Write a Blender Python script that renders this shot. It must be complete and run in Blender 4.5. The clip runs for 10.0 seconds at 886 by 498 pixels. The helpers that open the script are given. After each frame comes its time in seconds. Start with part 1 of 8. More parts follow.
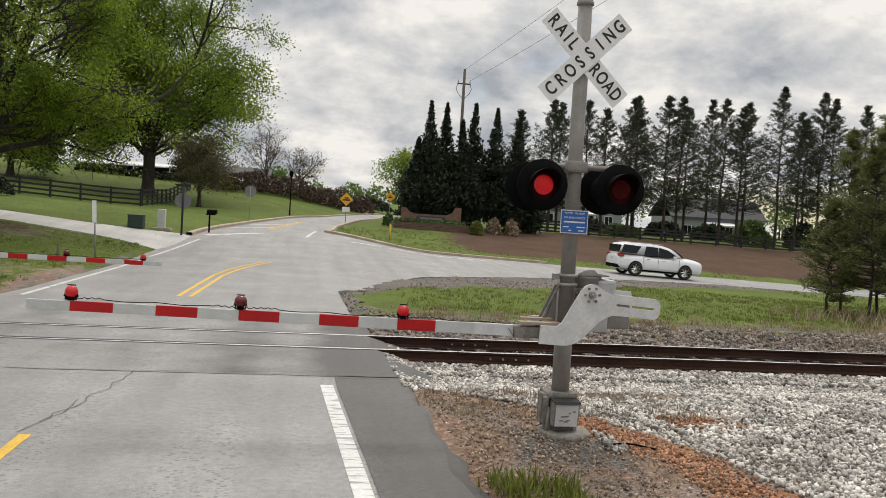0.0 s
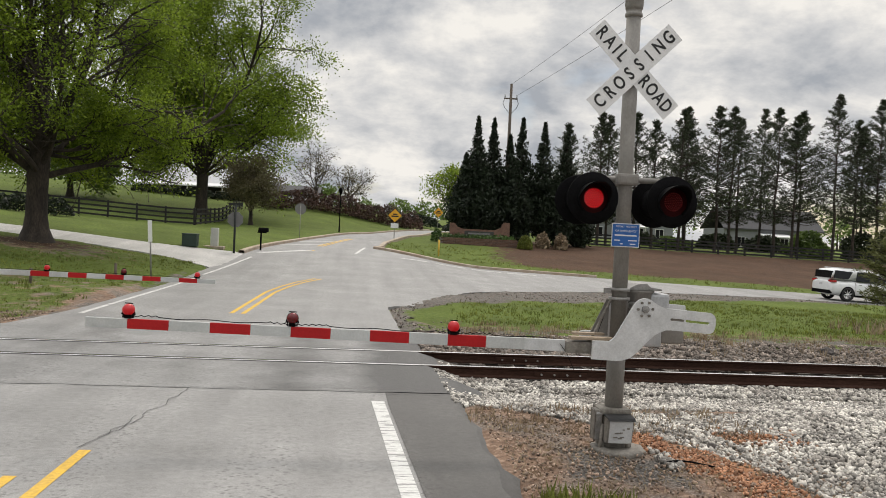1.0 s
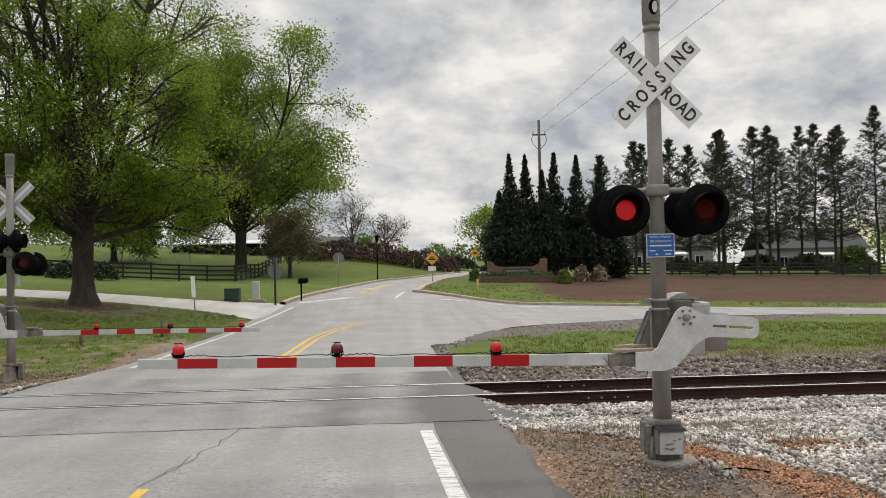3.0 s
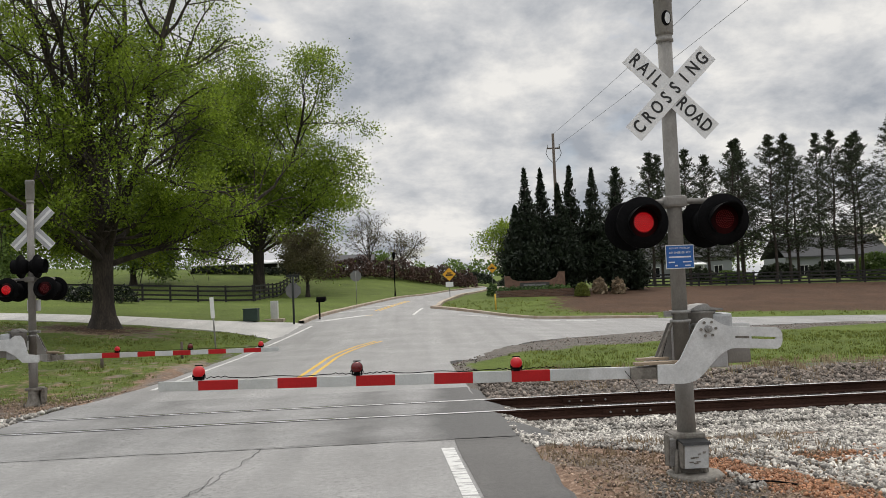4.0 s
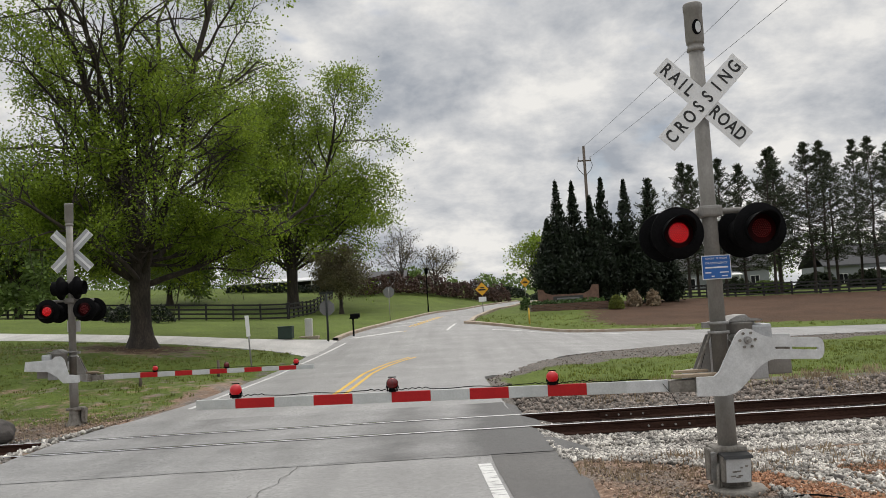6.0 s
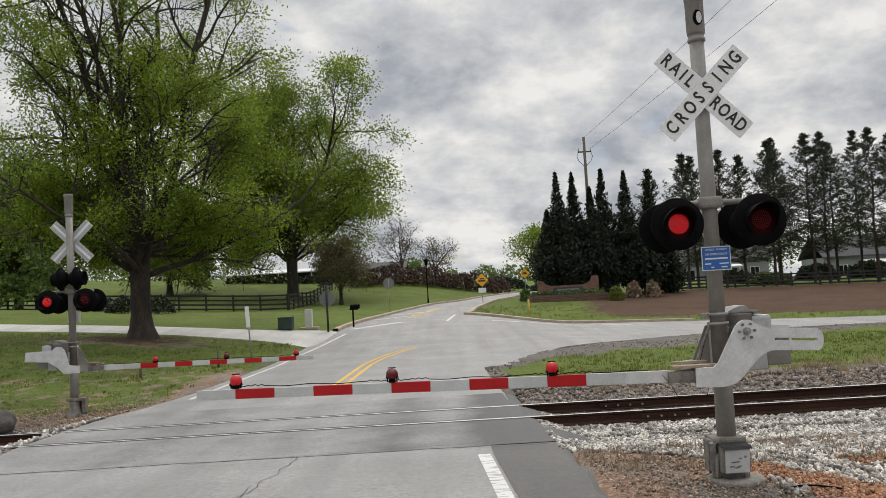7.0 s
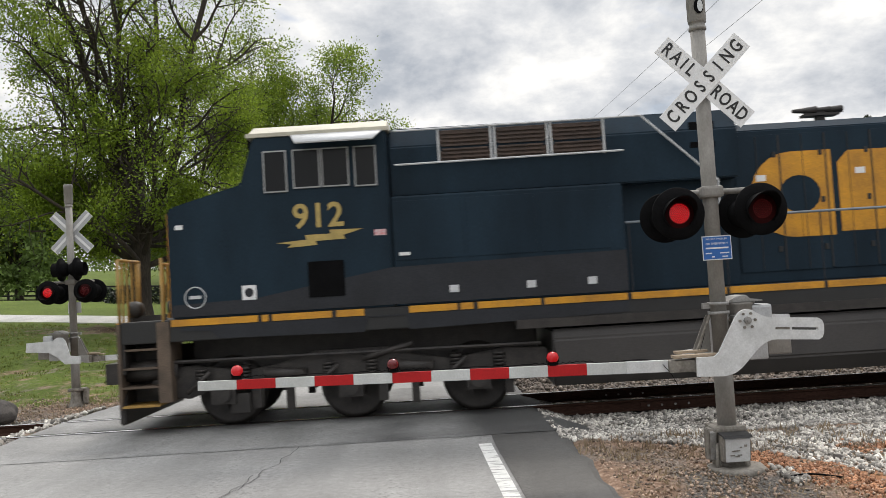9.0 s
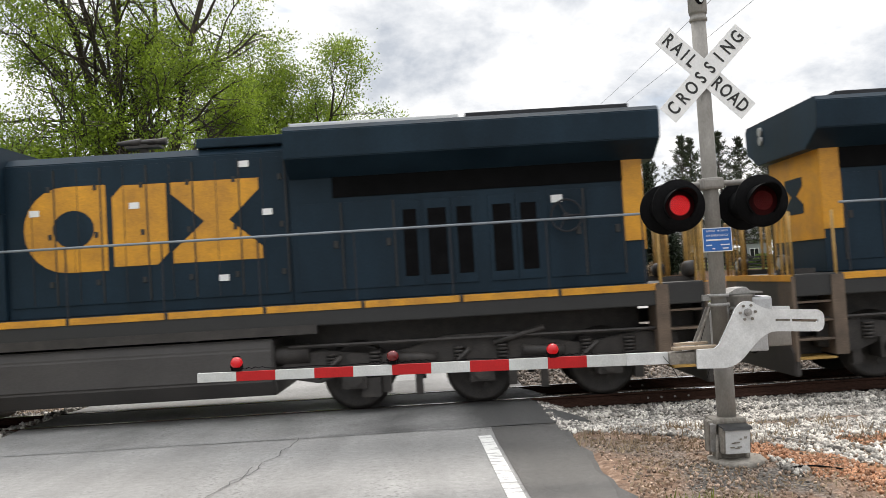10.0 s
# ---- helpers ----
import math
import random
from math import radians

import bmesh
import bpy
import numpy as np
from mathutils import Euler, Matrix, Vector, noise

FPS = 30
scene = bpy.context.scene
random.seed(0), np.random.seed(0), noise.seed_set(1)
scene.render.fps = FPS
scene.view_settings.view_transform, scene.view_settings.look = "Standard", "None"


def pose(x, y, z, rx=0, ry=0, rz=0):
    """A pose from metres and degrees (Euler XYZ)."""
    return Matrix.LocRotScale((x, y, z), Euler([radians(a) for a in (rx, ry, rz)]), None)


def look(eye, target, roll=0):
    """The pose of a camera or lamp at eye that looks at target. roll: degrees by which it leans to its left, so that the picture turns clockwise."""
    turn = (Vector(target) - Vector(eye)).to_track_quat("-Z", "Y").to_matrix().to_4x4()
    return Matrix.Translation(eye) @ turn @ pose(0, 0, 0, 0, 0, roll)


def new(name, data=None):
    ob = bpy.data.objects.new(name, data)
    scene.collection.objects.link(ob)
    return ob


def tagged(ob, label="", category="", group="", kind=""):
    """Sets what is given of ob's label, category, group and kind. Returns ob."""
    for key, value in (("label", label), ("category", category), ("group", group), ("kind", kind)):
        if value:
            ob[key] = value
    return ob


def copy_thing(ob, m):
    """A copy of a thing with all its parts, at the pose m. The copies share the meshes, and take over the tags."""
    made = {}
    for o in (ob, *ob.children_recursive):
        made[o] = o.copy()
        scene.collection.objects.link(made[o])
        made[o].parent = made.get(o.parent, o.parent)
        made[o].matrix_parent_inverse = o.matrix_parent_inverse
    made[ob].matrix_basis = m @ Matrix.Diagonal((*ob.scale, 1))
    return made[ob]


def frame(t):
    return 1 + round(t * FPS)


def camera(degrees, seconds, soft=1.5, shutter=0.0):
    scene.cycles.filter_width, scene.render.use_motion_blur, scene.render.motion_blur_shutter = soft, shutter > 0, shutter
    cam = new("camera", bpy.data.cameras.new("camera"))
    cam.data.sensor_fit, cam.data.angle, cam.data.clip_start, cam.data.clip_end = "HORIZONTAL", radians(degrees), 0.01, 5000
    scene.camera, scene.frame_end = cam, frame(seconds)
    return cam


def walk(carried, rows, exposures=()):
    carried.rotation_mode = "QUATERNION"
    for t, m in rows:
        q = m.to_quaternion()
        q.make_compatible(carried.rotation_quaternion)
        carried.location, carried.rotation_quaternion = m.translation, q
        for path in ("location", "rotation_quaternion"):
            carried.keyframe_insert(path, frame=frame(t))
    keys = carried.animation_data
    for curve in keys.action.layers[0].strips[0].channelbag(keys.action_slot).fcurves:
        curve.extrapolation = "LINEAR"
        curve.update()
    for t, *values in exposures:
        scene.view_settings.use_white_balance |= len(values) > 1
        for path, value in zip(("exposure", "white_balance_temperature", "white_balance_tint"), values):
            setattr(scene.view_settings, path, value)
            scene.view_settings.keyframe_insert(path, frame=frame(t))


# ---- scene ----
cam = camera(56.0, 10.0, 0.8, 0.12)
walk(cam, [
    (0, pose(0.019, 0.079, 2.244, 87.813, -3.44, -9.4)),
    (0.1, pose(0.017, 0.079, 2.245, 87.824, -3.278, -8.927)),
    (0.2, pose(0.015, 0.079, 2.246, 87.947, -3.083, -8.324)),
    (0.3, pose(0.014, 0.08, 2.247, 88.095, -2.919, -7.661)),
    (0.4, pose(0.012, 0.08, 2.248, 88.337, -2.738, -6.787)),
    (0.5, pose(0.01, 0.08, 2.249, 88.458, -2.592, -6.229)),
    (0.7, pose(0.01, 0.088, 2.247, 88.614, -2.633, -5.597)),
    (0.9, pose(0.01, 0.096, 2.245, 88.655, -2.771, -5.555)),
    (1, pose(0.01, 0.1, 2.244, 88.683, -2.697, -6.082)),
    (1.1, pose(0.015, 0.098, 2.243, 88.697, -2.659, -6.613)),
    (1.2, pose(0.019, 0.096, 2.241, 88.655, -2.487, -7.042)),
    (1.3, pose(0.024, 0.095, 2.24, 88.544, -2.168, -7.892)),
    (1.4, pose(0.028, 0.093, 2.238, 88.391, -1.774, -8.689)),
    (1.5, pose(0.033, 0.091, 2.237, 88.274, -1.457, -9.226)),
    (1.7, pose(0.027, 0.095, 2.237, 88.226, -0.989, -9.698)),
    (2, pose(0.018, 0.102, 2.236, 88.491, -1.38, -9.529)),
    (2.1, pose(0.022, 0.107, 2.221, 88.61, -1.265, -9.446)),
    (2.2, pose(0.026, 0.111, 2.207, 88.638, -1.15, -9.313)),
    (2.3, pose(0.031, 0.116, 2.192, 88.66, -1.036, -8.791)),
    (2.4, pose(0.035, 0.12, 2.178, 88.73, -0.921, -8.619)),
    (2.5, pose(0.039, 0.125, 2.163, 88.875, -0.806, -7.981)),
    (2.6, pose(0.034, 0.093, 2.137, 89.298, -0.398, -7.469)),
    (2.7, pose(0.029, 0.062, 2.111, 89.728, 0.01, -6.647)),
    (2.8, pose(0.025, 0.03, 2.086, 90.131, 0.417, -5.789)),
    (2.9, pose(0.02, -0.001, 2.06, 90.917, 0.825, -4.402)),
    (3, pose(0.015, -0.033, 2.034, 91.632, 1.233, -3.476)),
    (3.1, pose(0.014, -0.02, 2.03, 92.054, 1.502, -2.88)),
    (3.2, pose(0.014, -0.007, 2.027, 92.761, 1.771, -2.325)),
    (4.3, pose(-0.002, -0.019, 2.045, 92.751, 2.814, -2.052)),
    (4.5, pose(-0.007, -0.011, 2.041, 93.652, 3.01, -1.364)),
    (5, pose(-0.005, -0.014, 2.042, 94.673, 3.345, -0.13)),
    (5.5, pose(-0.004, -0.009, 2.041, 94.334, 3.377, -0.011)),
    (7, pose(-0.004, -0.007, 2.038, 93.291, 3.319, -0.029)),
    (7.5, pose(-0.006, -0.012, 2.041, 93.082, 3.371, -0.017)),
    (8, pose(-0.005, 0, 2.036, 92.962, 3.412, -0.011)),
    (8.5, pose(-0, -0.006, 2.043, 92.777, 3.378, 0.014)),
    (9, pose(-0.009, -0.001, 2.048, 92.553, 3.462, -0.024)),
    (9.5, pose(0.001, -0.001, 2.035, 92.332, 3.297, 0.065)),
    (10, pose(-0.014, 0.017, 2.033, 92.091, 3.449, -0.06)),
], exposures=((0.0, -0.06, 7090, 12.3), (2.6, -0.06, 7090, 12.3), (4.3, -0.14, 6900, 12.0), (8.0, -0.14, 6900, 12.0), (8.9, 0.18, 6860, 12.0), (10.0, 0.56, 6900, 12.0)))

# ---- world and sun ----
SUN_ELEVATION, SUN_TURN = radians(52), radians(12)


def make_world():
    w = bpy.data.worlds.new("world")
    scene.world = w
    w.use_nodes = True
    nt = w.node_tree
    nt.nodes.clear()

    def node(kind, **kw):
        n = nt.nodes.new(kind)
        for k, v in kw.items():
            n.inputs[k].default_value = v
        return n
    link = nt.links.new
    out = node("ShaderNodeOutputWorld")
    bg = node("ShaderNodeBackground")
    sky = nt.nodes.new("ShaderNodeTexSky")
    sky.sky_type, sky.sun_disc = "NISHITA", False
    sky.sun_elevation, sky.sun_rotation = SUN_ELEVATION, SUN_TURN
    tint = node("ShaderNodeMix")
    tint.data_type = "RGBA"
    skyscale = node("ShaderNodeVectorMath")
    skyscale.operation = "SCALE"
    skyscale.inputs["Scale"].default_value = 0.085
    link(sky.outputs[0], skyscale.inputs[0])
    coord = node("ShaderNodeTexCoord")
    sep = node("ShaderNodeSeparateXYZ")
    link(coord.outputs["Generated"], sep.inputs[0])
    up = node("ShaderNodeMath")
    up.operation = "MAXIMUM"
    link(sep.outputs["Z"], up.inputs[0])
    up.inputs[1].default_value = 0.0
    lift = node("ShaderNodeMath")
    lift.operation = "ADD"
    lift.inputs[1].default_value = 0.42
    link(up.outputs[0], lift.inputs[0])
    flat = node("ShaderNodeCombineXYZ")
    for k in ("X", "Y"):
        d = node("ShaderNodeMath")
        d.operation = "DIVIDE"
        link(sep.outputs[k], d.inputs[0])
        link(lift.outputs[0], d.inputs[1])
        link(d.outputs[0], flat.inputs[k])
    big = node("ShaderNodeTexNoise", Scale=3.9, Detail=12.0, Roughness=0.60, Distortion=0.12)
    link(flat.outputs[0], big.inputs["Vector"])
    wide = node("ShaderNodeTexNoise", Scale=1.9, Detail=5.0, Roughness=0.55, Distortion=0.4)
    link(flat.outputs[0], wide.inputs["Vector"])
    shade = node("ShaderNodeValToRGB")
    shade.color_ramp.elements[0].position, shade.color_ramp.elements[0].color = 0.34, (0.38, 0.43, 0.50, 1)
    shade.color_ramp.elements[1].position, shade.color_ramp.elements[1].color = 0.62, (0.90, 0.925, 0.93, 1)
    mid = shade.color_ramp.elements.new(0.5)
    mid.color = (0.65, 0.69, 0.735, 1)
    link(big.outputs[0], shade.inputs[0])
    gaps = node("ShaderNodeValToRGB")
    gaps.color_ramp.elements[0].position, gaps.color_ramp.elements[0].color = 0.35, (0.15, 0.15, 0.15, 1)
    gaps.color_ramp.elements[1].position, gaps.color_ramp.elements[1].color = 0.42, (1, 1, 1, 1)
    link(wide.outputs[0], gaps.inputs[0])
    link(gaps.outputs[0], tint.inputs[0])
    link(skyscale.outputs[0], tint.inputs[6])
    link(shade.outputs[0], tint.inputs[7])
    # an overcast sky is brighter overhead than along the horizon
    rise = node("ShaderNodeMapRange", **{"From Min": 0.36, "From Max": 0.9, "To Min": 1.0, "To Max": 2.7})
    link(sep.outputs["Z"], rise.inputs[0])
    link(rise.outputs[0], bg.inputs["Strength"])
    link(tint.outputs[2], bg.inputs["Color"])
    link(bg.outputs[0], out.inputs["Surface"])


make_world()
sun = new("sun", bpy.data.lights.new("sun", "SUN"))
sun.data.energy, sun.data.angle, sun.data.color = 1.5, radians(14), (1.0, 0.96, 0.9)
sun.matrix_basis = look((0, 0, 0), (-math.sin(SUN_TURN) * math.cos(SUN_ELEVATION), -math.cos(SUN_TURN) * math.cos(SUN_ELEVATION), -math.sin(SUN_ELEVATION)))

# ---- materials ----


def material(name, color, rough=0.6, metal=0.0, vary=0.25, scale=4.0, fine=60.0, bump=0.15, color2=None, spec=0.5, per_object=0.0, coat=0.0, stretch=(1, 1, 1), island=0.0):
    """A surface with a broad and a fine variation of its colour, and a fine relief."""
    m = bpy.data.materials.new(name)
    m.use_nodes = True
    nt = m.node_tree
    b = nt.nodes["Principled BSDF"]
    link = nt.links.new
    b.inputs["Roughness"].default_value, b.inputs["Metallic"].default_value = rough, metal
    b.inputs["Specular IOR Level"].default_value, b.inputs["Coat Weight"].default_value = spec, coat
    coord = nt.nodes.new("ShaderNodeTexCoord")
    mp = nt.nodes.new("ShaderNodeMapping")
    mp.inputs["Scale"].default_value = stretch
    link(coord.outputs["Object"], mp.inputs[0])
    n1, n2 = nt.nodes.new("ShaderNodeTexNoise"), nt.nodes.new("ShaderNodeTexNoise")
    n1.inputs["Scale"].default_value, n1.inputs["Detail"].default_value, n1.inputs["Roughness"].default_value = scale, 6.0, 0.6
    n2.inputs["Scale"].default_value, n2.inputs["Detail"].default_value = fine, 3.0
    link(mp.outputs[0], n1.inputs["Vector"])
    link(mp.outputs[0], n2.inputs["Vector"])
    second = color2 or tuple(c * (1 - 1.6 * vary) for c in color)
    ramp = nt.nodes.new("ShaderNodeValToRGB")
    ramp.color_ramp.elements[0].position, ramp.color_ramp.elements[0].color = 0.33, (*[max(0, c) for c in second], 1)
    ramp.color_ramp.elements[1].position, ramp.color_ramp.elements[1].color = 0.64, (*color, 1)
    link(n1.outputs[0], ramp.inputs[0])
    hsv = nt.nodes.new("ShaderNodeHueSaturation")
    link(ramp.outputs[0], hsv.inputs["Color"])
    rng = nt.nodes.new("ShaderNodeMapRange")
    rng.inputs["From Min"].default_value, rng.inputs["From Max"].default_value = 0.3, 0.7
    rng.inputs["To Min"].default_value, rng.inputs["To Max"].default_value = 1 - vary, 1 + vary
    link(n2.outputs[0], rng.inputs[0])
    value = rng.outputs[0]
    if per_object or island:
        if per_object:
            info = nt.nodes.new("ShaderNodeObjectInfo")
            src = info.outputs["Random"]
        else:
            src = nt.nodes.new("ShaderNodeNewGeometry").outputs["Random Per Island"]
        amount = per_object or island
        r2 = nt.nodes.new("ShaderNodeMapRange")
        r2.inputs["To Min"].default_value, r2.inputs["To Max"].default_value = 1 - amount, 1 + amount
        link(src, r2.inputs[0])
        mul = nt.nodes.new("ShaderNodeMath")
        mul.operation = "MULTIPLY"
        link(value, mul.inputs[0])
        link(r2.outputs[0], mul.inputs[1])
        value = mul.outputs[0]
    link(value, hsv.inputs["Value"])
    link(hsv.outputs[0], b.inputs["Base Color"])
    if bump:
        bp = nt.nodes.new("ShaderNodeBump")
        bp.inputs["Strength"].default_value, bp.inputs["Distance"].default_value = bump, 0.01
        link(n2.outputs[0], bp.inputs["Height"])
        link(bp.outputs[0], b.inputs["Normal"])
    rr = nt.nodes.new("ShaderNodeMapRange")
    rr.inputs["To Min"].default_value, rr.inputs["To Max"].default_value = max(0.02, rough - 0.12), min(1, rough + 0.12)
    link(n1.outputs[0], rr.inputs[0])
    link(rr.outputs[0], b.inputs["Roughness"])
    return m


def glow(name, color, strength):
    m = material(name, color, 0.3, vary=0.05)
    b = m.node_tree.nodes["Principled BSDF"]
    b.inputs["Emission Color"].default_value = (*color, 1)
    b.inputs["Emission Strength"].default_value = strength
    return m


def leaf_material(name, color, color2, through_light=0.35, island=0.35):
    m = material(name, color, 0.55, vary=0.12, scale=0.6, fine=3.0, bump=0.0, color2=color2, island=island, spec=0.3)
    nt = m.node_tree
    b = nt.nodes["Principled BSDF"]
    tr = nt.nodes.new("ShaderNodeBsdfTranslucent")
    mix = nt.nodes.new("ShaderNodeMixShader")
    mix.inputs[0].default_value = through_light
    hue = nt.nodes["Hue/Saturation/Value"]
    nt.links.new(hue.outputs[0], tr.inputs["Color"])
    nt.links.new(b.outputs[0], mix.inputs[1])
    nt.links.new(tr.outputs[0], mix.inputs[2])
    nt.links.new(mix.outputs[0], nt.nodes["Material Output"].inputs["Surface"])
    return m


def ground_material():
    """Grass, bare red earth with straw, pine straw and grey grit, shared out by the sheet's cover layers."""
    m = bpy.data.materials.new("ground_cover")
    m.use_nodes = True
    nt = m.node_tree
    b = nt.nodes["Principled BSDF"]
    b.inputs["Roughness"].default_value, b.inputs["Specular IOR Level"].default_value = 0.95, 0.2
    link = nt.links.new
    coord = nt.nodes.new("ShaderNodeTexCoord")

    def noise_of(scale, detail=5.0, rough=0.6):
        n = nt.nodes.new("ShaderNodeTexNoise")
        n.inputs["Scale"].default_value, n.inputs["Detail"].default_value, n.inputs["Roughness"].default_value = scale, detail, rough
        link(coord.outputs["Object"], n.inputs["Vector"])
        return n.outputs[0]

    def ramp_of(src, stops):
        r = nt.nodes.new("ShaderNodeValToRGB")
        e = r.color_ramp.elements
        e[0].position, e[0].color = stops[0][0], (*stops[0][1], 1)
        e[1].position, e[1].color = stops[-1][0], (*stops[-1][1], 1)
        for p, c in stops[1:-1]:
            e.new(p).color = (*c, 1)
        link(src, r.inputs[0])
        return r.outputs[0]
    wide, fine, grit = noise_of(0.35), noise_of(9.0, 8.0, 0.75), noise_of(34.0, 3.0)
    grass = ramp_of(fine, [(0.3, (0.038, 0.056, 0.011)), (0.5, (0.084, 0.120, 0.019)), (0.68, (0.15, 0.172, 0.045))])
    red = ramp_of(fine, [(0.32, (0.085, 0.058, 0.042)), (0.5, (0.235, 0.15, 0.105)), (0.66, (0.42, 0.31, 0.23))])
    drab = ramp_of(grit, [(0.3, (0.075, 0.062, 0.052)), (0.5, (0.19, 0.155, 0.13)), (0.68, (0.36, 0.31, 0.26))])
    parts = nt.nodes.new("ShaderNodeMix")
    parts.data_type = "RGBA"
    link(ramp_of(noise_of(0.9, 6.0, 0.65), [(0.44, (0, 0, 0)), (0.58, (1, 1, 1))]), parts.inputs[0])
    link(red, parts.inputs[6])
    link(drab, parts.inputs[7])
    earth = parts.outputs[2]
    straw = ramp_of(fine, [(0.3, (0.036, 0.021, 0.014)), (0.5, (0.074, 0.041, 0.025)), (0.7, (0.125, 0.073, 0.042))])
    # grey grit, toned darker to put the shade of the ballast gaps into it
    grey = ramp_of(grit, [(0.3, (0.04, 0.036, 0.032)), (0.5, (0.12, 0.107, 0.095)), (0.68, (0.29, 0.262, 0.235))])
    clay = ramp_of(fine, [(0.3, (0.12, 0.062, 0.035)), (0.5, (0.30, 0.145, 0.075)), (0.68, (0.44, 0.25, 0.15))])
    current = grass
    for layer, paint in (("earth", earth), ("straw", straw), ("grit", grey), ("clay", clay)):
        att = nt.nodes.new("ShaderNodeAttribute")
        att.attribute_name = layer
        add = nt.nodes.new("ShaderNodeMath")
        add.operation = "ADD"
        link(att.outputs["Fac"], add.inputs[0])
        half = nt.nodes.new("ShaderNodeMapRange")
        half.inputs["From Min"].default_value, half.inputs["From Max"].default_value = 0.3, 0.7
        half.inputs["To Min"].default_value, half.inputs["To Max"].default_value = -0.42, 0.42
        both = nt.nodes.new("ShaderNodeMath")
        both.operation = "ADD"
        link(noise_of(1.3, 6.0, 0.7), both.inputs[0])
        both.inputs[1].default_value = 0.0
        link(both.outputs[0], half.inputs[0])
        link(half.outputs[0], add.inputs[1])
        sharp = nt.nodes.new("ShaderNodeMapRange")
        sharp.inputs["From Min"].default_value, sharp.inputs["From Max"].default_value = 0.36, 0.62
        link(add.outputs[0], sharp.inputs[0])
        mix = nt.nodes.new("ShaderNodeMix")
        mix.data_type = "RGBA"
        link(sharp.outputs[0], mix.inputs[0])
        link(current, mix.inputs[6])
        link(paint, mix.inputs[7])
        current = mix.outputs[2]
    tone = nt.nodes.new("ShaderNodeHueSaturation")
    rng = nt.nodes.new("ShaderNodeMapRange")
    rng.inputs["From Min"].default_value, rng.inputs["From Max"].default_value = 0.3, 0.7
    rng.inputs["To Min"].default_value, rng.inputs["To Max"].default_value = 0.75, 1.2
    link(wide, rng.inputs[0])
    link(rng.outputs[0], tone.inputs["Value"])
    link(current, tone.inputs["Color"])
    link(tone.outputs[0], b.inputs["Base Color"])
    bp = nt.nodes.new("ShaderNodeBump")
    bp.inputs["Strength"].default_value, bp.inputs["Distance"].default_value = 0.8, 0.05
    link(fine, bp.inputs["Height"])
    link(bp.outputs[0], b.inputs["Normal"])
    return m


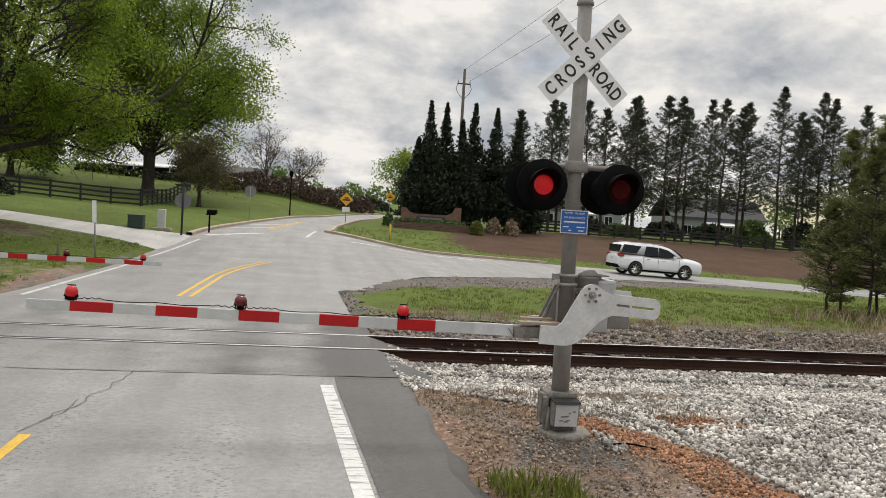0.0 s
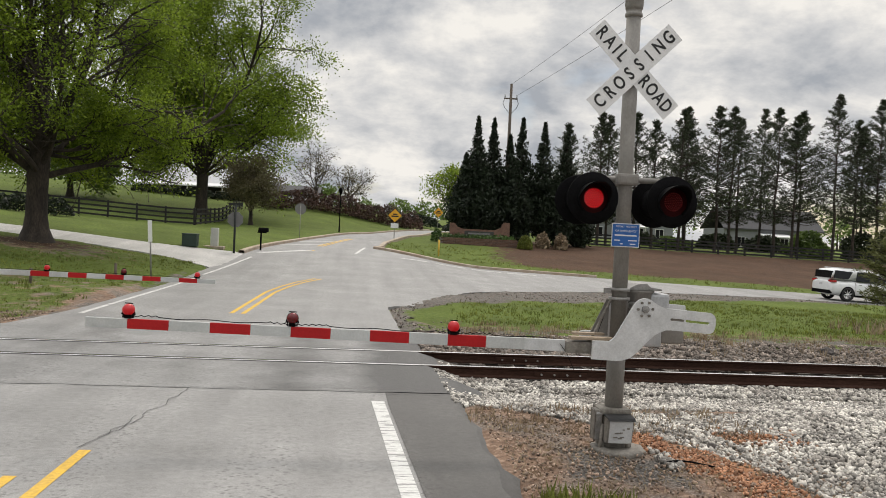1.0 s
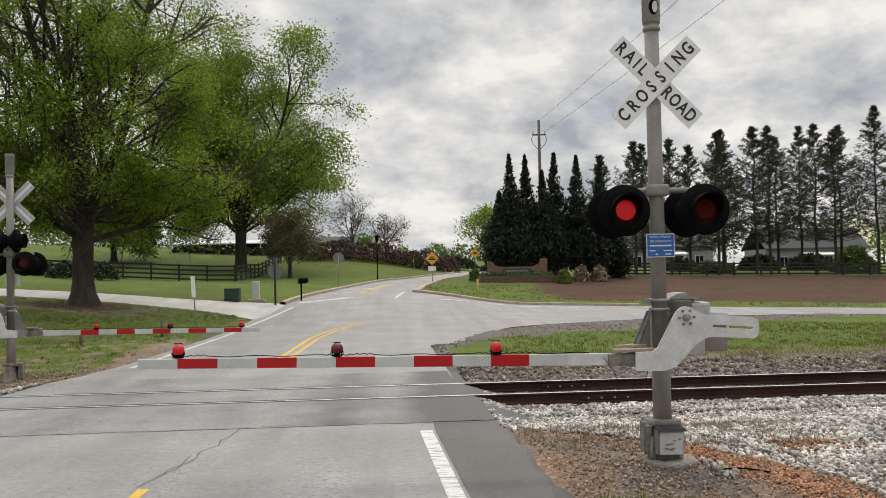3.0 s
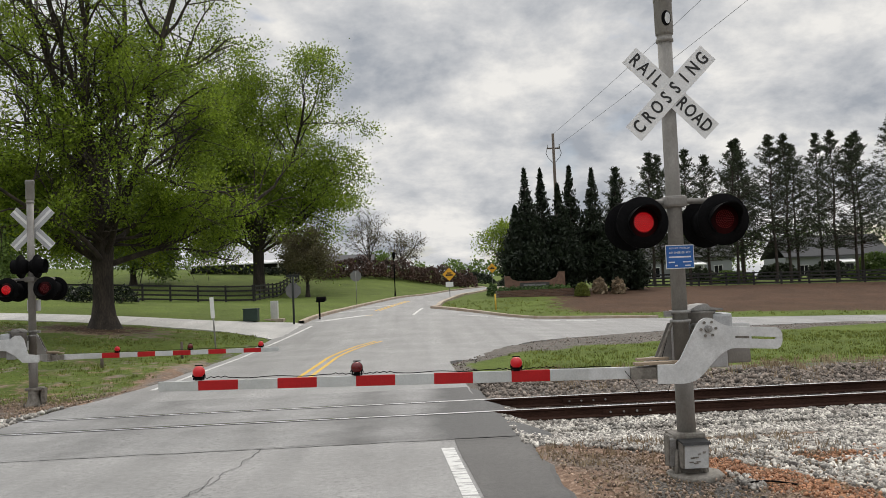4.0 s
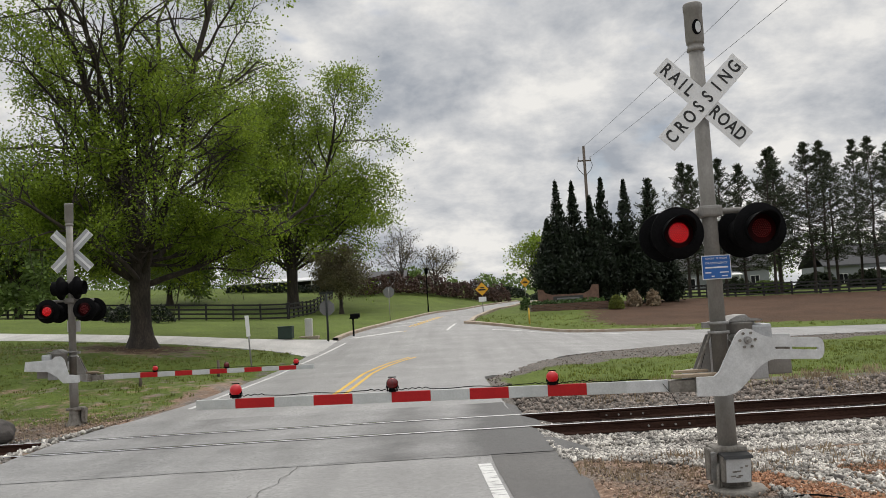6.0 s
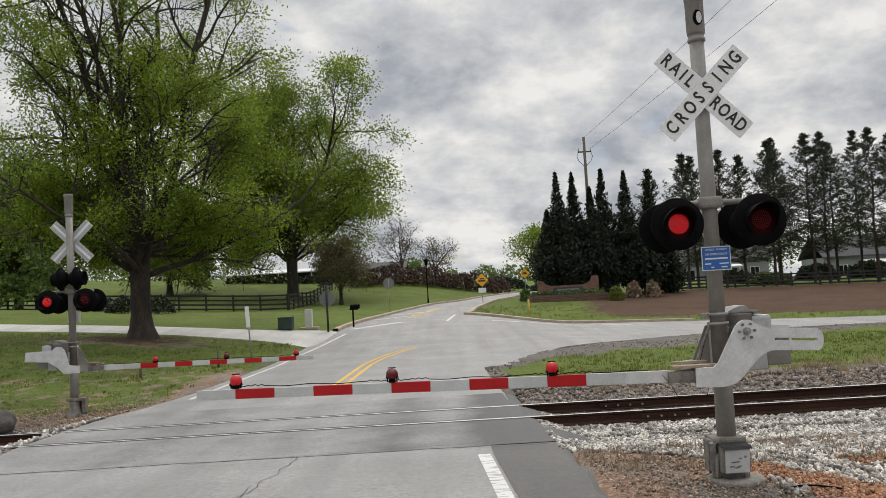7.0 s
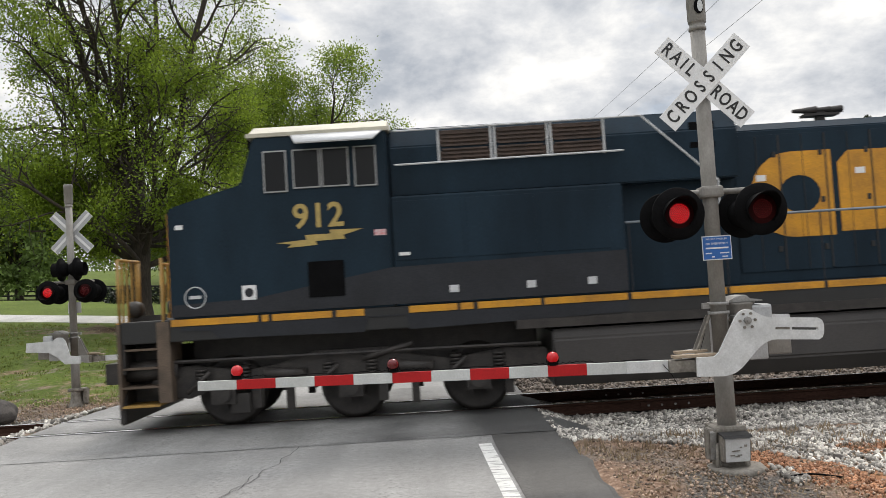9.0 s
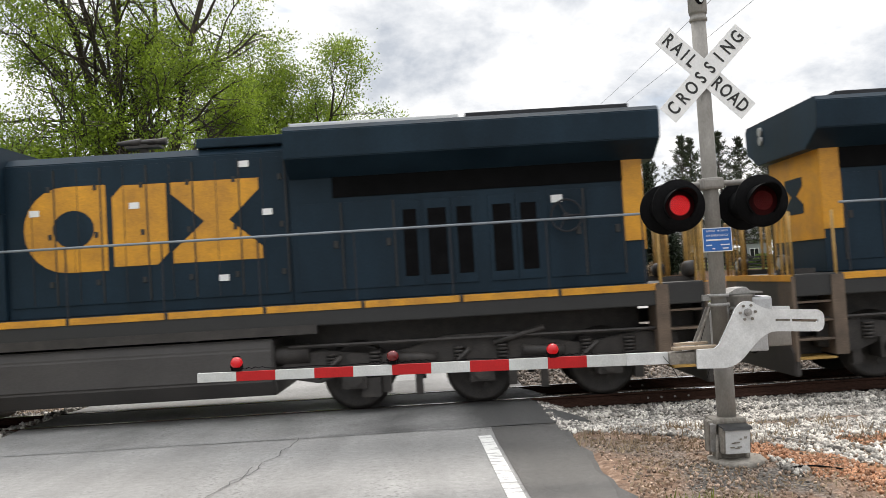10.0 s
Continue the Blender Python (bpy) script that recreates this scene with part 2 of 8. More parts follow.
def asphalt_material(name, light, dark):
    """Worn asphalt: aggregate specks, long wheel-track streaks and broad patches."""
    m = material(name, light, 0.66, vary=0.26, scale=0.55, fine=80.0, bump=0.45, color2=dark, spec=0.5)
    nt = m.node_tree
    hue = nt.nodes["Hue/Saturation/Value"]
    coord = nt.nodes["Texture Coordinate"]
    mp = nt.nodes.new("ShaderNodeMapping")
    mp.inputs["Scale"].default_value = (1.6, 0.10, 1)
    nt.links.new(coord.outputs["Object"], mp.inputs[0])
    n = nt.nodes.new("ShaderNodeTexNoise")
    n.inputs["Scale"].default_value, n.inputs["Detail"].default_value = 1.0, 5.0
    nt.links.new(mp.outputs[0], n.inputs["Vector"])
    n3 = nt.nodes.new("ShaderNodeTexNoise")
    n3.inputs["Scale"].default_value, n3.inputs["Detail"].default_value, n3.inputs["Roughness"].default_value = 12.0, 9.0, 0.8
    nt.links.new(coord.outputs["Object"], n3.inputs["Vector"])
    rng = nt.nodes.new("ShaderNodeMapRange")
    rng.inputs["From Min"].default_value, rng.inputs["From Max"].default_value = 0.3, 0.7
    rng.inputs["To Min"].default_value, rng.inputs["To Max"].default_value = 0.80, 1.14
    nt.links.new(n.outputs[0], rng.inputs[0])
    r3 = nt.nodes.new("ShaderNodeMapRange")
    r3.inputs["From Min"].default_value, r3.inputs["From Max"].default_value = 0.3, 0.7
    r3.inputs["To Min"].default_value, r3.inputs["To Max"].default_value = 0.68, 1.26
    nt.links.new(n3.outputs[0], r3.inputs[0])
    mul = nt.nodes.new("ShaderNodeMath")
    mul.operation = "MULTIPLY"
    nt.links.new(rng.outputs[0], mul.inputs[0])
    nt.links.new(r3.outputs[0], mul.inputs[1])
    old = hue.inputs["Value"].links[0].from_socket
    m2 = nt.nodes.new("ShaderNodeMath")
    m2.operation = "MULTIPLY"
    nt.links.new(old, m2.inputs[0])
    nt.links.new(mul.outputs[0], m2.inputs[1])
    # pits where the surface has ravelled, in patches
    cell = nt.nodes.new("ShaderNodeTexVoronoi")
    cell.inputs["Scale"].default_value = 17.0
    nt.links.new(coord.outputs["Object"], cell.inputs["Vector"])
    near = nt.nodes.new("ShaderNodeMapRange")
    near.inputs["From Min"].default_value, near.inputs["From Max"].default_value = 0.22, 0.40
    near.inputs["To Min"].default_value, near.inputs["To Max"].default_value = 0.42, 0.0
    nt.links.new(cell.outputs["Distance"], near.inputs[0])
    where = nt.nodes.new("ShaderNodeMapRange")
    where.inputs["From Min"].default_value, where.inputs["From Max"].default_value = 0.47, 0.62
    nt.links.new(n.outputs[0], where.inputs[0])
    pit = nt.nodes.new("ShaderNodeMath")
    pit.operation = "MULTIPLY"
    nt.links.new(near.outputs[0], pit.inputs[0])
    nt.links.new(where.outputs[0], pit.inputs[1])
    keep = nt.nodes.new("ShaderNodeMath")
    keep.operation = "SUBTRACT"
    keep.inputs[0].default_value = 1.0
    nt.links.new(pit.outputs[0], keep.inputs[1])
    m3 = nt.nodes.new("ShaderNodeMath")
    m3.operation = "MULTIPLY"
    nt.links.new(m2.outputs[0], m3.inputs[0])
    nt.links.new(keep.outputs[0], m3.inputs[1])
    nt.links.new(m3.outputs[0], hue.inputs["Value"])
    return m


def tarred(m):
    """Darkens an asphalt where the sheet's tar layer lies, with a mottled edge."""
    nt = m.node_tree
    hue = nt.nodes["Hue/Saturation/Value"]
    att = nt.nodes.new("ShaderNodeAttribute")
    att.attribute_name = "tar"
    spot = nt.nodes.new("ShaderNodeTexNoise")
    spot.inputs["Scale"].default_value, spot.inputs["Detail"].default_value = 1.6, 7.0
    nt.links.new(nt.nodes["Texture Coordinate"].outputs["Object"], spot.inputs["Vector"])
    both = nt.nodes.new("ShaderNodeMath")
    both.operation = "MULTIPLY_ADD"
    nt.links.new(spot.outputs[0], both.inputs[0])
    both.inputs[1].default_value = 0.8
    nt.links.new(att.outputs["Fac"], both.inputs[2])
    rng = nt.nodes.new("ShaderNodeMapRange")
    rng.inputs["From Min"].default_value, rng.inputs["From Max"].default_value = 0.35, 1.15
    rng.inputs["To Min"].default_value, rng.inputs["To Max"].default_value = 1.0, 0.27
    nt.links.new(both.outputs[0], rng.inputs[0])
    mul = nt.nodes.new("ShaderNodeMath")
    mul.operation = "MULTIPLY"
    nt.links.new(hue.inputs["Value"].links[0].from_socket, mul.inputs[0])
    nt.links.new(rng.outputs[0], mul.inputs[1])
    nt.links.new(mul.outputs[0], hue.inputs["Value"])
    return m


M_GROUND = ground_material()
M_ASPHALT = asphalt_material("asphalt", (0.272, 0.269, 0.262), (0.190, 0.188, 0.183))
M_PATCH = asphalt_material("dark_asphalt", (0.092, 0.089, 0.085), (0.052, 0.050, 0.048))
M_PANEL = tarred(asphalt_material("panel_asphalt", (0.265, 0.263, 0.258), (0.185, 0.184, 0.18)))
M_DRIVE = asphalt_material("drive_concrete", (0.45, 0.44, 0.42), (0.35, 0.343, 0.33))
M_CRACK = material("crack_filler", (0.05, 0.05, 0.05), 0.9)
M_KERB = material("kerb_concrete", (0.42, 0.36, 0.29), 0.9, vary=0.25, scale=1.5, color2=(0.28, 0.20, 0.14))
M_WHITE_LINE = material("white_line", (0.58, 0.58, 0.56), 0.8, vary=0.15, scale=4.0, color2=(0.27, 0.268, 0.262), fine=30, stretch=(0.7, 3.5, 1))
for stop, place_at in zip(M_WHITE_LINE.node_tree.nodes["Color Ramp"].color_ramp.elements, (0.41, 0.48)):
    stop.position = place_at
M_YELLOW_LINE = material("yellow_line", (0.66, 0.40, 0.045), 0.8, vary=0.15, scale=5.0, color2=(0.50, 0.32, 0.07), fine=30)
M_STONE = material("ballast_stone", (0.50, 0.475, 0.43), 0.9, vary=0.25, scale=1.4, color2=(0.19, 0.172, 0.152), island=0.75)
M_CLOD = material("earth_clod", (0.35, 0.25, 0.185), 0.95, vary=0.25, scale=1.6, color2=(0.18, 0.14, 0.112), island=0.6)
M_CLAY = material("orange_clay", (0.40, 0.205, 0.115), 0.95, vary=0.25, scale=3.0, color2=(0.26, 0.125, 0.07), island=0.4)
M_PLATE = material("pale_grey_plate", (0.60, 0.61, 0.61), 0.45, 0.1, vary=0.08, scale=7.0, color2=(0.48, 0.49, 0.49))
M_OLD_STONE = material("dull_old_ballast", (0.23, 0.19, 0.16), 0.95, vary=0.2, scale=3.0, color2=(0.115, 0.095, 0.08), island=0.6)
M_RAIL_SIDE = material("rusty_rail", (0.050, 0.026, 0.019), 0.9, spec=0.08, vary=0.3, scale=3.0, stretch=(0.3, 1, 1))
M_RAIL_HEAD = material("polished_rail_head", (0.55, 0.54, 0.53), 0.22, 1.0, vary=0.08)
M_TIE = material("creosoted_tie", (0.050, 0.034, 0.026), 0.95, spec=0.1, vary=0.35, scale=3.0, stretch=(4, 0.6, 1), per_object=0.3)
M_GALV = material("galvanised_steel", (0.30, 0.295, 0.285), 0.5, 0.35, vary=0.14, scale=7.0, color2=(0.18, 0.172, 0.16))
M_GREY = material("grey_painted_steel", (0.44, 0.45, 0.46), 0.5, 0.15, vary=0.10, scale=6.0, color2=(0.34, 0.345, 0.35))
M_MAST = material("weathered_grey_mast", (0.24, 0.228, 0.21), 0.6, 0.1, vary=0.10, scale=3.0, color2=(0.15, 0.138, 0.122), stretch=(1, 1, 0.6))
M_CAST = material("grimy_cast_metal", (0.24, 0.222, 0.195), 0.75, 0.1, vary=0.2, scale=9.0, color2=(0.10, 0.088, 0.072), fine=40, bump=0.3)
# near-black for lips, latches and gaps, and for shade on the locomotive frame
M_UNDER_DARK = material("near_black_parts_and_shade", (0.02, 0.02, 0.02), 0.7, vary=0.2)
M_BLACK = material("black_paint", (0.006, 0.006, 0.0065), 0.85, vary=0.3, spec=0.06)
M_WHITE = material("white_reflective_sheet", (0.72, 0.72, 0.72), 0.55, vary=0.06, scale=4.0)
M_RED = material("red_reflective_sheet", (0.42, 0.012, 0.014), 0.5, vary=0.1, spec=0.25)
M_LETTER = material("black_lettering", (0.015, 0.015, 0.015), 0.6, vary=0.1)
M_LAMP_ON = glow("lit_red_lamp", (0.70, 0.005, 0.012), 0.65)
M_LENS_LIT = glow("lit_red_lens", (0.30, 0.003, 0.006), 0.10)
M_LAMP_DIM = glow("dim_red_lamp", (0.16, 0.003, 0.005), 0.05)
M_LENS = material("dark_red_lens", (0.022, 0.0015, 0.002), 0.6, vary=0.1, spec=0.08)
M_BLUE = material("blue_sign_sheet", (0.012, 0.115, 0.40), 0.5, vary=0.08)
M_WOOD = material("raw_plank", (0.36, 0.28, 0.20), 0.8, vary=0.3, scale=5, stretch=(0.4, 4, 4))
M_FENCE = material("black_fence_board", (0.016, 0.015, 0.014), 0.75, vary=0.3, per_object=0.2)
M_BARK = material("oak_bark", (0.055, 0.043, 0.034), 0.95, vary=0.4, scale=3.0, fine=22, bump=0.9, stretch=(1, 1, 0.3))
M_PINE_BARK = material("pine_bark", (0.062, 0.046, 0.038), 0.95, vary=0.4, scale=4.0, fine=20, bump=0.7, stretch=(1, 1, 0.3))
M_OAK_LEAF = leaf_material("oak_leaf", (0.225, 0.310, 0.031), (0.085, 0.140, 0.013), 0.52, 0.45)
M_CEDAR = leaf_material("cypress_spray", (0.020, 0.032, 0.015), (0.009, 0.014, 0.007), 0.10, 0.4)
M_NEEDLE = leaf_material("pine_needle", (0.045, 0.060, 0.027), (0.020, 0.028, 0.014), 0.25, 0.4)
M_YOUNG_NEEDLE = leaf_material("young_pine_needle", (0.16, 0.175, 0.06), (0.085, 0.09, 0.035), 0.4, 0.4)
M_SHRUB = leaf_material("shrub_leaf", (0.07, 0.13, 0.03), (0.03, 0.06, 0.015), 0.25, 0.35)
M_RED_SHRUB = leaf_material("reddish_shrub_leaf", (0.13, 0.075, 0.06), (0.06, 0.04, 0.035), 0.25, 0.35)
M_BUD = leaf_material("budding_twig_leaf", (0.14, 0.13, 0.058), (0.085, 0.07, 0.042), 0.3, 0.35)
M_FAR_LEAF = leaf_material("far_wood_leaf", (0.16, 0.235, 0.06), (0.08, 0.125, 0.035), 0.38, 0.4)
M_GRASS = leaf_material("grass_blade", (0.18, 0.20, 0.042), (0.09, 0.115, 0.02), 0.35, 0.4)
M_DRY = leaf_material("dry_grass_blade", (0.34, 0.27, 0.18), (0.20, 0.14, 0.09), 0.3, 0.4)

# ---- small builders ----


def box(bm, x0, x1, y0, y1, z0, z1, m=None):
    vs = [bm.verts.new(m @ Vector(c) if m else c) for c in ((x0, y0, z0), (x1, y0, z0), (x1, y1, z0), (x0, y1, z0), (x0, y0, z1), (x1, y0, z1), (x1, y1, z1), (x0, y1, z1))]
    for f in ((0, 3, 2, 1), (4, 5, 6, 7), (0, 1, 5, 4), (1, 2, 6, 5), (2, 3, 7, 6), (3, 0, 4, 7)):
        bm.faces.new([vs[i] for i in f])
    return bm


def rbox(x0, x1, y0, y1, z0, z1, r=0.01, m=None):
    bm = bmesh.new()
    box(bm, x0, x1, y0, y1, z0, z1, m)
    bmesh.ops.bevel(bm, geom=list(bm.edges), offset=r, segments=2, profile=0.6, affect="EDGES")
    return bm


def tube(bm, p, q, r0, r1=None, n=12, caps=True):
    """A round bar from p to q, tapering from r0 to r1."""
    p, q = Vector(p), Vector(q)
    r1 = r0 if r1 is None else r1
    turn = (q - p).to_track_quat("Z", "Y").to_matrix()
    rings = []
    for c, r in ((p, r0), (q, r1)):
        rings.append([bm.verts.new(c + turn @ Vector((r * math.cos(2 * math.pi * i / n), r * math.sin(2 * math.pi * i / n), 0))) for i in range(n)])
    for i in range(n):
        f = bm.faces.new((rings[0][i], rings[0][(i + 1) % n], rings[1][(i + 1) % n], rings[1][i]))
        f.smooth = n > 6
    if caps:
        bm.faces.new(rings[0][::-1])
        bm.faces.new(rings[1])
    return bm


def lathe(bm, profile, n=24, m=None):
    """Turns a profile of (radius, height) about z."""
    m = m or Matrix()
    rings = [[bm.verts.new(m @ Vector((r * math.cos(2 * math.pi * i / n), r * math.sin(2 * math.pi * i / n), z))) for i in range(n)] for r, z in profile]
    for a, b in zip(rings, rings[1:]):
        for i in range(n):
            f = bm.faces.new((a[i], a[(i + 1) % n], b[(i + 1) % n], b[i]))
            f.smooth = True
    return bm


def plate(outline, y0, y1, r=0.0, m=None):
    """An outline of (x, z) points, thick from y0 to y1."""
    bm = bmesh.new()
    m = m or Matrix()
    a = [bm.verts.new(m @ Vector((x, y0, z))) for x, z in outline]
    b = [bm.verts.new(m @ Vector((x, y1, z))) for x, z in outline]
    n = len(a)
    bm.faces.new(a)
    bm.faces.new(b[::-1])
    for i in range(n):
        bm.faces.new((a[i], b[i], b[(i + 1) % n], a[(i + 1) % n]))
    bmesh.ops.recalc_face_normals(bm, faces=list(bm.faces))
    if r:
        bmesh.ops.bevel(bm, geom=list(bm.edges), offset=r, segments=2, affect="EDGES")
    return bm


def mesh_of(bm, name, *mats):
    me = bpy.data.meshes.new(name)
    bmesh.ops.recalc_face_normals(bm, faces=list(bm.faces)) if len(bm.faces) < 4000 else None
    bm.to_mesh(me)
    bm.free()
    for k in mats:
        me.materials.append(k)
    return me


def part(name, bm, mat, parent, label=""):
    ob = new(name, mesh_of(bm, name, *(mat if isinstance(mat, (list, tuple)) else (mat,))))
    ob.parent = parent
    return tagged(ob, label)


def thing(name, m, label, category, group=""):
    ob = new(name)
    ob.empty_display_size = 0.2
    ob.matrix_basis = m
    return tagged(ob, label, category, group)


def solid(name, bm, mat, label, category, m=None, group="", kind=""):
    ob = new(name, mesh_of(bm, name, *(mat if isinstance(mat, (list, tuple)) else (mat,))))
    ob.matrix_basis = m or Matrix()
    return tagged(ob, label, category, group, kind)


def letters(text, size, m, mat, parent, name="lettering", depth=0.002, extend=1.0, bold=0.0):
    cu = bpy.data.curves.new(name, "FONT")
    cu.body, cu.size, cu.align_x, cu.align_y, cu.extrude, cu.resolution_u, cu.space_character, cu.offset = text, size, "CENTER", "CENTER", depth, 3, extend, bold
    tmp = bpy.data.objects.new(name, cu)
    scene.collection.objects.link(tmp)
    me = bpy.data.meshes.new_from_object(tmp.evaluated_get(bpy.context.evaluated_depsgraph_get()))
    bpy.data.objects.remove(tmp)
    me.transform(m)
    me.materials.clear()
    me.materials.append(mat)
    ob = new(name, me)
    ob.parent = parent
    return ob


def smooth(a, b, v):
    t = min(1.0, max(0.0, (v - a) / (b - a)))
    return t * t * (3 - 2 * t)


def along(stops, v):
    """The value at v of a line through (v, value) stops."""
    if v <= stops[0][0]:
        return stops[0][1]
    for (a, p), (b, q) in zip(stops, stops[1:]):
        if v <= b:
            return p + (q - p) * (v - a) / (b - a)
    return stops[-1][1]


def eased(stops, v):
    """As along(), rounded at the stops."""
    return sum(along(stops, v + d) for d in (-1.2, -0.6, 0, 0.6, 1.2)) / 5


# ---- the lie of the land ----
ROAD_LEFT = ((-40, -6.5), (10, -6.5), (13, -6.95), (16, -6.95), (20, -6.35), (34, -6.1), (46, -5.4), (60, -3.6), (74, -0.9), (100, 4.4), (125, 12), (160, 26), (220, 55))
ROAD_RIGHT = ((-40, 2.3), (-9, 1.9), (2, 1.5), (10, 1.36), (13, 1.3), (15.5, 1.15), (26, 1.0), (52, 1.5), (60, 2.1), (75, 4.6), (100, 9.2), (125, 17), (160, 31), (220, 60))
SIDE_NEAR = ((0.9, 21.6), (1.2, 23.4), (2.05, 26.9), (3.4, 29.7), (5.8, 32.0), (8, 33.2), (11, 35.4), (15, 38.2), (22, 41.2), (34, 42.5), (70, 45), (130, 50))
SIDE_FAR = ((0.9, 54.5), (1.6, 51.4), (2.6, 49.2), (4.2, 47.6), (8.3, 46.5), (15, 46.9), (25, 47.8), (34, 48.3), (70, 51.5), (130, 56.5))
DRIVE_NEAR = ((-60, 44), (-40, 41), (-20, 38.2), (-14, 37.8), (-9, 37.4), (-7.6, 37.3), (-6.4, 36.6), (-5.5, 35.6))
DRIVE_FAR = ((-60, 48), (-40, 45), (-22, 41.8), (-16, 41.4), (-10, 41.4), (-6.6, 43.0), (-5.5, 44.6))
GRAVEL_LIP = ((2.0, 5.4), (4.5, 4.9), (7.1, 4.3), (8.0, 4.15), (8.6, 3.9), (9.4, 3.45), (10.0, 2.95), (10.46, 2.2), (10.86, 1.3))
RAIL_Y, GAUGE = (13.72, 15.19), 1.47


def mid_height(y):
    return 0.85 * smooth(28, 54, y) + 0.6 * smooth(49, 80, y) + 0.6 * smooth(80, 125, y) - 1.6 * smooth(130, 230, y)


def height(x, y):
    left, right = along(ROAD_LEFT, y), along(ROAD_RIGHT, y)
    z = mid_height(y)
    d = left - x
    if d > 0:
        k = 0.15 * smooth(20, 34, y) - 0.10 * smooth(48, 70, y)
        z += k * 14 * (1 - math.exp(-d / 14)) + 0.045 * max(0, min(d, 60) - 14) * smooth(30, 60, y)
        z += 2.4 * smooth(78, 112, y) * smooth(0, 14, d) * smooth(260, 180, y)
        z -= 0.22 * smooth(0.0, 1.2, d) * (smooth(9.5, 12.5, y) - smooth(20.0, 25.0, y))
    d = x - right
    if d > 0:
        near = -0.04 - 0.16 * smooth(17, 24, y)
        side = 0.1 - 0.036 * (min(x, 60) - 8) + 0.012 * (min(y, 50) - 46)
        zr = near + (side - near) * smooth(24, 36, y)
        top = 1.44 - 0.02 * (min(x, 70) - 21)
        zr += (top - zr) * (0.75 * min(1, max(0, (y - 47.5) / 26)) + 0.25 * smooth(47.5, 74, y))
        zr += 0.9 * smooth(76.5, 100, y) + 0.4 * smooth(100, 200, y)
        z += (zr - z) * smooth(0, 6 if y > 30 else 1.2, d)
        z -= 0.20 * smooth(-0.1, 0.8, d) * (smooth(10.5, 12.6, y) - smooth(16.6, 18.2, y))
    return z


def cover(x, y):
    """Earth, pine straw, grit and orange clay, each 0 to 1, at a place."""
    left, right = along(ROAD_LEFT, y), along(ROAD_RIGHT, y)
    earth = straw = grit = clay = 0.0
    track = smooth(9.8, 12.0, y) * smooth(18.6, 17.4, y)
    if x > right:
        d = x - right
        earth = smooth(12.6, 11.2, y)
        lip = x - along(GRAVEL_LIP, y)
        bare = math.exp(-(((x - 4.85) / 0.65) ** 2 + ((y - 9.35) / 0.38) ** 2))
        grit = max(track * smooth(-0.4, 0.1, d), 0.95 * smooth(-0.05, 0.25, lip) * smooth(11.5, 10, y) - 0.75 * bare, 0.9 * smooth(10.5, 11.1, y) * smooth(18.4, 17.6, y))
        grit = max(grit, 0.72 * math.exp(-(((x - 2.75) / 0.75) ** 4 + ((y - 8.2) / 0.9) ** 4)))
        clay = max(0.95 * smooth(-0.75, -0.25, lip) * smooth(0.14, 0.0, lip) * smooth(9.7, 9.2, y) * smooth(2.0, 4.0, y), 0.7 * bare, 0.38 * smooth(0.75, 0.45, d) * smooth(0.2, 0.35, d) * smooth(10.2, 9.6, y))
        if y > 18 and x < 60:
            n = along(SIDE_NEAR, x)
            rim = along(((1, 1.2), (2.6, 2.0), (5, 3.2), (8, 4.2), (16, 3.4), (26, 1.2)), x)
            grit = max(grit, 0.95 * smooth(n - rim - 0.5, n - rim + 0.7, y) * smooth(n + 1, n, y) * smooth(34, 24, x), 0.75 * smooth(0.9, 0.2, d) * smooth(34, 32, y))
        grit = max(grit, 0.55 * smooth(21.4, 19.2, y) * smooth(16, 18, y))
        earth = max(earth, 0.42 * smooth(22.5, 20, y) * smooth(16, 18, y))
        straw = smooth(7, 13, x - 2.0 * smooth(56, 70, y)) * smooth(49.5, 52, y) * smooth(78, 74, y)
    elif x < left:
        d = left - x
        earth = max(smooth(21.5, 18.5, y) * smooth(8, 10, y), smooth(1.6, 0.4, d) * smooth(31, 24, y), 0.75 * math.exp(-(((x + 13) / 4.5) ** 2 + ((y - 34.6) / 2.6) ** 2)))
        earth = max(earth, 0.36 * smooth(36, 24, y) * smooth(16, 20, y))
        grit = max(track * 0.75, 0.6 * smooth(0.9, 0.2, d) * smooth(36, 30, y))
        straw = 0.8 * math.exp(-(((x + 13) / 3.2) ** 2 + ((y - 35) / 2.0) ** 2))
    return earth, straw, grit, clay


def stepped(a, b, c, d, fine, grow=1.16):
    """Coordinates from a to d, fine between b and c and wider and wider outside."""
    v = [b + i * fine for i in range(int((c - b) / fine) + 1)]
    s, lo, hi = fine, b, v[-1]
    while hi < d:
        s *= grow
        hi += s
        v.append(hi)
    s = fine
    while lo > a:
        s *= grow
        lo -= s
        v.insert(0, lo)
    return v


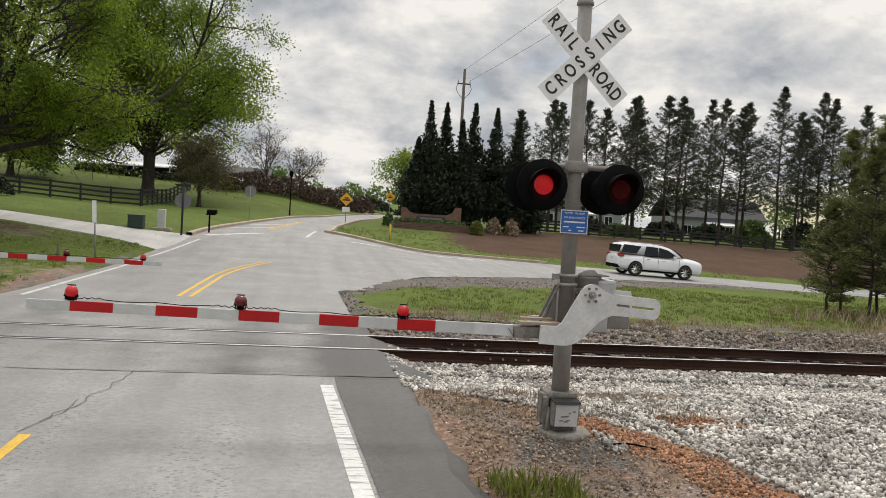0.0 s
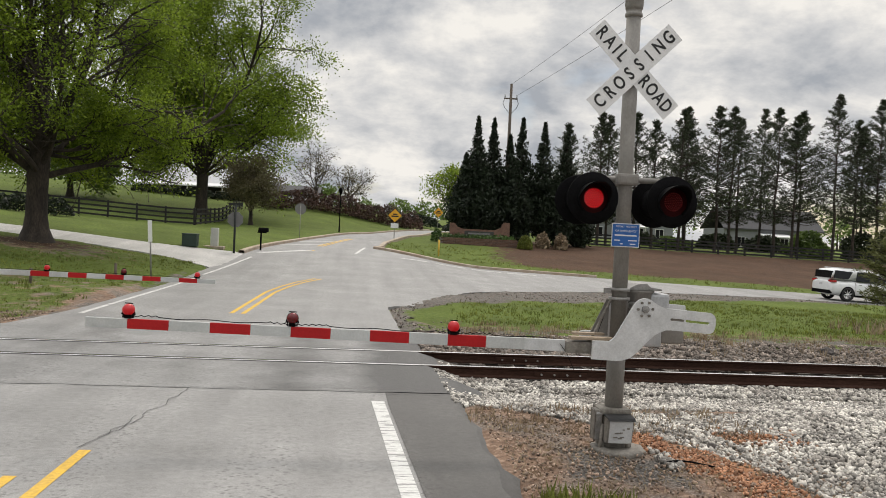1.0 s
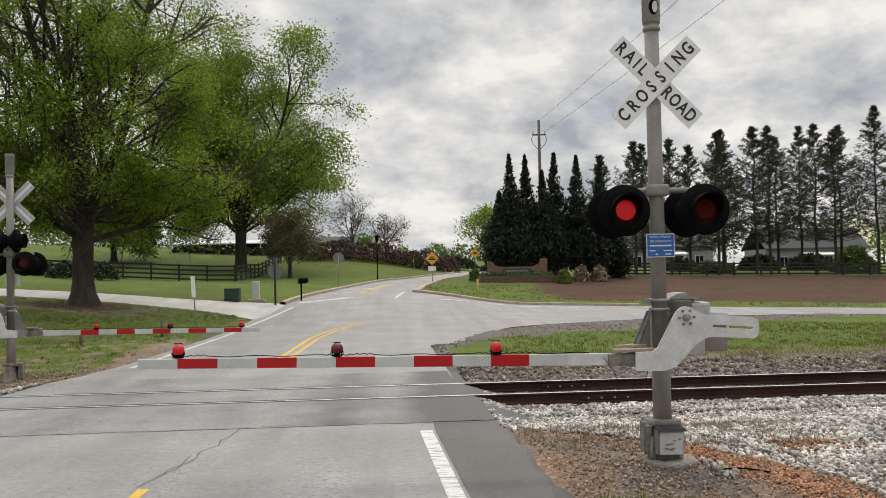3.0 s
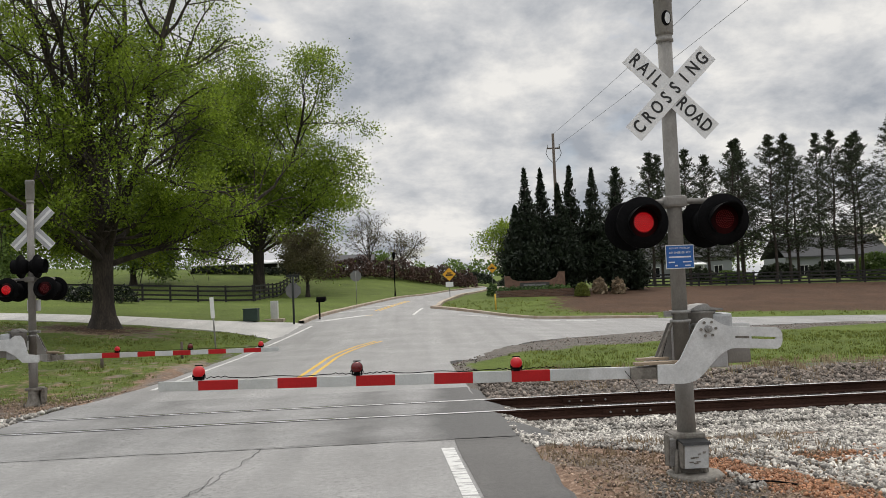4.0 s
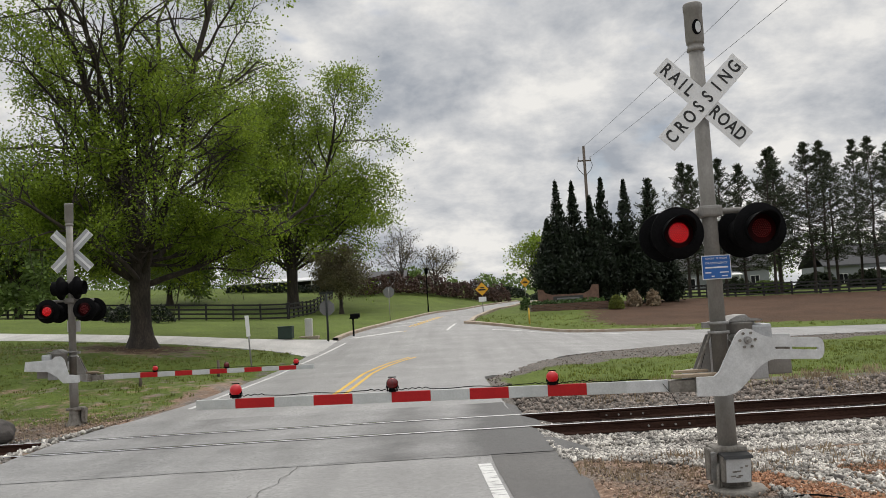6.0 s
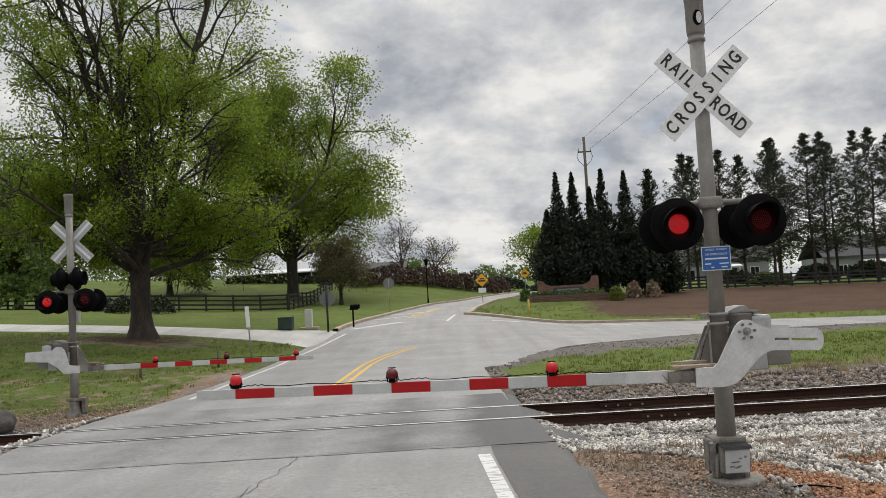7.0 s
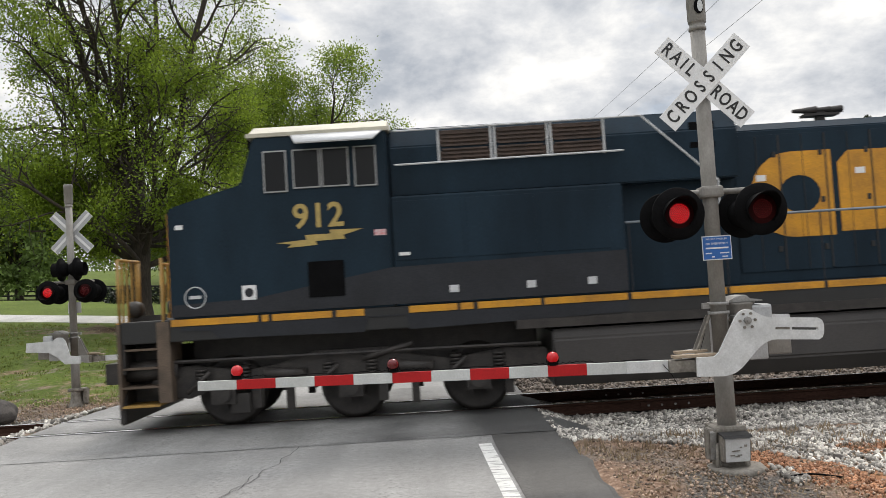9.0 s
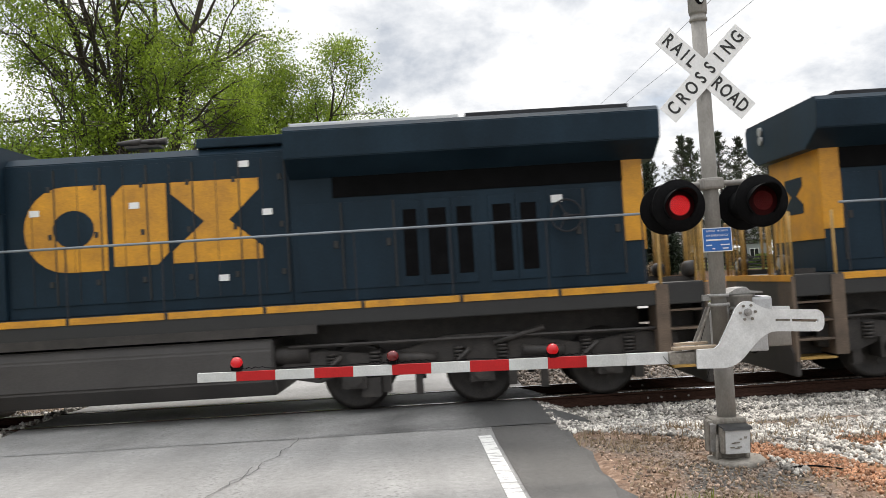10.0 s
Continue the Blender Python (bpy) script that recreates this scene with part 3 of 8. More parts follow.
def make_ground():
    xs = stepped(-2600, -24, 30, 2600, 0.4)
    ys = stepped(-600, 2, 56, 3500, 0.4)
    verts, covers = [], []
    for y in ys:
        for x in xs:
            z = height(x, y)
            left, right = along(ROAD_LEFT, y), along(ROAD_RIGHT, y)
            if left - 0.2 < x < right + 0.2:
                z -= 0.10
            elif 0 < x < 130 and along(SIDE_NEAR, x) < y < along(SIDE_FAR, x):
                z -= 0.10
            elif -60 < x < -5 and along(DRIVE_NEAR, x) < y < along(DRIVE_FAR, x):
                z -= 0.10
            else:
                z += 0.05 * noise.noise((x * 0.5, y * 0.5, 0)) * smooth(4, 12, y) + 0.02 * noise.noise((x * 2.1, y * 2.1, 3))
            verts.append((x, y, z))
            covers.append(cover(x, y))
    nx = len(xs)
    faces = [(j * nx + i, j * nx + i + 1, (j + 1) * nx + i + 1, (j + 1) * nx + i) for j in range(len(ys) - 1) for i in range(nx - 1)]
    me = bpy.data.meshes.new("ground")
    me.from_pydata(verts, [], faces)
    for k, layer in enumerate(("earth", "straw", "grit", "clay")):
        a = me.attributes.new(layer, "FLOAT", "POINT")
        a.data.foreach_set("value", [c[k] for c in covers])
    me.shade_smooth()
    me.materials.append(M_GROUND)
    tagged(new("ground", me), "rolling ground of spring grass, red earth, pine straw and grit", "ground", kind="structure")


make_ground()


def strip(name, mat, rows, lift, label, thick=0.12):
    """A paved sheet: rows of cross-sections, each a list of (x, y), laid over the land, with side faces."""
    bm = bmesh.new()
    top = [[bm.verts.new((x, y, height(x, y) + lift)) for x, y in r] for r in rows]
    for a, b in zip(top, top[1:]):
        for i in range(len(a) - 1):
            bm.faces.new((a[i], a[i + 1], b[i + 1], b[i])).smooth = True
    for side in (0, -1):
        rim = [bm.verts.new(r[side].co) for r in top]
        low = [bm.verts.new(r[side].co - Vector((0, 0, thick))) for r in top]
        for i in range(len(top) - 1):
            bm.faces.new((rim[i], rim[i + 1], low[i + 1], low[i]))
    return solid(name, bm, mat, label, "road", kind="structure")


def edge_wobble(v, seed):
    return 0.05 * noise.noise((v * 1.3, seed, 0)) + 0.03 * noise.noise((v * 4.7, seed, 5))


def make_roads():
    rows = []
    for y in stepped(-40, 2, 58, 215, 0.4, 1.08):
        l, r = eased(ROAD_LEFT, y) + edge_wobble(y, 1) * (y < 44), eased(ROAD_RIGHT, y) + edge_wobble(y, 2) * (y < 26)
        rows.append([(l + (r - l) * k / 16, y) for k in range(17)])
    strip("road", M_ASPHALT, rows, 0.0, "worn grey asphalt road running over the railway crossing")
    rows = []
    for x in stepped(0.9, 0.9, 34, 128, 0.4, 1.1):
        n, f = eased(SIDE_NEAR, x) + edge_wobble(x, 3), eased(SIDE_FAR, x)
        rows.append([(x, n + (f - n) * k / 10) for k in range(11)])
    strip("side_road", M_ASPHALT, rows, -0.004, "grey asphalt side road falling away past the pines")
    rows = []
    for x in stepped(-60, -30, -5.5, -5.5, 0.5):
        n, f = eased(DRIVE_NEAR, x) + edge_wobble(x, 4), eased(DRIVE_FAR, x)
        rows.append([(x, n + (f - n) * k / 6) for k in range(7)])
    strip("driveway", M_DRIVE, rows, -0.006, "pale concrete driveway crossing the lawn to the road")


make_roads()


def band(name, mat, path, width, lift, label, category="road marking"):
    """A painted or poured band along a path of (x, y)."""
    bm = bmesh.new()
    rows = []
    for i, (x, y) in enumerate(path):
        a, b = Vector(path[max(0, i - 1)]), Vector(path[min(len(path) - 1, i + 1)])
        d = (b - a).normalized()
        nrm = Vector((-d.y, d.x)) * width / 2
        rows.append([bm.verts.new((x + s * nrm.x, y + s * nrm.y, height(x + s * nrm.x, y + s * nrm.y) + lift)) for s in (-1, 1)])
    for a, b in zip(rows, rows[1:]):
        bm.faces.new((a[0], a[1], b[1], b[0]))
    return solid(name, bm, mat, label, category, kind="structure")


def line(a, b, step=0.8):
    n = max(2, int((Vector(b) - Vector(a)).length / step) + 1)
    return [(a[0] + (b[0] - a[0]) * i / (n - 1), a[1] + (b[1] - a[1]) * i / (n - 1)) for i in range(n)]


def make_markings():
    white, yellow = "worn white paint line on the asphalt", "worn yellow paint line on the asphalt"
    band("white_line", M_WHITE_LINE, line((1.15, -8), (0.80, 2.0)) + line((0.80, 2.0), (0.60, 6.58))[1:] + line((0.60, 6.58), (0.41, 10.78))[1:], 0.165, 0.004, white)
    band("white_line", M_WHITE_LINE, line((-6.0, 19.5), (-5.75, 32)) , 0.12, 0.004, white)
    band("white_line", M_WHITE_LINE, line((-5.7, 33), (-4.95, 42)), 0.14, 0.004, white)
    for dx in (-0.14, 0.14):
        band("yellow_line", M_YELLOW_LINE, line((-2.74 + dx * 1.25, -8), (-2.60 + dx * 1.25, 8.25 - 6.0 * max(0, -dx))), 0.11, 0.004, yellow)
        band("yellow_line", M_YELLOW_LINE, line((-2.70 + dx, 20.5), (-2.55 + dx, 27)) + [(-2.3 + dx, 29.5), (-1.9 + dx, 31.5), (-1.3 + dx, 33.2)], 0.11, 0.004, yellow)
        band("yellow_line", M_YELLOW_LINE, [(-2.4 + dx, 47.5), (-2.0 + dx, 53), (-1.2 + dx, 60), (-0.2 + dx, 66)], 0.13, 0.004, yellow)
    band("stop_line", M_WHITE_LINE, line((-4.9, 44.6), (-2.5, 47.8)), 0.5, 0.004, white)
    band("crosswalk_line", M_WHITE_LINE, line((-4.4, 52), (-1.9, 55.4)), 0.3, 0.004, white)
    band("crosswalk_line", M_WHITE_LINE, line((-3.6, 58), (-0.9, 60.5)), 0.3, 0.004, white)
    band("white_line", M_WHITE_LINE, line((0.15, 46.5), (0.75, 53)), 0.16, 0.004, white)
    for k in range(4):
        band("crosswalk_line", M_WHITE_LINE, line((2.6 + 1.9 * k, 45.4 - 0.35 * k), (4.2 + 1.9 * k, 45.3 - 0.35 * k)), 0.35, 0.004, white)
    # the poured dark apron beside the rails, flangeways and old cracks
    bm = bmesh.new()
    rows = []
    for i in range(129):
        y = -9.0 + 20.4 * i / 128
        out = along(ROAD_RIGHT, y) + 0.27 + 0.13 * noise.noise((y * 0.9, 7, 1)) + 0.05 * noise.noise((y * 3.1, 7, 4)) + 0.35 * math.exp(-((y - 11.9) / 0.8) ** 2)
        inn = along(((-9, 1.32), (2, 0.93), (6.58, 0.72), (10.8, 0.53), (12, 0.53)), y) + 0.012 * noise.noise((y * 3, 2, 2))
        rows.append([bm.verts.new((inn + (out - inn) * k / 5, y, 0.006 - 0.07 * (k == 5))) for k in range(6)])
    for a, b in zip(rows, rows[1:]):
        for k in range(5):
            bm.faces.new((a[k], a[k + 1], b[k + 1], b[k]))
    solid("asphalt_apron", bm, M_PATCH, "newer dark asphalt apron along the road edge", "road", kind="structure")
    # the smoother panel laid across the road at the rails
    bm = bmesh.new()
    rows = []
    for i in range(24):
        y = 11.35 + 5.9 * i / 23
        l = eased(ROAD_LEFT, y) + edge_wobble(y, 1) - 0.05
        out = along(ROAD_RIGHT, y) + 0.34 + 0.08 * noise.noise((y * 0.9, 7, 1)) + 0.30 * math.exp(-((y - 11.9) / 0.7) ** 2) - 0.12 * smooth(15.4, 17.2, y)
        rows.append([bm.verts.new((l + (out - l) * k / 28, y + (0.06 * noise.noise((k * 0.45, 5, i)) if i in (0, 23) else 0), 0.006 - 0.09 * (k == 28))) for k in range(29)])
    for a, b in zip(rows, rows[1:]):
        for k in range(28):
            bm.faces.new((a[k], a[k + 1], b[k + 1], b[k]))
    panel = solid("crossing_panel", bm, M_PANEL, "smooth grey asphalt panel between and beside the rails, tarry at its end", "road", kind="structure")
    tar = panel.data.attributes.new("tar", "FLOAT", "POINT")
    for v, a in zip(panel.data.vertices, tar.data):
        x, y = v.co.x, v.co.y
        # oil drips along the two lanes, and fresh tar at the end of the panel
        a.value = 0.9 * smooth(-0.1, 0.9, x) + 0.42 * math.exp(-((x + 0.9) / 0.5) ** 2) + 0.25 * math.exp(-((x + 4.6) / 0.6) ** 2) + 0.25 * smooth(14.9, 13.6, y) * smooth(-2, 0.5, x)
    rnd = random.Random(5)

    def crack(x, y, dx, dy, n, w):
        path = [(x, y)]
        for k in range(n):
            x, y = x + dx + rnd.uniform(-0.055, 0.055), y + dy + rnd.uniform(-0.05, 0.05)
            path.append((x, y))
        band("crack", M_CRACK, path, w, 0.009, "dark crack in the worn asphalt", "crack")
    crack(-2.52, 8.3, 0.022, 0.155, 19, 0.009)
    crack(-2.45, 8.7, 0.03, 0.15, 7, 0.009)
    crack(-6.3, 11.33, 0.33, 0.0, 20, 0.007)
    crack(-0.4, 11.3, 0.2, 0.0, 9, 0.008)


make_markings()


def make_track():
    """Two rails on ties, let into the asphalt where the road crosses."""
    profile = [(-0.075, -0.18), (0.075, -0.18), (0.075, -0.165), (0.013, -0.14), (0.010, -0.05), (0.036, -0.036), (0.036, -0.006), (0.030, 0), (-0.030, 0), (-0.036, -0.006), (-0.036, -0.036), (-0.010, -0.05), (-0.013, -0.14), (-0.075, -0.165)]
    for y in RAIL_Y:
        bm = bmesh.new()
        cols = []
        for x in (-220, -40, -7, 1.2, 40, 220):
            cols.append([bm.verts.new((x, y + p, 0.016 + q)) for p, q in profile])
        for a, b in zip(cols, cols[1:]):
            for i in range(len(profile)):
                f = bm.faces.new((a[i], b[i], b[(i + 1) % len(profile)], a[(i + 1) % len(profile)]))
                f.material_index = 1 if i in (6, 7, 8) else 0
        rail = solid("rail", bm, (M_RAIL_SIDE, M_RAIL_HEAD), "rusty steel rail with a bright polished head", "rail", group="railway rails")
        jx = 3.55 if y < 14 else 3.15
        bar = part("joint_bar", rbox(jx - 0.45, jx + 0.45, y - 0.042, y - 0.010, -0.135, -0.045, 0.006), M_RAIL_SIDE, rail, "bolted steel joint bar")
        for k in range(4):
            bm = bmesh.new()
            bx = jx - 0.33 + 0.22 * k
            tube(bm, (bx, y - 0.066, -0.09), (bx, y - 0.04, -0.09), 0.018, n=6)
            part("bolt", bm, M_GALV, bar, "bright bolt head")
        for s, w in ((-0.085, 0.05), (0.075, 0.075)):
            band("flangeway", M_CRACK, line((-6.9, y + s), (1.25, y + s)), w, 0.010, "dark flangeway groove beside the rail in the asphalt", "groove")
    tie = rbox(-0.11, 0.11, -1.3, 1.3, -0.34, -0.172, 0.015)
    me = mesh_of(tie, "tie", M_TIE)
    rnd = random.Random(3)
    for k in range(-46, 90):
        x = k * 0.53
        if -6.8 < x < 1.2:
            continue
        ob = new("railway_tie", me)
        ob.matrix_basis = pose(x + rnd.uniform(-0.03, 0.03), 14.455 + rnd.uniform(-0.08, 0.08), rnd.uniform(-0.035, -0.015), 0, 0, rnd.uniform(-1.5, 1.5))
        tagged(ob, "dark creosoted wooden tie bedded in ballast under the rails", "railway tie", "ties under the rails")


make_track()

# ---- crossing signals and gates ----


def light_head(parent, x, facing, lit):
    """A round black flasher: target disc, lamp case, hood and lens. facing -1 looks back along the near road, 1 along the far one."""
    turn = pose(x, 0.24 * facing, 2.70, 90 * (1 if facing < 0 else -1))
    bm = bmesh.new()
    lathe(bm, [(0.001, 0.02), (0.262, 0.02), (0.275, 0.03), (0.272, 0.045), (0.16, 0.058), (0.001, 0.058)], 40, turn)
    disc = part("target_disc", bm, M_BLACK, parent, "round black backing disc of a flasher")
    bm = bmesh.new()
    lathe(bm, [(0.001, -0.19), (0.10, -0.18), (0.155, -0.12), (0.165, 0.02), (0.001, 0.02)], 24, turn)
    part("lamp_case", bm, M_BLACK, disc)
    bm = bmesh.new()
    n, rings = 22, []
    for k in range(n + 1):
        a = math.radians(-50 + 280 * k / n)
        c, s = math.cos(a), math.sin(a)
        depth = 0.11 + 0.19 * max(0, s) ** 0.8
        rings.append([bm.verts.new(turn @ Vector((r * c, -r * s * (-1 if facing < 0 else 1) * -1 if facing > 0 else r * s, d))) for r, d in ((0.165, 0.05), (0.17, depth), (0.16, depth), (0.155, 0.05))])
    for a, b in zip(rings, rings[1:]):
        for i in range(4):
            bm.faces.new((a[i], a[(i + 1) % 4], b[(i + 1) % 4], b[i])).smooth = False
    part("hood", bm, M_BLACK, disc, "black hood over the lens")
    bm = bmesh.new()
    lathe(bm, [(0.155, 0.058), (0.14, 0.066), (0.08, 0.078), (0.001, 0.082)], 28, turn)
    part("lens", bm, M_LENS, disc, "red signal lens")
    if lit:
        bm = bmesh.new()
        lathe(bm, [(0.108, 0.0735), (0.08, 0.0795), (0.001, 0.0835)], 24, turn)
        part("lit_field", bm, M_LENS_LIT, disc, "glowing middle of the lens")
    # the light-emitting dots stand on the lens in rings
    bm = bmesh.new()
    for ring in range(0, 6):
        for k in range(max(1, ring * 6)):
            a = 2 * math.pi * k / max(1, ring * 6)
            r = ring * 0.0185
            bmesh.ops.create_icosphere(bm, subdivisions=1, radius=0.0066, matrix=turn @ Matrix.Translation((r * math.cos(a), r * math.sin(a), 0.084 - 0.6 * r * r)))
    part("lamp_dots", bm, M_LAMP_ON if lit else M_LAMP_DIM, disc, "glowing red light dots" if lit else "faint red light dots")
    return disc


def crossbuck_blade(parent, angle, y, text):
    turn = pose(0, 0, 4.10, 0, angle, 0)
    blade = part("crossbuck_blade", rbox(-0.61, 0.61, y - 0.004, y, -0.114, 0.114, 0.0015, turn), M_WHITE, parent, "white board with black capital letters")
    face = Matrix.Translation((0, y - 0.006, 4.10)) @ pose(0, 0, 0, 0, angle, 0) @ pose(0, 0, 0, 90)
    xs = {"CROSSING": [-0.51 + 0.146 * k for k in range(8)], "RAILROAD": [-0.525, -0.395, -0.29, -0.195, 0.165, 0.285, 0.405, 0.52]}[text]
    for ch, x in zip(text, xs):
        letters(ch, 0.20, face @ Matrix.Translation((x, 0, 0)) @ Matrix.Diagonal((0.74, 1, 1, 1)), M_LETTER, blade, "letter", 0.001, 1.0, 0.004)
    part("back_sheet", box(bmesh.new(), -0.6, 0.6, y + 0.001, y + 0.003, -0.11, 0.11, turn), M_GREY, blade, "grey aluminium back")
    part("reflective_strip", box(bmesh.new(), -0.6, 0.6, y + 0.003, y + 0.006, -0.028, 0.028, turn), M_WHITE, blade, "white reflective strip on the back")


def make_signal(m, label):
    sig = thing("crossing_signal", m, label, "railway signal", "crossing signals")
    bm = bmesh.new()
    lathe(bm, [(0.001, 0.055), (0.29, 0.05), (0.305, 0.035), (0.31, -0.02), (0.001, -0.12)], 8, pose(0.03, -0.12, 0, 0, 0, 15))
    lathe(bm, [(0.18, 0.05), (0.16, 0.10), (0.12, 0.22), (0.115, 0.42), (0.10, 0.45), (0.001, 0.46)], 16)
    for k in range(4):
        a = math.radians(45 + 90 * k)
        tube(bm, (0.21 * math.cos(a), 0.21 * math.sin(a), 0.04), (0.21 * math.cos(a), 0.21 * math.sin(a), 0.12), 0.018, n=8)
    part("foundation", bm, M_CAST, sig, "grimy cast base with anchor bolts on a concrete footing")
    bm = bmesh.new()
    tube(bm, (0, 0, 0.3), (0, 0, 1.15), 0.098, 0.098, 20)
    tube(bm, (0, 0, 1.15), (0, 0, 1.2), 0.098, 0.083, 20)
    tube(bm, (0, 0, 1.2), (0, 0, 4.75), 0.083, 0.077, 20)
    part("mast", bm, M_MAST, sig, "weathered grey steel mast")
    bm = bmesh.new()
    lathe(bm, [(0.078, 4.68), (0.094, 4.69), (0.094, 4.72), (0.083, 4.73), (0.083, 4.765), (0.094, 4.77), (0.094, 4.79), (0.098, 4.80), (0.098, 5.13), (0.103, 5.14), (0.103, 5.20), (0.095, 5.215), (0.001, 5.22)], 24)
    bell = part("bell_housing", bm, M_MAST, sig, "grey bell housing on top of the mast")
    bm = bmesh.new()
    out = [(0.05 * math.cos(2 * math.pi * k / 16), 4.93 + 0.085 * math.sin(2 * math.pi * k / 16)) for k in range(16)]
    part("bell_opening", plate(out, -0.103, -0.06), M_BLACK, bell, "dark oval opening")
    # a smaller pale oval plate lies over the black one
    part("bell_gong", plate([(0.012 + 0.03 * math.cos(2 * math.pi * k / 14), 4.93 + 0.065 * math.sin(2 * math.pi * k / 14)) for k in range(14)], -0.106, -0.100), M_PLATE, bell, "pale oval plate set in the opening")
    crossbuck_blade(sig, 45, -0.10, "RAILROAD")
    crossbuck_blade(sig, -45, -0.112, "CROSSING")
    part("crossarm_clamp", rbox(-0.12, 0.12, -0.115, 0.115, 2.865, 2.99, 0.03), M_MAST, sig, "grey crossarm clamp on the mast")
    bm = bmesh.new()
    tube(bm, (-0.47, 0, 2.93), (0.47, 0, 2.93), 0.032, n=10)
    for x in (-0.43, 0.43):
        tube(bm, (x, -0.2, 2.93), (x, 0.2, 2.93), 0.028, n=8)
        tube(bm, (x, -0.16, 2.93), (x, -0.16, 2.75), 0.022, n=8)
        tube(bm, (x, 0.16, 2.93), (x, 0.16, 2.75), 0.022, n=8)
    part("crossarm", bm, M_MAST, sig, "grey pipe crossarm")
    light_head(sig, -0.43, -1, True)
    light_head(sig, 0.43, -1, False)
    light_head(sig, -0.43, 1, False)
    light_head(sig, 0.43, 1, True)
    sign = part("notice_sign", rbox(-0.155, 0.155, -0.105, -0.10, 2.20, 2.455, 0.002), M_WHITE, sig, "small blue emergency notice sign with white border")
    part("blue_field", rbox(-0.146, 0.146, -0.108, -0.104, 2.21, 2.446, 0.001), M_BLUE, sign)
    face = pose(0, -0.1095, 0, 90)
    letters("REPORT  PROBLEM", 0.027, face @ Matrix.Translation((0, 2.42, 0)), M_WHITE, sign, "lettering", 0.0006)
    letters("OR EMERGENCY", 0.032, face @ Matrix.Translation((0, 2.372, 0)), M_WHITE, sign, "lettering", 0.0006)
    bm = bmesh.new()
    box(bm, -0.12, 0.12, -0.110, -0.108, 2.318, 2.334)
    box(bm, -0.125, -0.06, -0.110, -0.108, 2.266, 2.278)
    box(bm, 0.03, 0.125, -0.110, -0.108, 2.266, 2.278)
    box(bm, -0.06, -0.03, -0.110, -0.108, 2.228, 2.24)
    box(bm, 0.05, 0.11, -0.110, -0.108, 2.228, 2.24)
    part("text_bars", bm, M_WHITE, sign)
    # the box leans out to its lid, which overhangs it
    taper = [(-0.10, 0.40), (-0.30, 0.40), (-0.325, 0.36), (-0.295, 0.14), (-0.26, 0.115), (-0.10, 0.115)]
    turned = Matrix(((0, 1, 0, 0), (1, 0, 0, 0), (0, 0, 1, 0), (0, 0, 0, 1)))
    jb = part("junction_box", plate(taper, -0.15, 0.125, 0.008, turned), M_CAST, sig, "battered grimy junction box")
    lid = plate([(-0.312, 0.37), (-0.336, 0.366), (-0.300, 0.125), (-0.276, 0.122)], -0.135, 0.115, 0.005, turned)
    part("box_lid", lid, M_PLATE, jb, "pale lid with worn paint")
    part("lid_lip", plate([(-0.08, 0.40), (-0.08, 0.416), (-0.335, 0.40), (-0.352, 0.372), (-0.33, 0.386)], -0.16, 0.135, 0.0, turned), M_UNDER_DARK, jb, "dark overhanging lip")
    rnd = random.Random(17)
    bm = bmesh.new()
    for k in range(9):
        u, w = rnd.uniform(-0.10, 0.06), rnd.uniform(0.02, 0.05)
        z = 0.18 + 0.05 * (k % 3) + rnd.uniform(-0.01, 0.01)
        y = -0.302 - 0.145 * (z - 0.11)
        box(bm, u, u + w, y - 0.0045, y + 0.004, z, z + 0.012)
    part("scuff_marks", bm, M_CAST, jb, "dark scuffs and worn writing")
    rb = part("rear_box", plate([(0.03, 0.44), (-0.14, 0.44), (-0.16, 0.40), (-0.12, 0.12), (0.03, 0.10)], -0.245, -0.165, 0.008, turned), M_CAST, sig, "narrow grimy side box")
    part("box_cover", plate([(-0.13, 0.43), (-0.175, 0.41), (-0.135, 0.12), (-0.10, 0.12)], -0.235, -0.175, 0.004, turned), M_GALV, rb)
    part("base_casting", rbox(-0.20, 0.15, -0.17, 0.13, 0.39, 0.46, 0.025), M_CAST, sig, "cast collar round the mast foot")
    bm = bmesh.new()
    tube(bm, (-0.16, -0.15, 0.30), (-0.19, -0.18, 0.02), 0.02, n=8)
    part("conduit", bm, M_CAST, sig)
    bm = bmesh.new()
    tube(bm, (0.10, -0.20, 0.12), (0.13, -0.17, 0.02), 0.025, n=8)
    part("conduit", bm, M_CAST, sig)
    bm = bmesh.new()
    for z in (1.62, 1.72):
        tube(bm, (0, 0, z), (0, 0, z + 0.035), 0.112, n=18)
    box(bm, -0.17, -0.09, -0.03, 0.03, 1.69, 1.75)
    part("clamp_band", bm, M_GALV, sig, "steel clamp bands")
    return sig


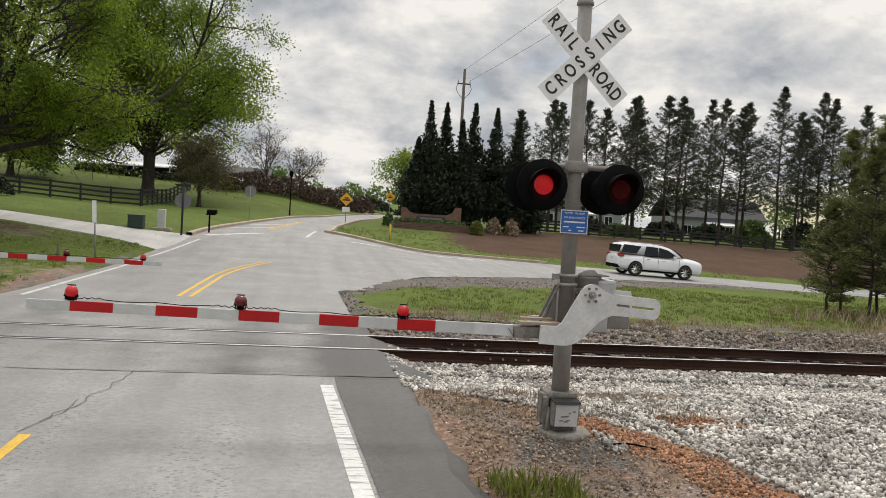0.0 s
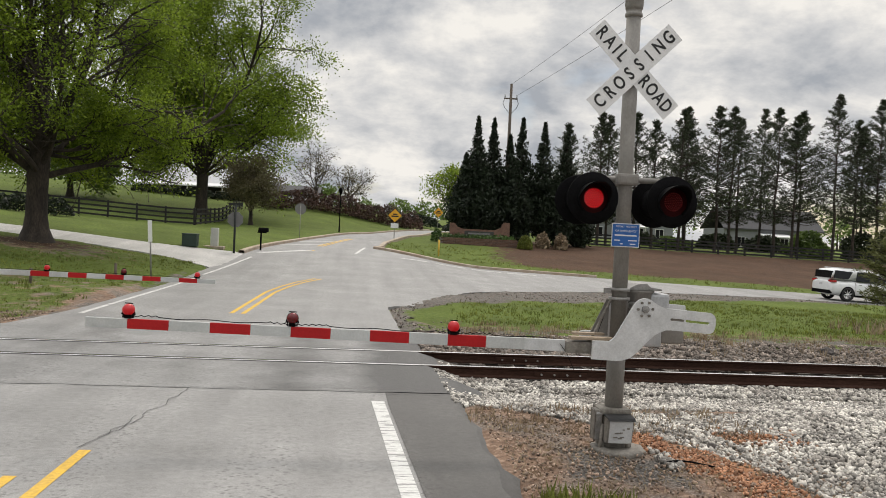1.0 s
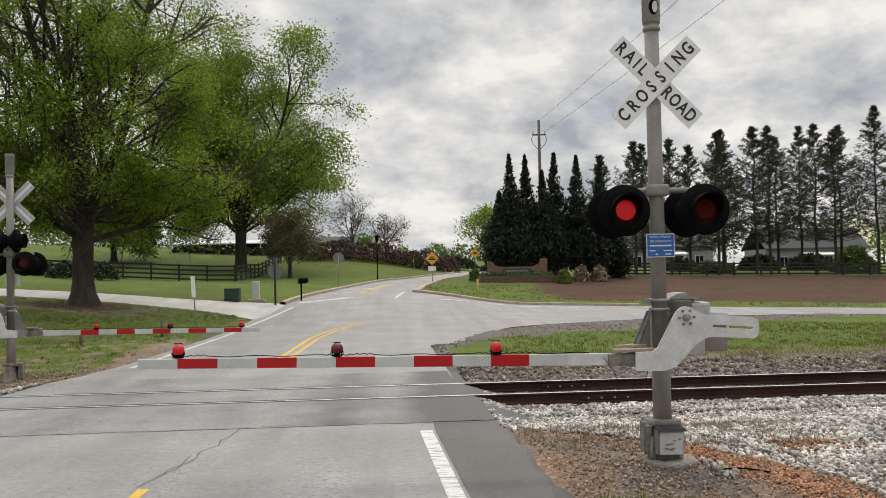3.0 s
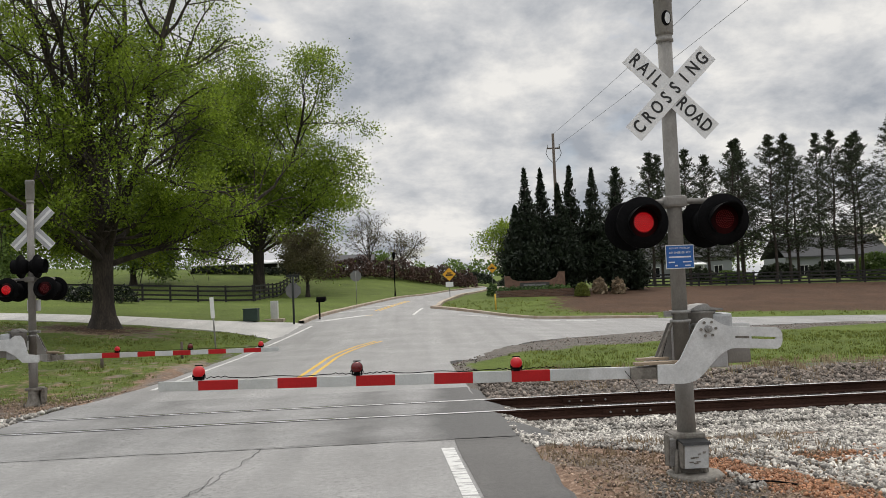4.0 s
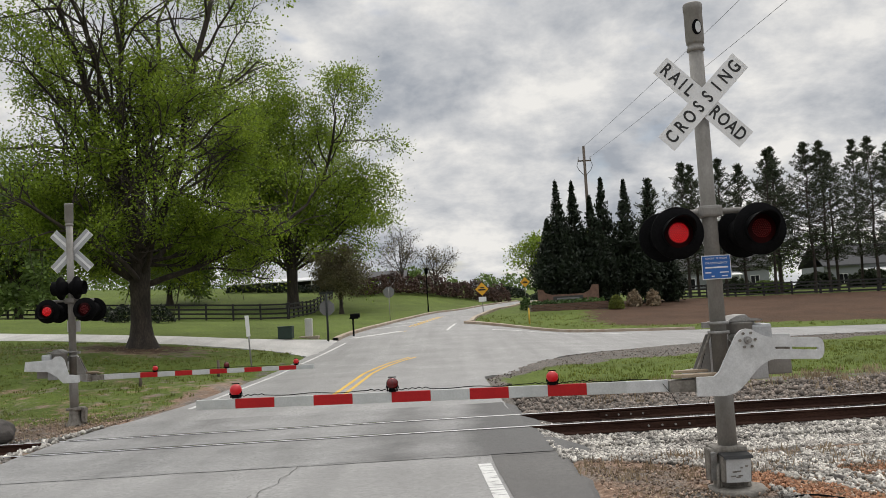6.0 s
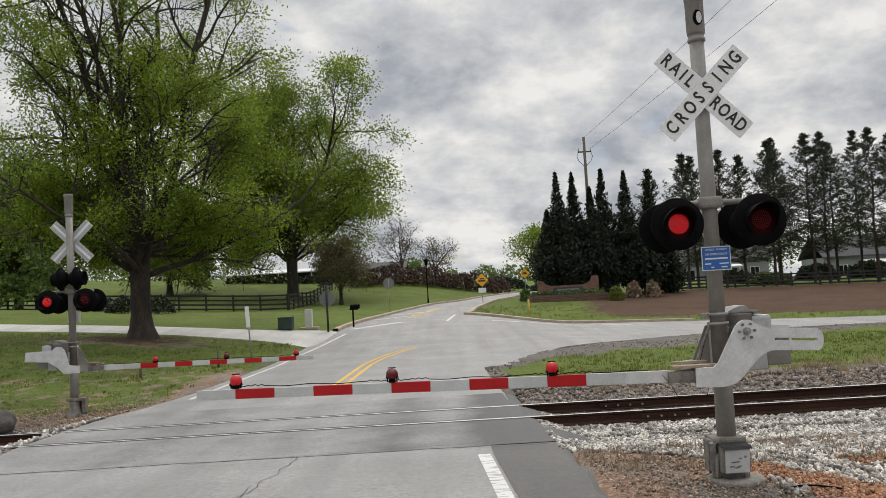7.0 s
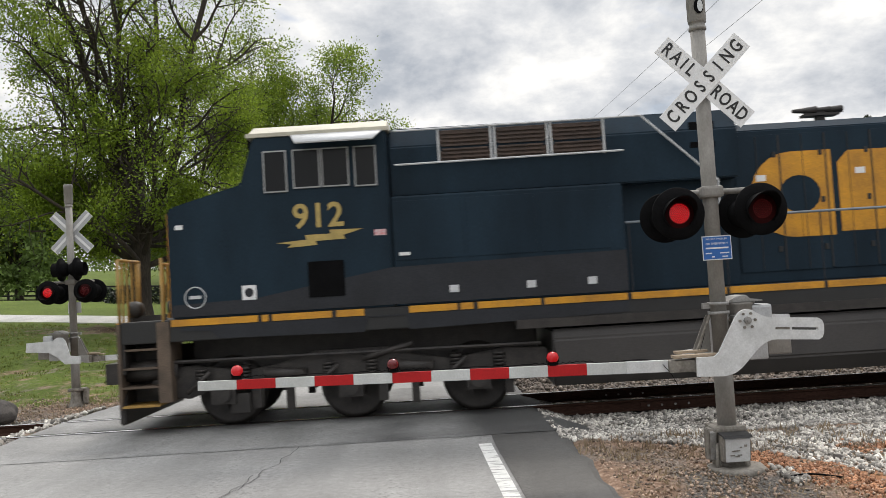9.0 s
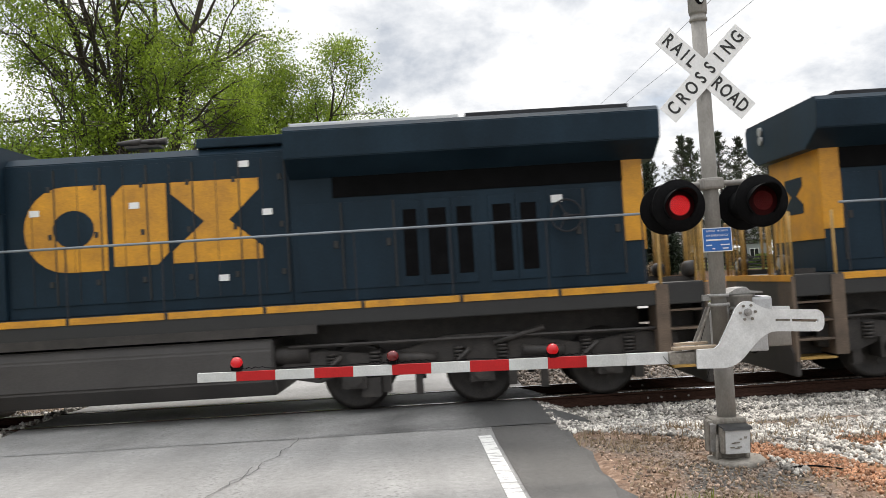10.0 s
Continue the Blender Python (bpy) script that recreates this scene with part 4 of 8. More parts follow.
def make_gate(m, label):
    """The gate mechanism, its counterweights and the striped arm reaching over the lane."""
    g = thing("crossing_gate", m, label, "crossing gate", "crossing gates")
    bm = bmesh.new()
    lathe(bm, [(0.001, 1.30), (0.17, 1.30), (0.175, 1.70), (0.185, 1.71), (0.185, 1.73), (0.001, 1.735)], 20, pose(0.27, 0.20, 0))
    part("mechanism_box", bm, M_MAST, g, "grey round-fronted gate mechanism case")
    part("mechanism_end", rbox(0.38, 0.60, 0.06, 0.38, 1.34, 1.70, 0.035), M_GREY, g, "grey end cover of the mechanism")
    part("mechanism_lid", plate([(0.10, 1.735), (0.14, 1.76), (0.22, 1.80), (0.32, 1.81), (0.36, 1.77), (0.50, 1.75), (0.50, 1.735)], 0.04, 0.37, 0.006), M_GALV, g, "hinged steel lid")
    part("motor_case", rbox(0.30, 0.50, 0.0, 0.28, 1.12, 1.36, 0.015), M_GREY, g)
    part("motor_end", rbox(0.50, 0.76, 0.02, 0.26, 1.16, 1.36, 0.015), M_MAST, g)
    part("rear_weight", plate([(-0.30, 1.06), (-0.30, 1.22), (-0.06, 1.24), (0.04, 1.58), (0.12, 1.66), (0.24, 1.66), (0.34, 1.585), (0.93, 1.555), (0.95, 1.34), (0.42, 1.32), (0.22, 1.20), (0.06, 1.05)], 0.42, 0.455, 0.006), M_PLATE, g, "second grey counterweight plate")
    bm = bmesh.new()
    tube(bm, (0.10, 0.05, 1.62), (0.05, -0.02, 1.3), 0.022, n=8)
    tube(bm, (0.05, -0.02, 1.3), (0.10, 0.05, 1.22), 0.022, n=8)
    part("conduit", bm, M_GALV, g)

    # the plate's outline, cut open along the slot in its long end
    hub = (0.170, 1.562)
    outline = [(-0.380, 1.020), (-0.372, 1.212), (-0.192, 1.212), (-0.141, 1.255), (-0.04, 1.44), (0.050, 1.60)]
    outline += [(hub[0] + 0.122 * math.cos(math.radians(a)), hub[1] + 0.114 * math.sin(math.radians(a))) for a in range(150, 44, -15)]
    outline += [(0.300, 1.617), (0.345, 1.594), (0.41, 1.578), (0.895, 1.545), (0.932, 1.52), (0.948, 1.48), (0.948, 1.4375)]
    outline += [(0.89, 1.4375), (0.88, 1.447), (0.46, 1.478), (0.445, 1.466), (0.455, 1.451), (0.875, 1.420), (0.888, 1.4365)]
    outline += [(0.948, 1.4365), (0.944, 1.39), (0.925, 1.345), (0.888, 1.324), (0.46, 1.350), (0.40, 1.347), (0.337, 1.322), (0.280, 1.285), (0.236, 1.245), (0.115, 1.115), (0.065, 1.07), (0.010, 1.035), (-0.06, 1.015), (-0.127, 1.009)]
    w = part("counterweight_arm", plate(outline, -0.36, -0.325), M_PLATE, g, "grey cranked counterweight plate with a long slot")
    part("slot_block", plate([(0.46, 1.452), (0.46, 1.475), (0.60, 1.466), (0.60, 1.442)], -0.352, -0.33), M_CAST, w, "dark block in the slot")
    bm = bmesh.new()
    tube(bm, (hub[0], -0.36, hub[1]), (hub[0], -0.392, hub[1]), 0.04, 0.036, n=18)
    tube(bm, (hub[0], -0.392, hub[1]), (hub[0], -0.41, hub[1]), 0.018, n=6)
    part("hub", bm, M_GALV, w, "steel hub and nut")
    for k in range(6):
        a = math.radians(60 * k + 2)
        bm = bmesh.new()
        px, pz = hub[0] + 0.078 * math.cos(a), hub[1] + 0.078 * math.sin(a)
        tube(bm, (px, -0.36, pz), (px, -0.376, pz), 0.015, n=6)
        part("bolt", bm, M_CAST, w, "dark bolt head")
    bm = bmesh.new()
    tube(bm, (0.17, -0.33, 1.562), (0.17, 0.08, 1.562), 0.045, n=14)
    part("pivot_shaft", bm, M_GALV, g)
    bm = bmesh.new()
    box(bm, -0.62, -0.36, -0.24, -0.06, 1.06, 1.18)
    box(bm, -0.36, -0.30, -0.33, 0.02, 1.05, 1.20)
    tube(bm, (-0.30, -0.05, 1.2), (-0.10, -0.02, 1.62), 0.014, n=6)
    part("arm_bracket", bm, M_CAST, g, "dark steel bracket holding the arm")
    bm = bmesh.new()
    box(bm, -0.58, -0.12, -0.26, -0.14, 1.205, 1.235)
    box(bm, -0.52, -0.18, -0.12, -0.02, 1.24, 1.265)
    part("plank", bm, M_WOOD, g, "raw wooden packing planks")
    brace = plate([(-0.30, 1.22), (-0.09, 1.22), (-0.09, 1.62), (-0.12, 1.62)], 0.06, 0.075)
    part("brace_plate", brace, M_MAST, g)
    # the arm rises a little towards its tip
    tilt = Matrix.Translation((-0.62, -0.15, 1.125)) @ pose(0, 0, 0, 0, 1.0, 0)
    x, pieces = 0.0, [("alu", 0.44), ("white", 0.41)]
    for k in range(5):
        pieces += [("red", 0.406), ("white", 0.406)]
    for kind, n in pieces:
        thin = 0.062 - 0.003 * (-x)
        bm = rbox(x - n, x, -0.02, 0.02, -thin, thin, 0.004, tilt)
        mat = {"alu": M_PLATE, "white": M_GREY_WHITE, "red": M_RED}[kind]
        part({"alu": "arm_sleeve", "white": "white_stripe", "red": "red_stripe"}[kind], bm, mat, g, {"alu": "bare aluminium sleeve", "white": "grey-white reflective stripe", "red": "red reflective stripe"}[kind])
        x -= n
    for d, lit in ((-1.20, True), (-2.87, False), (-4.50, True)):
        base = tilt @ Matrix.Translation((d, 0, 0.06))
        bm = bmesh.new()
        box(bm, -0.035, 0.035, -0.025, 0.025, -0.005, 0.03, base)
        box(bm, -0.055, -0.042, -0.02, 0.02, 0, 0.05, base)
        box(bm, 0.042, 0.055, -0.02, 0.02, 0, 0.05, base)
        lamp = part("gate_lamp", bm, M_BLACK, g, "lit red lamp on the arm" if lit else "unlit red lamp on the arm")
        bm = bmesh.new()
        lathe(bm, [(0.001, 0.03), (0.042, 0.035), (0.058, 0.055), (0.064, 0.08), (0.058, 0.105), (0.042, 0.127), (0.02, 0.138), (0.001, 0.14)], 16, base)
        part("lens", bm, M_GATE_ON if lit else M_GATE_OFF, lamp, "glowing red lens" if lit else "dark red lens")
        bm = bmesh.new()
        for s in (-1, 1):
            tube(bm, base @ Vector((0.066 * s, 0, 0.03)), base @ Vector((0.04 * s, 0, 0.125)), 0.006, n=6)
        tube(bm, base @ Vector((-0.04, 0, 0.146)), base @ Vector((0.04, 0, 0.146)), 0.006, n=6)
        part("lamp_guard", bm, M_BLACK, lamp)
    # lamp cable along the arm, with its coiled stretches
    bm = bmesh.new()
    last = None
    rnd = random.Random(8)
    for k in range(120):
        d = -0.2 - 4.25 * k / 119
        coil = 0.35 < (k % 48) / 48 < 0.72
        p = tilt @ Vector((d, 0.02 * (k % 2) * coil, 0.072 + (0.012 if coil and k % 2 else 0.0) + 0.006 * math.sin(k * 0.4)))
        if last is not None:
            tube(bm, last, p, 0.0045, n=5, caps=False)
        last = p
    part("lamp_cable", bm, M_BLACK, g, "black lamp cable, partly coiled")
    for pts in (((-0.68, -0.18, 1.15), (-0.60, -0.2, 1.04), (-0.52, -0.2, 0.88)), ((-0.2, -0.2, 1.02), (-0.24, -0.2, 0.9)), ((-0.1, 0.0, 1.62), (-0.24, -0.05, 1.25))):
        bm = bmesh.new()
        for a, b in zip(pts, pts[1:]):
            tube(bm, a, b, 0.0032, n=5)
        part("loose_wire", bm, M_BLACK, g)
    return g


M_GREY_WHITE = material("dull_white_sheet", (0.50, 0.51, 0.50), 0.5, vary=0.08, scale=3.0, color2=(0.40, 0.41, 0.40))
M_GATE_ON = glow("lit_gate_lamp", (0.30, 0.003, 0.006), 0.55)
M_GATE_OFF = material("dark_gate_lamp", (0.12, 0.004, 0.006), 0.2, vary=0.1)
SIGNAL_A, SIGNAL_B = pose(2.91, 8.90, -0.05), pose(-8.66, 19.5, -0.26, 0, 0, 180)
signal = make_signal(SIGNAL_A, "grey railroad crossing signal mast beside the road and gate")
gate = make_gate(SIGNAL_A, "lowered red and white crossing gate beside the gravel")
far_signal = copy_thing(signal, SIGNAL_B)
tagged(far_signal, "grey railroad crossing signal seen from behind on the grass verge")
far_gate = copy_thing(gate, SIGNAL_B @ pose(0, 0, 0, 0, -1.5, 0))
tagged(far_gate, "lowered red and white gate beside the grass verge")
# the far mast has a second, sideways pair of flashers higher up
for s in (-1, 1):
    bm = bmesh.new()
    turn = pose(0.17 * s, 0.10, 3.22, 0, 90 * s, 0)
    lathe(bm, [(0.001, -0.17), (0.12, -0.15), (0.16, -0.1), (0.165, 0.0), (0.27, 0.0), (0.27, 0.03), (0.165, 0.035), (0.16, 0.2), (0.15, 0.2), (0.15, 0.04), (0.001, 0.04)], 24, turn)
    tube(bm, (0, 0.1, 3.22), (0.2 * s, 0.1, 3.22), 0.03, n=8)
    part("side_flasher", bm, M_BLACK, far_signal, "sideways black flasher")

# ---- the locomotives ----
M_LOCO_BLUE = material("dark_blue_loco_paint", (0.012, 0.0265, 0.041), 0.5, vary=0.18, scale=1.2, color2=(0.0068, 0.0155, 0.0245), stretch=(1, 1, 0.4), spec=0.14)
M_LOCO_GREY = material("sooty_grey_paint", (0.026, 0.028, 0.033), 0.65, vary=0.2, scale=1.5, color2=(0.018, 0.019, 0.022), spec=0.25)
M_LOCO_YELLOW = material("loco_yellow_paint", (0.58, 0.265, 0.014), 0.5, vary=0.18, scale=2.5, color2=(0.38, 0.17, 0.016))
M_LOCO_CREAM = material("cream_roof_paint", (0.50, 0.47, 0.38), 0.6, vary=0.15, scale=1.5)
M_UNDER = material("grimy_underframe", (0.034, 0.029, 0.026), 0.6, vary=0.45, scale=5.0, color2=(0.012, 0.010, 0.009))
M_TANK = material("dusty_tank", (0.048, 0.044, 0.042), 0.6, vary=0.2, scale=1.2, color2=(0.034, 0.031, 0.030))
M_RUST = material("brown_step_paint", (0.12, 0.085, 0.06), 0.7, vary=0.3, scale=3.0)
M_TAN = material("dirty_yellow_rail_paint", (0.36, 0.21, 0.05), 0.6, vary=0.25, scale=4.0)
M_ALU = material("bare_aluminium", (0.36, 0.36, 0.36), 0.4, 0.5, vary=0.1)
M_SHADE = material("pale_sunshade", (0.55, 0.56, 0.57), 0.5, vary=0.1)
M_GLASS = material("dark_cab_glass", (0.008, 0.009, 0.010), 0.12, vary=0.05, bump=0.0, spec=0.22)
M_CHROME_GLASS = material("silvered_lamp_glass", (0.55, 0.55, 0.52), 0.15, 0.6, vary=0.1)
M_PALE_RAIL = material("pale_blue_rail_paint", (0.20, 0.23, 0.26), 0.5, vary=0.15)
M_LOUVRE = material("rusty_louvre", (0.07, 0.045, 0.035), 0.7, vary=0.3)


def loft(sections):
    """A closed skin through rings of equal count."""
    bm = bmesh.new()
    rings = [[bm.verts.new(p) for p in s] for s in sections]
    n = len(rings[0])
    for a, b in zip(rings, rings[1:]):
        for i in range(n):
            bm.faces.new((a[i], a[(i + 1) % n], b[(i + 1) % n], b[i])).smooth = True
    bm.faces.new(rings[0][::-1])
    bm.faces.new(rings[-1])
    return bm


def both_sides(name, maker, mat, parent, label=""):
    """The same part on each flank; maker takes the side, -1 or 1."""
    return [part(name, maker(s), mat, parent, label) for s in (-1, 1)]


def flank(x0, x1, y, z0, z1, thick=0.012, r=0.004):
    """A panel maker for a flank at distance y from the middle."""
    return lambda s: rbox(x0, x1, min(s * y, s * (y + thick)), max(s * y, s * (y + thick)), z0, z1, r)


def bogie(loco, cx, wheels):
    b = part("bogie_frame", bmesh.new(), M_UNDER, loco, "grimy three-axle bogie frame")
    bm = bmesh.new()
    for s in (-1, 1):
        y0, y1 = sorted((s * 1.08, s * 1.26))
        out = [(-3.15, 0.62), (-3.1, 0.98), (-2.5, 1.02), (-1.6, 0.90), (-1.1, 0.98), (-0.55, 1.14), (0.55, 1.14), (1.1, 0.98), (1.6, 0.90), (2.5, 1.02), (3.1, 0.98), (3.15, 0.62),
               (2.55, 0.50), (2.1, 0.66), (1.4, 0.62), (0.55, 0.66), (0.0, 0.56), (-0.55, 0.66), (-1.4, 0.62), (-2.1, 0.66), (-2.55, 0.50)]
        q = plate(out, y0, y1, 0.02)
        me = bpy.data.meshes.new("tmp")
        q.to_mesh(me)
        q.free()
        bm.from_mesh(me)
        for dx in (-2.0, 0.0, 2.0):
            ya, yb = sorted((s * 1.0, s * 1.36))
            box(bm, dx - 0.19, dx + 0.19, ya, yb, 0.40, 0.72)
            tube(bm, (dx, s * 1.36, 0.56), (dx, s * 1.42, 0.56), 0.13, n=12)
            for e in (-0.34, 0.34):
                for c in range(5):
                    tube(bm, (dx + e, s * 1.29, 0.70 + 0.056 * c), (dx + e, s * 1.29, 0.735 + 0.056 * c), 0.092, n=10)
                tube(bm, (dx + e, s * 1.17, 0.70), (dx + e, s * 1.17, 0.98), 0.085, n=10)
            tube(bm, (dx - 0.55, s * 1.38, 0.60), (dx - 0.18, s * 1.38, 0.92), 0.035, n=7)
            box(bm, dx + 0.42, dx + 0.56, *sorted((s * 1.0, s * 1.2)), 0.30, 0.68)
        for dx in (-1.0, 1.0):
            tube(bm, (dx - 0.35, s * 1.30, 0.85), (dx + 0.3, s * 1.30, 0.80), 0.09, n=10)
            box(bm, dx - 0.06, dx + 0.06, *sorted((s * 1.0, s * 1.12)), 0.22, 0.62)
        tube(bm, (-3.0, s * 1.33, 1.1), (3.0, s * 1.33, 1.06), 0.03, n=6)
        tube(bm, (-3.6, s * 1.2, 0.98), (-2.7, s * 1.2, 0.98), 0.16, n=12)
        tube(bm, (0.2, s * 1.32, 0.98), (1.0, s * 1.32, 1.18), 0.05, n=8)
        box(bm, -1.9, -1.6, *sorted((s * 1.22, s * 1.30)), 0.25, 0.55)
    for v in bm.verts:
        v.co.x += cx
    bm.to_mesh(b.data)
    bm.free()
    for dx in (-2.0, 0.0, 2.0):
        bm = bmesh.new()
        for s in (-1, 1):
            w = pose(0, 0.74 * s, 0, 90 * s)
            lathe(bm, [(0.001, -0.12), (0.14, -0.12), (0.15, -0.03), (0.42, -0.02), (0.47, -0.05), (0.53, -0.05), (0.535, 0.06), (0.57, 0.07), (0.57, 0.09), (0.001, 0.09)], 28, w)
            for k in range(6):
                a = math.radians(60 * k)
                tube(bm, w @ Vector((0.29 * math.cos(a), 0.29 * math.sin(a), -0.035)), w @ Vector((0.29 * math.cos(a), 0.29 * math.sin(a), -0.01)), 0.05, n=8)
        tube(bm, (0, -0.75, 0), (0, 0.75, 0), 0.09, n=10)
        ob = part("wheelset", bm, M_UNDER, loco, "dark steel wheelset with bright tyres")
        ob.location = (cx + dx, 0, 0.545)
        wheels.append((ob, cx + dx))


def steps_at(loco, x, dirn):
    """End steps on both flanks: stringers and open treads, going inwards from x."""
    for s in (-1, 1):
        bm = bmesh.new()
        a, b = sorted((x, x + 0.05 * dirn))
        c, d = sorted((x + 0.62 * dirn, x + 0.82 * dirn))
        y0, y1 = sorted((s * 0.95, s * 1.5))
        box(bm, a, b, y0, y1, 0.42, 1.74)
        box(bm, c, d, y0, y1, 0.50, 1.74)
        st = part("step_frame", bm, M_RUST, loco, "brown painted step frame")
        for k in range(5):
            z = 0.44 + 0.29 * k
            e, f = sorted((x + 0.05 * dirn, x + 0.62 * dirn))
            y2, y3 = sorted((s * (0.98 + 0.02 * k), s * (1.5 - 0.02 * k)))
            part("tread", rbox(e, f, y2, y3, z, z + 0.035, 0.006), M_TAN if k == 0 else M_RUST, st)
            part("riser", box(bmesh.new(), e, f, *sorted((s * 0.95, s * 0.97)), z, z + 0.25), M_UNDER, st)


def make_locomotive(m, label, wheels):
    loco = thing("locomotive", m, label, "locomotive", "train")
    # the near-black colour holds the shade on the frame below the stripe
    part("frame", rbox(0.05, 20.95, -1.48, 1.48, 1.42, 1.765, 0.02), M_UNDER_DARK, loco, "grimy main frame with shade put into its near-black colour")
    bm = bmesh.new()
    for s in (-1, 1):
        y0, y1 = sorted((s * 1.30, s * 1.5))
        box(bm, 6.2, 14.9, y0, y1, 1.30, 1.44)
        tube(bm, (7.0, s * 1.3, 1.38), (14.5, s * 1.3, 1.36), 0.05, n=8)
        for x in (8.3, 9.6, 11.2, 13.0):
            tube(bm, (x, s * 1.25, 1.38), (x, s * 1.48, 1.38), 0.10, n=12)
    part("piping", bm, M_UNDER, loco)
    for x0, x1 in ((0.9, 6.6), (14.4, 20.1)):
        part("traction_gear", rbox(x0, x1, -0.62, 0.62, 0.62, 1.43, 0.03), M_UNDER, loco, "grimy traction gear between the wheels")
    # yellow sill stripe in short reflective lengths
    spans = [(0.85, 2.2), (2.26, 2.36), (2.42, 3.35), (3.42, 3.85), (4.55, 5.3), (5.35, 5.55), (5.62, 6.6), (6.66, 7.95)] + [(8.02 + 1.53 * k, 9.49 + 1.53 * k) for k in range(8)]
    for x0, x1 in spans:
        both_sides("yellow_stripe", flank(x0, x1, 1.482, 1.655, 1.762), M_LOCO_YELLOW, loco, "yellow stripe on the sill")
    both_sides("skirt", lambda s: plate([(1.0, 1.64), (7.97, 1.64), (7.97, 1.47), (4.55, 1.40), (4.5, 1.62), (3.9, 1.62), (3.85, 1.40), (1.6, 1.44), (1.45, 1.56), (1.0, 1.58)], *sorted((s * 1.44, s * 1.49))), M_LOCO_GREY, loco, "dark grey skirt plate")
    # nose and cab
    nose = [(0.85, 1.77), (0.85, 3.42), (0.92, 3.47), (2.02, 3.76), (2.25, 4.48), (4.35, 4.48), (4.35, 1.77)]
    cab = part("cab_body", plate(nose, -1.5, 1.5, 0.035), M_LOCO_BLUE, loco, "dark blue cab and sloping nose")
    both_sides("lower_panel", lambda s: plate([(0.88, 1.80), (7.98, 1.80), (7.98, 2.42), (4.3, 2.36), (2.2, 2.02), (0.88, 1.98)], *sorted((s * 1.5, s * 1.507))), M_LOCO_GREY, cab, "grey lower panel")
    roof = bmesh.new()
    for x0, x1, y0, z0, z1 in ((2.15, 4.4, 1.52, 4.46, 4.52),):
        box(roof, x0, x1, -y0, y0, z0, z1)
    top = plate([(-1.5, 4.52), (-1.12, 4.68), (1.12, 4.68), (1.5, 4.52)], 2.2, 4.36, 0.0, Matrix(((0, 1, 0, 0), (1, 0, 0, 0), (0, 0, 1, 0), (0, 0, 0, 1))))
    me = bpy.data.meshes.new("tmp")
    top.to_mesh(me)
    top.free()
    roof.from_mesh(me)
    part("cab_roof", roof, M_LOCO_CREAM, cab, "cream cab roof")
    for x0, x1, z0, z1 in ((2.40, 2.77, 3.60, 4.24), (2.86, 3.29, 3.64, 4.24), (3.31, 3.74, 3.64, 4.24), (3.82, 4.17, 3.62, 4.24)):
        for s in (-1, 1):
            fr = part("window_frame", flank(x0, x1, 1.50, z0, z1, 0.03)(s), M_ALU, cab, "bare metal window frame")
            part("window_glass", flank(x0 + 0.022, x1 - 0.022, 1.528, z0 + 0.022, z1 - 0.022, 0.006, 0.002)(s), M_GLASS, fr, "dark cab window pane")
    both_sides("sunshade", lambda s: loft([[(2.85, s * 1.51, 4.45), (2.85, s * 1.52, 4.47), (4.28, s * 1.52, 4.47), (4.28, s * 1.51, 4.45)], [(2.98, s * 1.92, 4.26), (2.98, s * 1.93, 4.28), (4.16, s * 1.93, 4.28), (4.16, s * 1.92, 4.26)]]), M_SHADE, cab, "pale sunshade above the windows")
    slope = math.degrees(math.atan2(0.72, 0.23))
    for y0, y1 in ((-1.3, -0.72), (-0.62, -0.04), (0.04, 0.62), (0.72, 1.3)):
        part("windshield", rbox(0.10, 0.62, y0, y1, 0.0, 0.012, 0.004, Matrix.Translation((2.005, 0, 3.77)) @ pose(0, 0, 0, 0, -slope, 0)), M_GLASS, cab, "dark windshield pane")
    part("number_board", rbox(1.98, 2.3, -0.7, 0.7, 4.42, 4.64, 0.03), M_BLACK, cab, "black number board over the windshield")
    part("nose_front", rbox(0.835, 0.86, -1.46, 1.46, 1.80, 3.38, 0.01), M_LOCO_YELLOW, cab, "yellow nose front")
    part("nose_window", rbox(0.81, 0.84, -1.2, -0.75, 2.65, 3.25, 0.01), M_BLACK, cab, "dark nose marker light panel")
    part("nose_door", rbox(0.81, 0.84, 0.2, 0.9, 1.85, 3.2, 0.01), M_LOCO_YELLOW, cab)
    bm = bmesh.new()
    for y in (-0.5, 0.5):
        tube(bm, (0.95, y, 3.46), (2.0, y, 3.80), 0.02, n=6)
        tube(bm, (1.25, y, 3.5), (1.25, y, 3.62), 0.02, n=6)
        tube(bm, (1.1, y, 3.60), (1.7, y, 3.76), 0.018, n=6)
    part("nose_rail", bm, M_BLACK, cab)
    for s in (-1, 1):
        m912 = pose(3.22, s * 1.511, 3.20, 90, 0, 0 if s < 0 else 180)
        letters("912", 0.52, m912 @ Matrix.Diagonal((1.0, 1, 1, 1)), M_LOCO_YELLOW_PALE, cab, "number", 0.003, 1.05, 0.01)
        bolt = [(2.55, 2.83), (3.02, 2.86), (3.0, 2.93), (3.40, 2.93), (3.38, 2.99), (3.90, 2.98), (3.60, 2.90), (3.62, 2.84), (3.16, 2.83), (3.18, 2.77), (2.72, 2.75), (2.78, 2.80)]
        part("lightning_stripe", plate(bolt, *sorted((s * 1.50, s * 1.508))), M_LOCO_YELLOW_PALE, cab, "yellow zigzag stripe")
        part("builder_plate", flank(1.98, 2.2, 1.505, 2.0, 2.22, 0.006)(s), M_WHITE, cab, "small white builder plate")
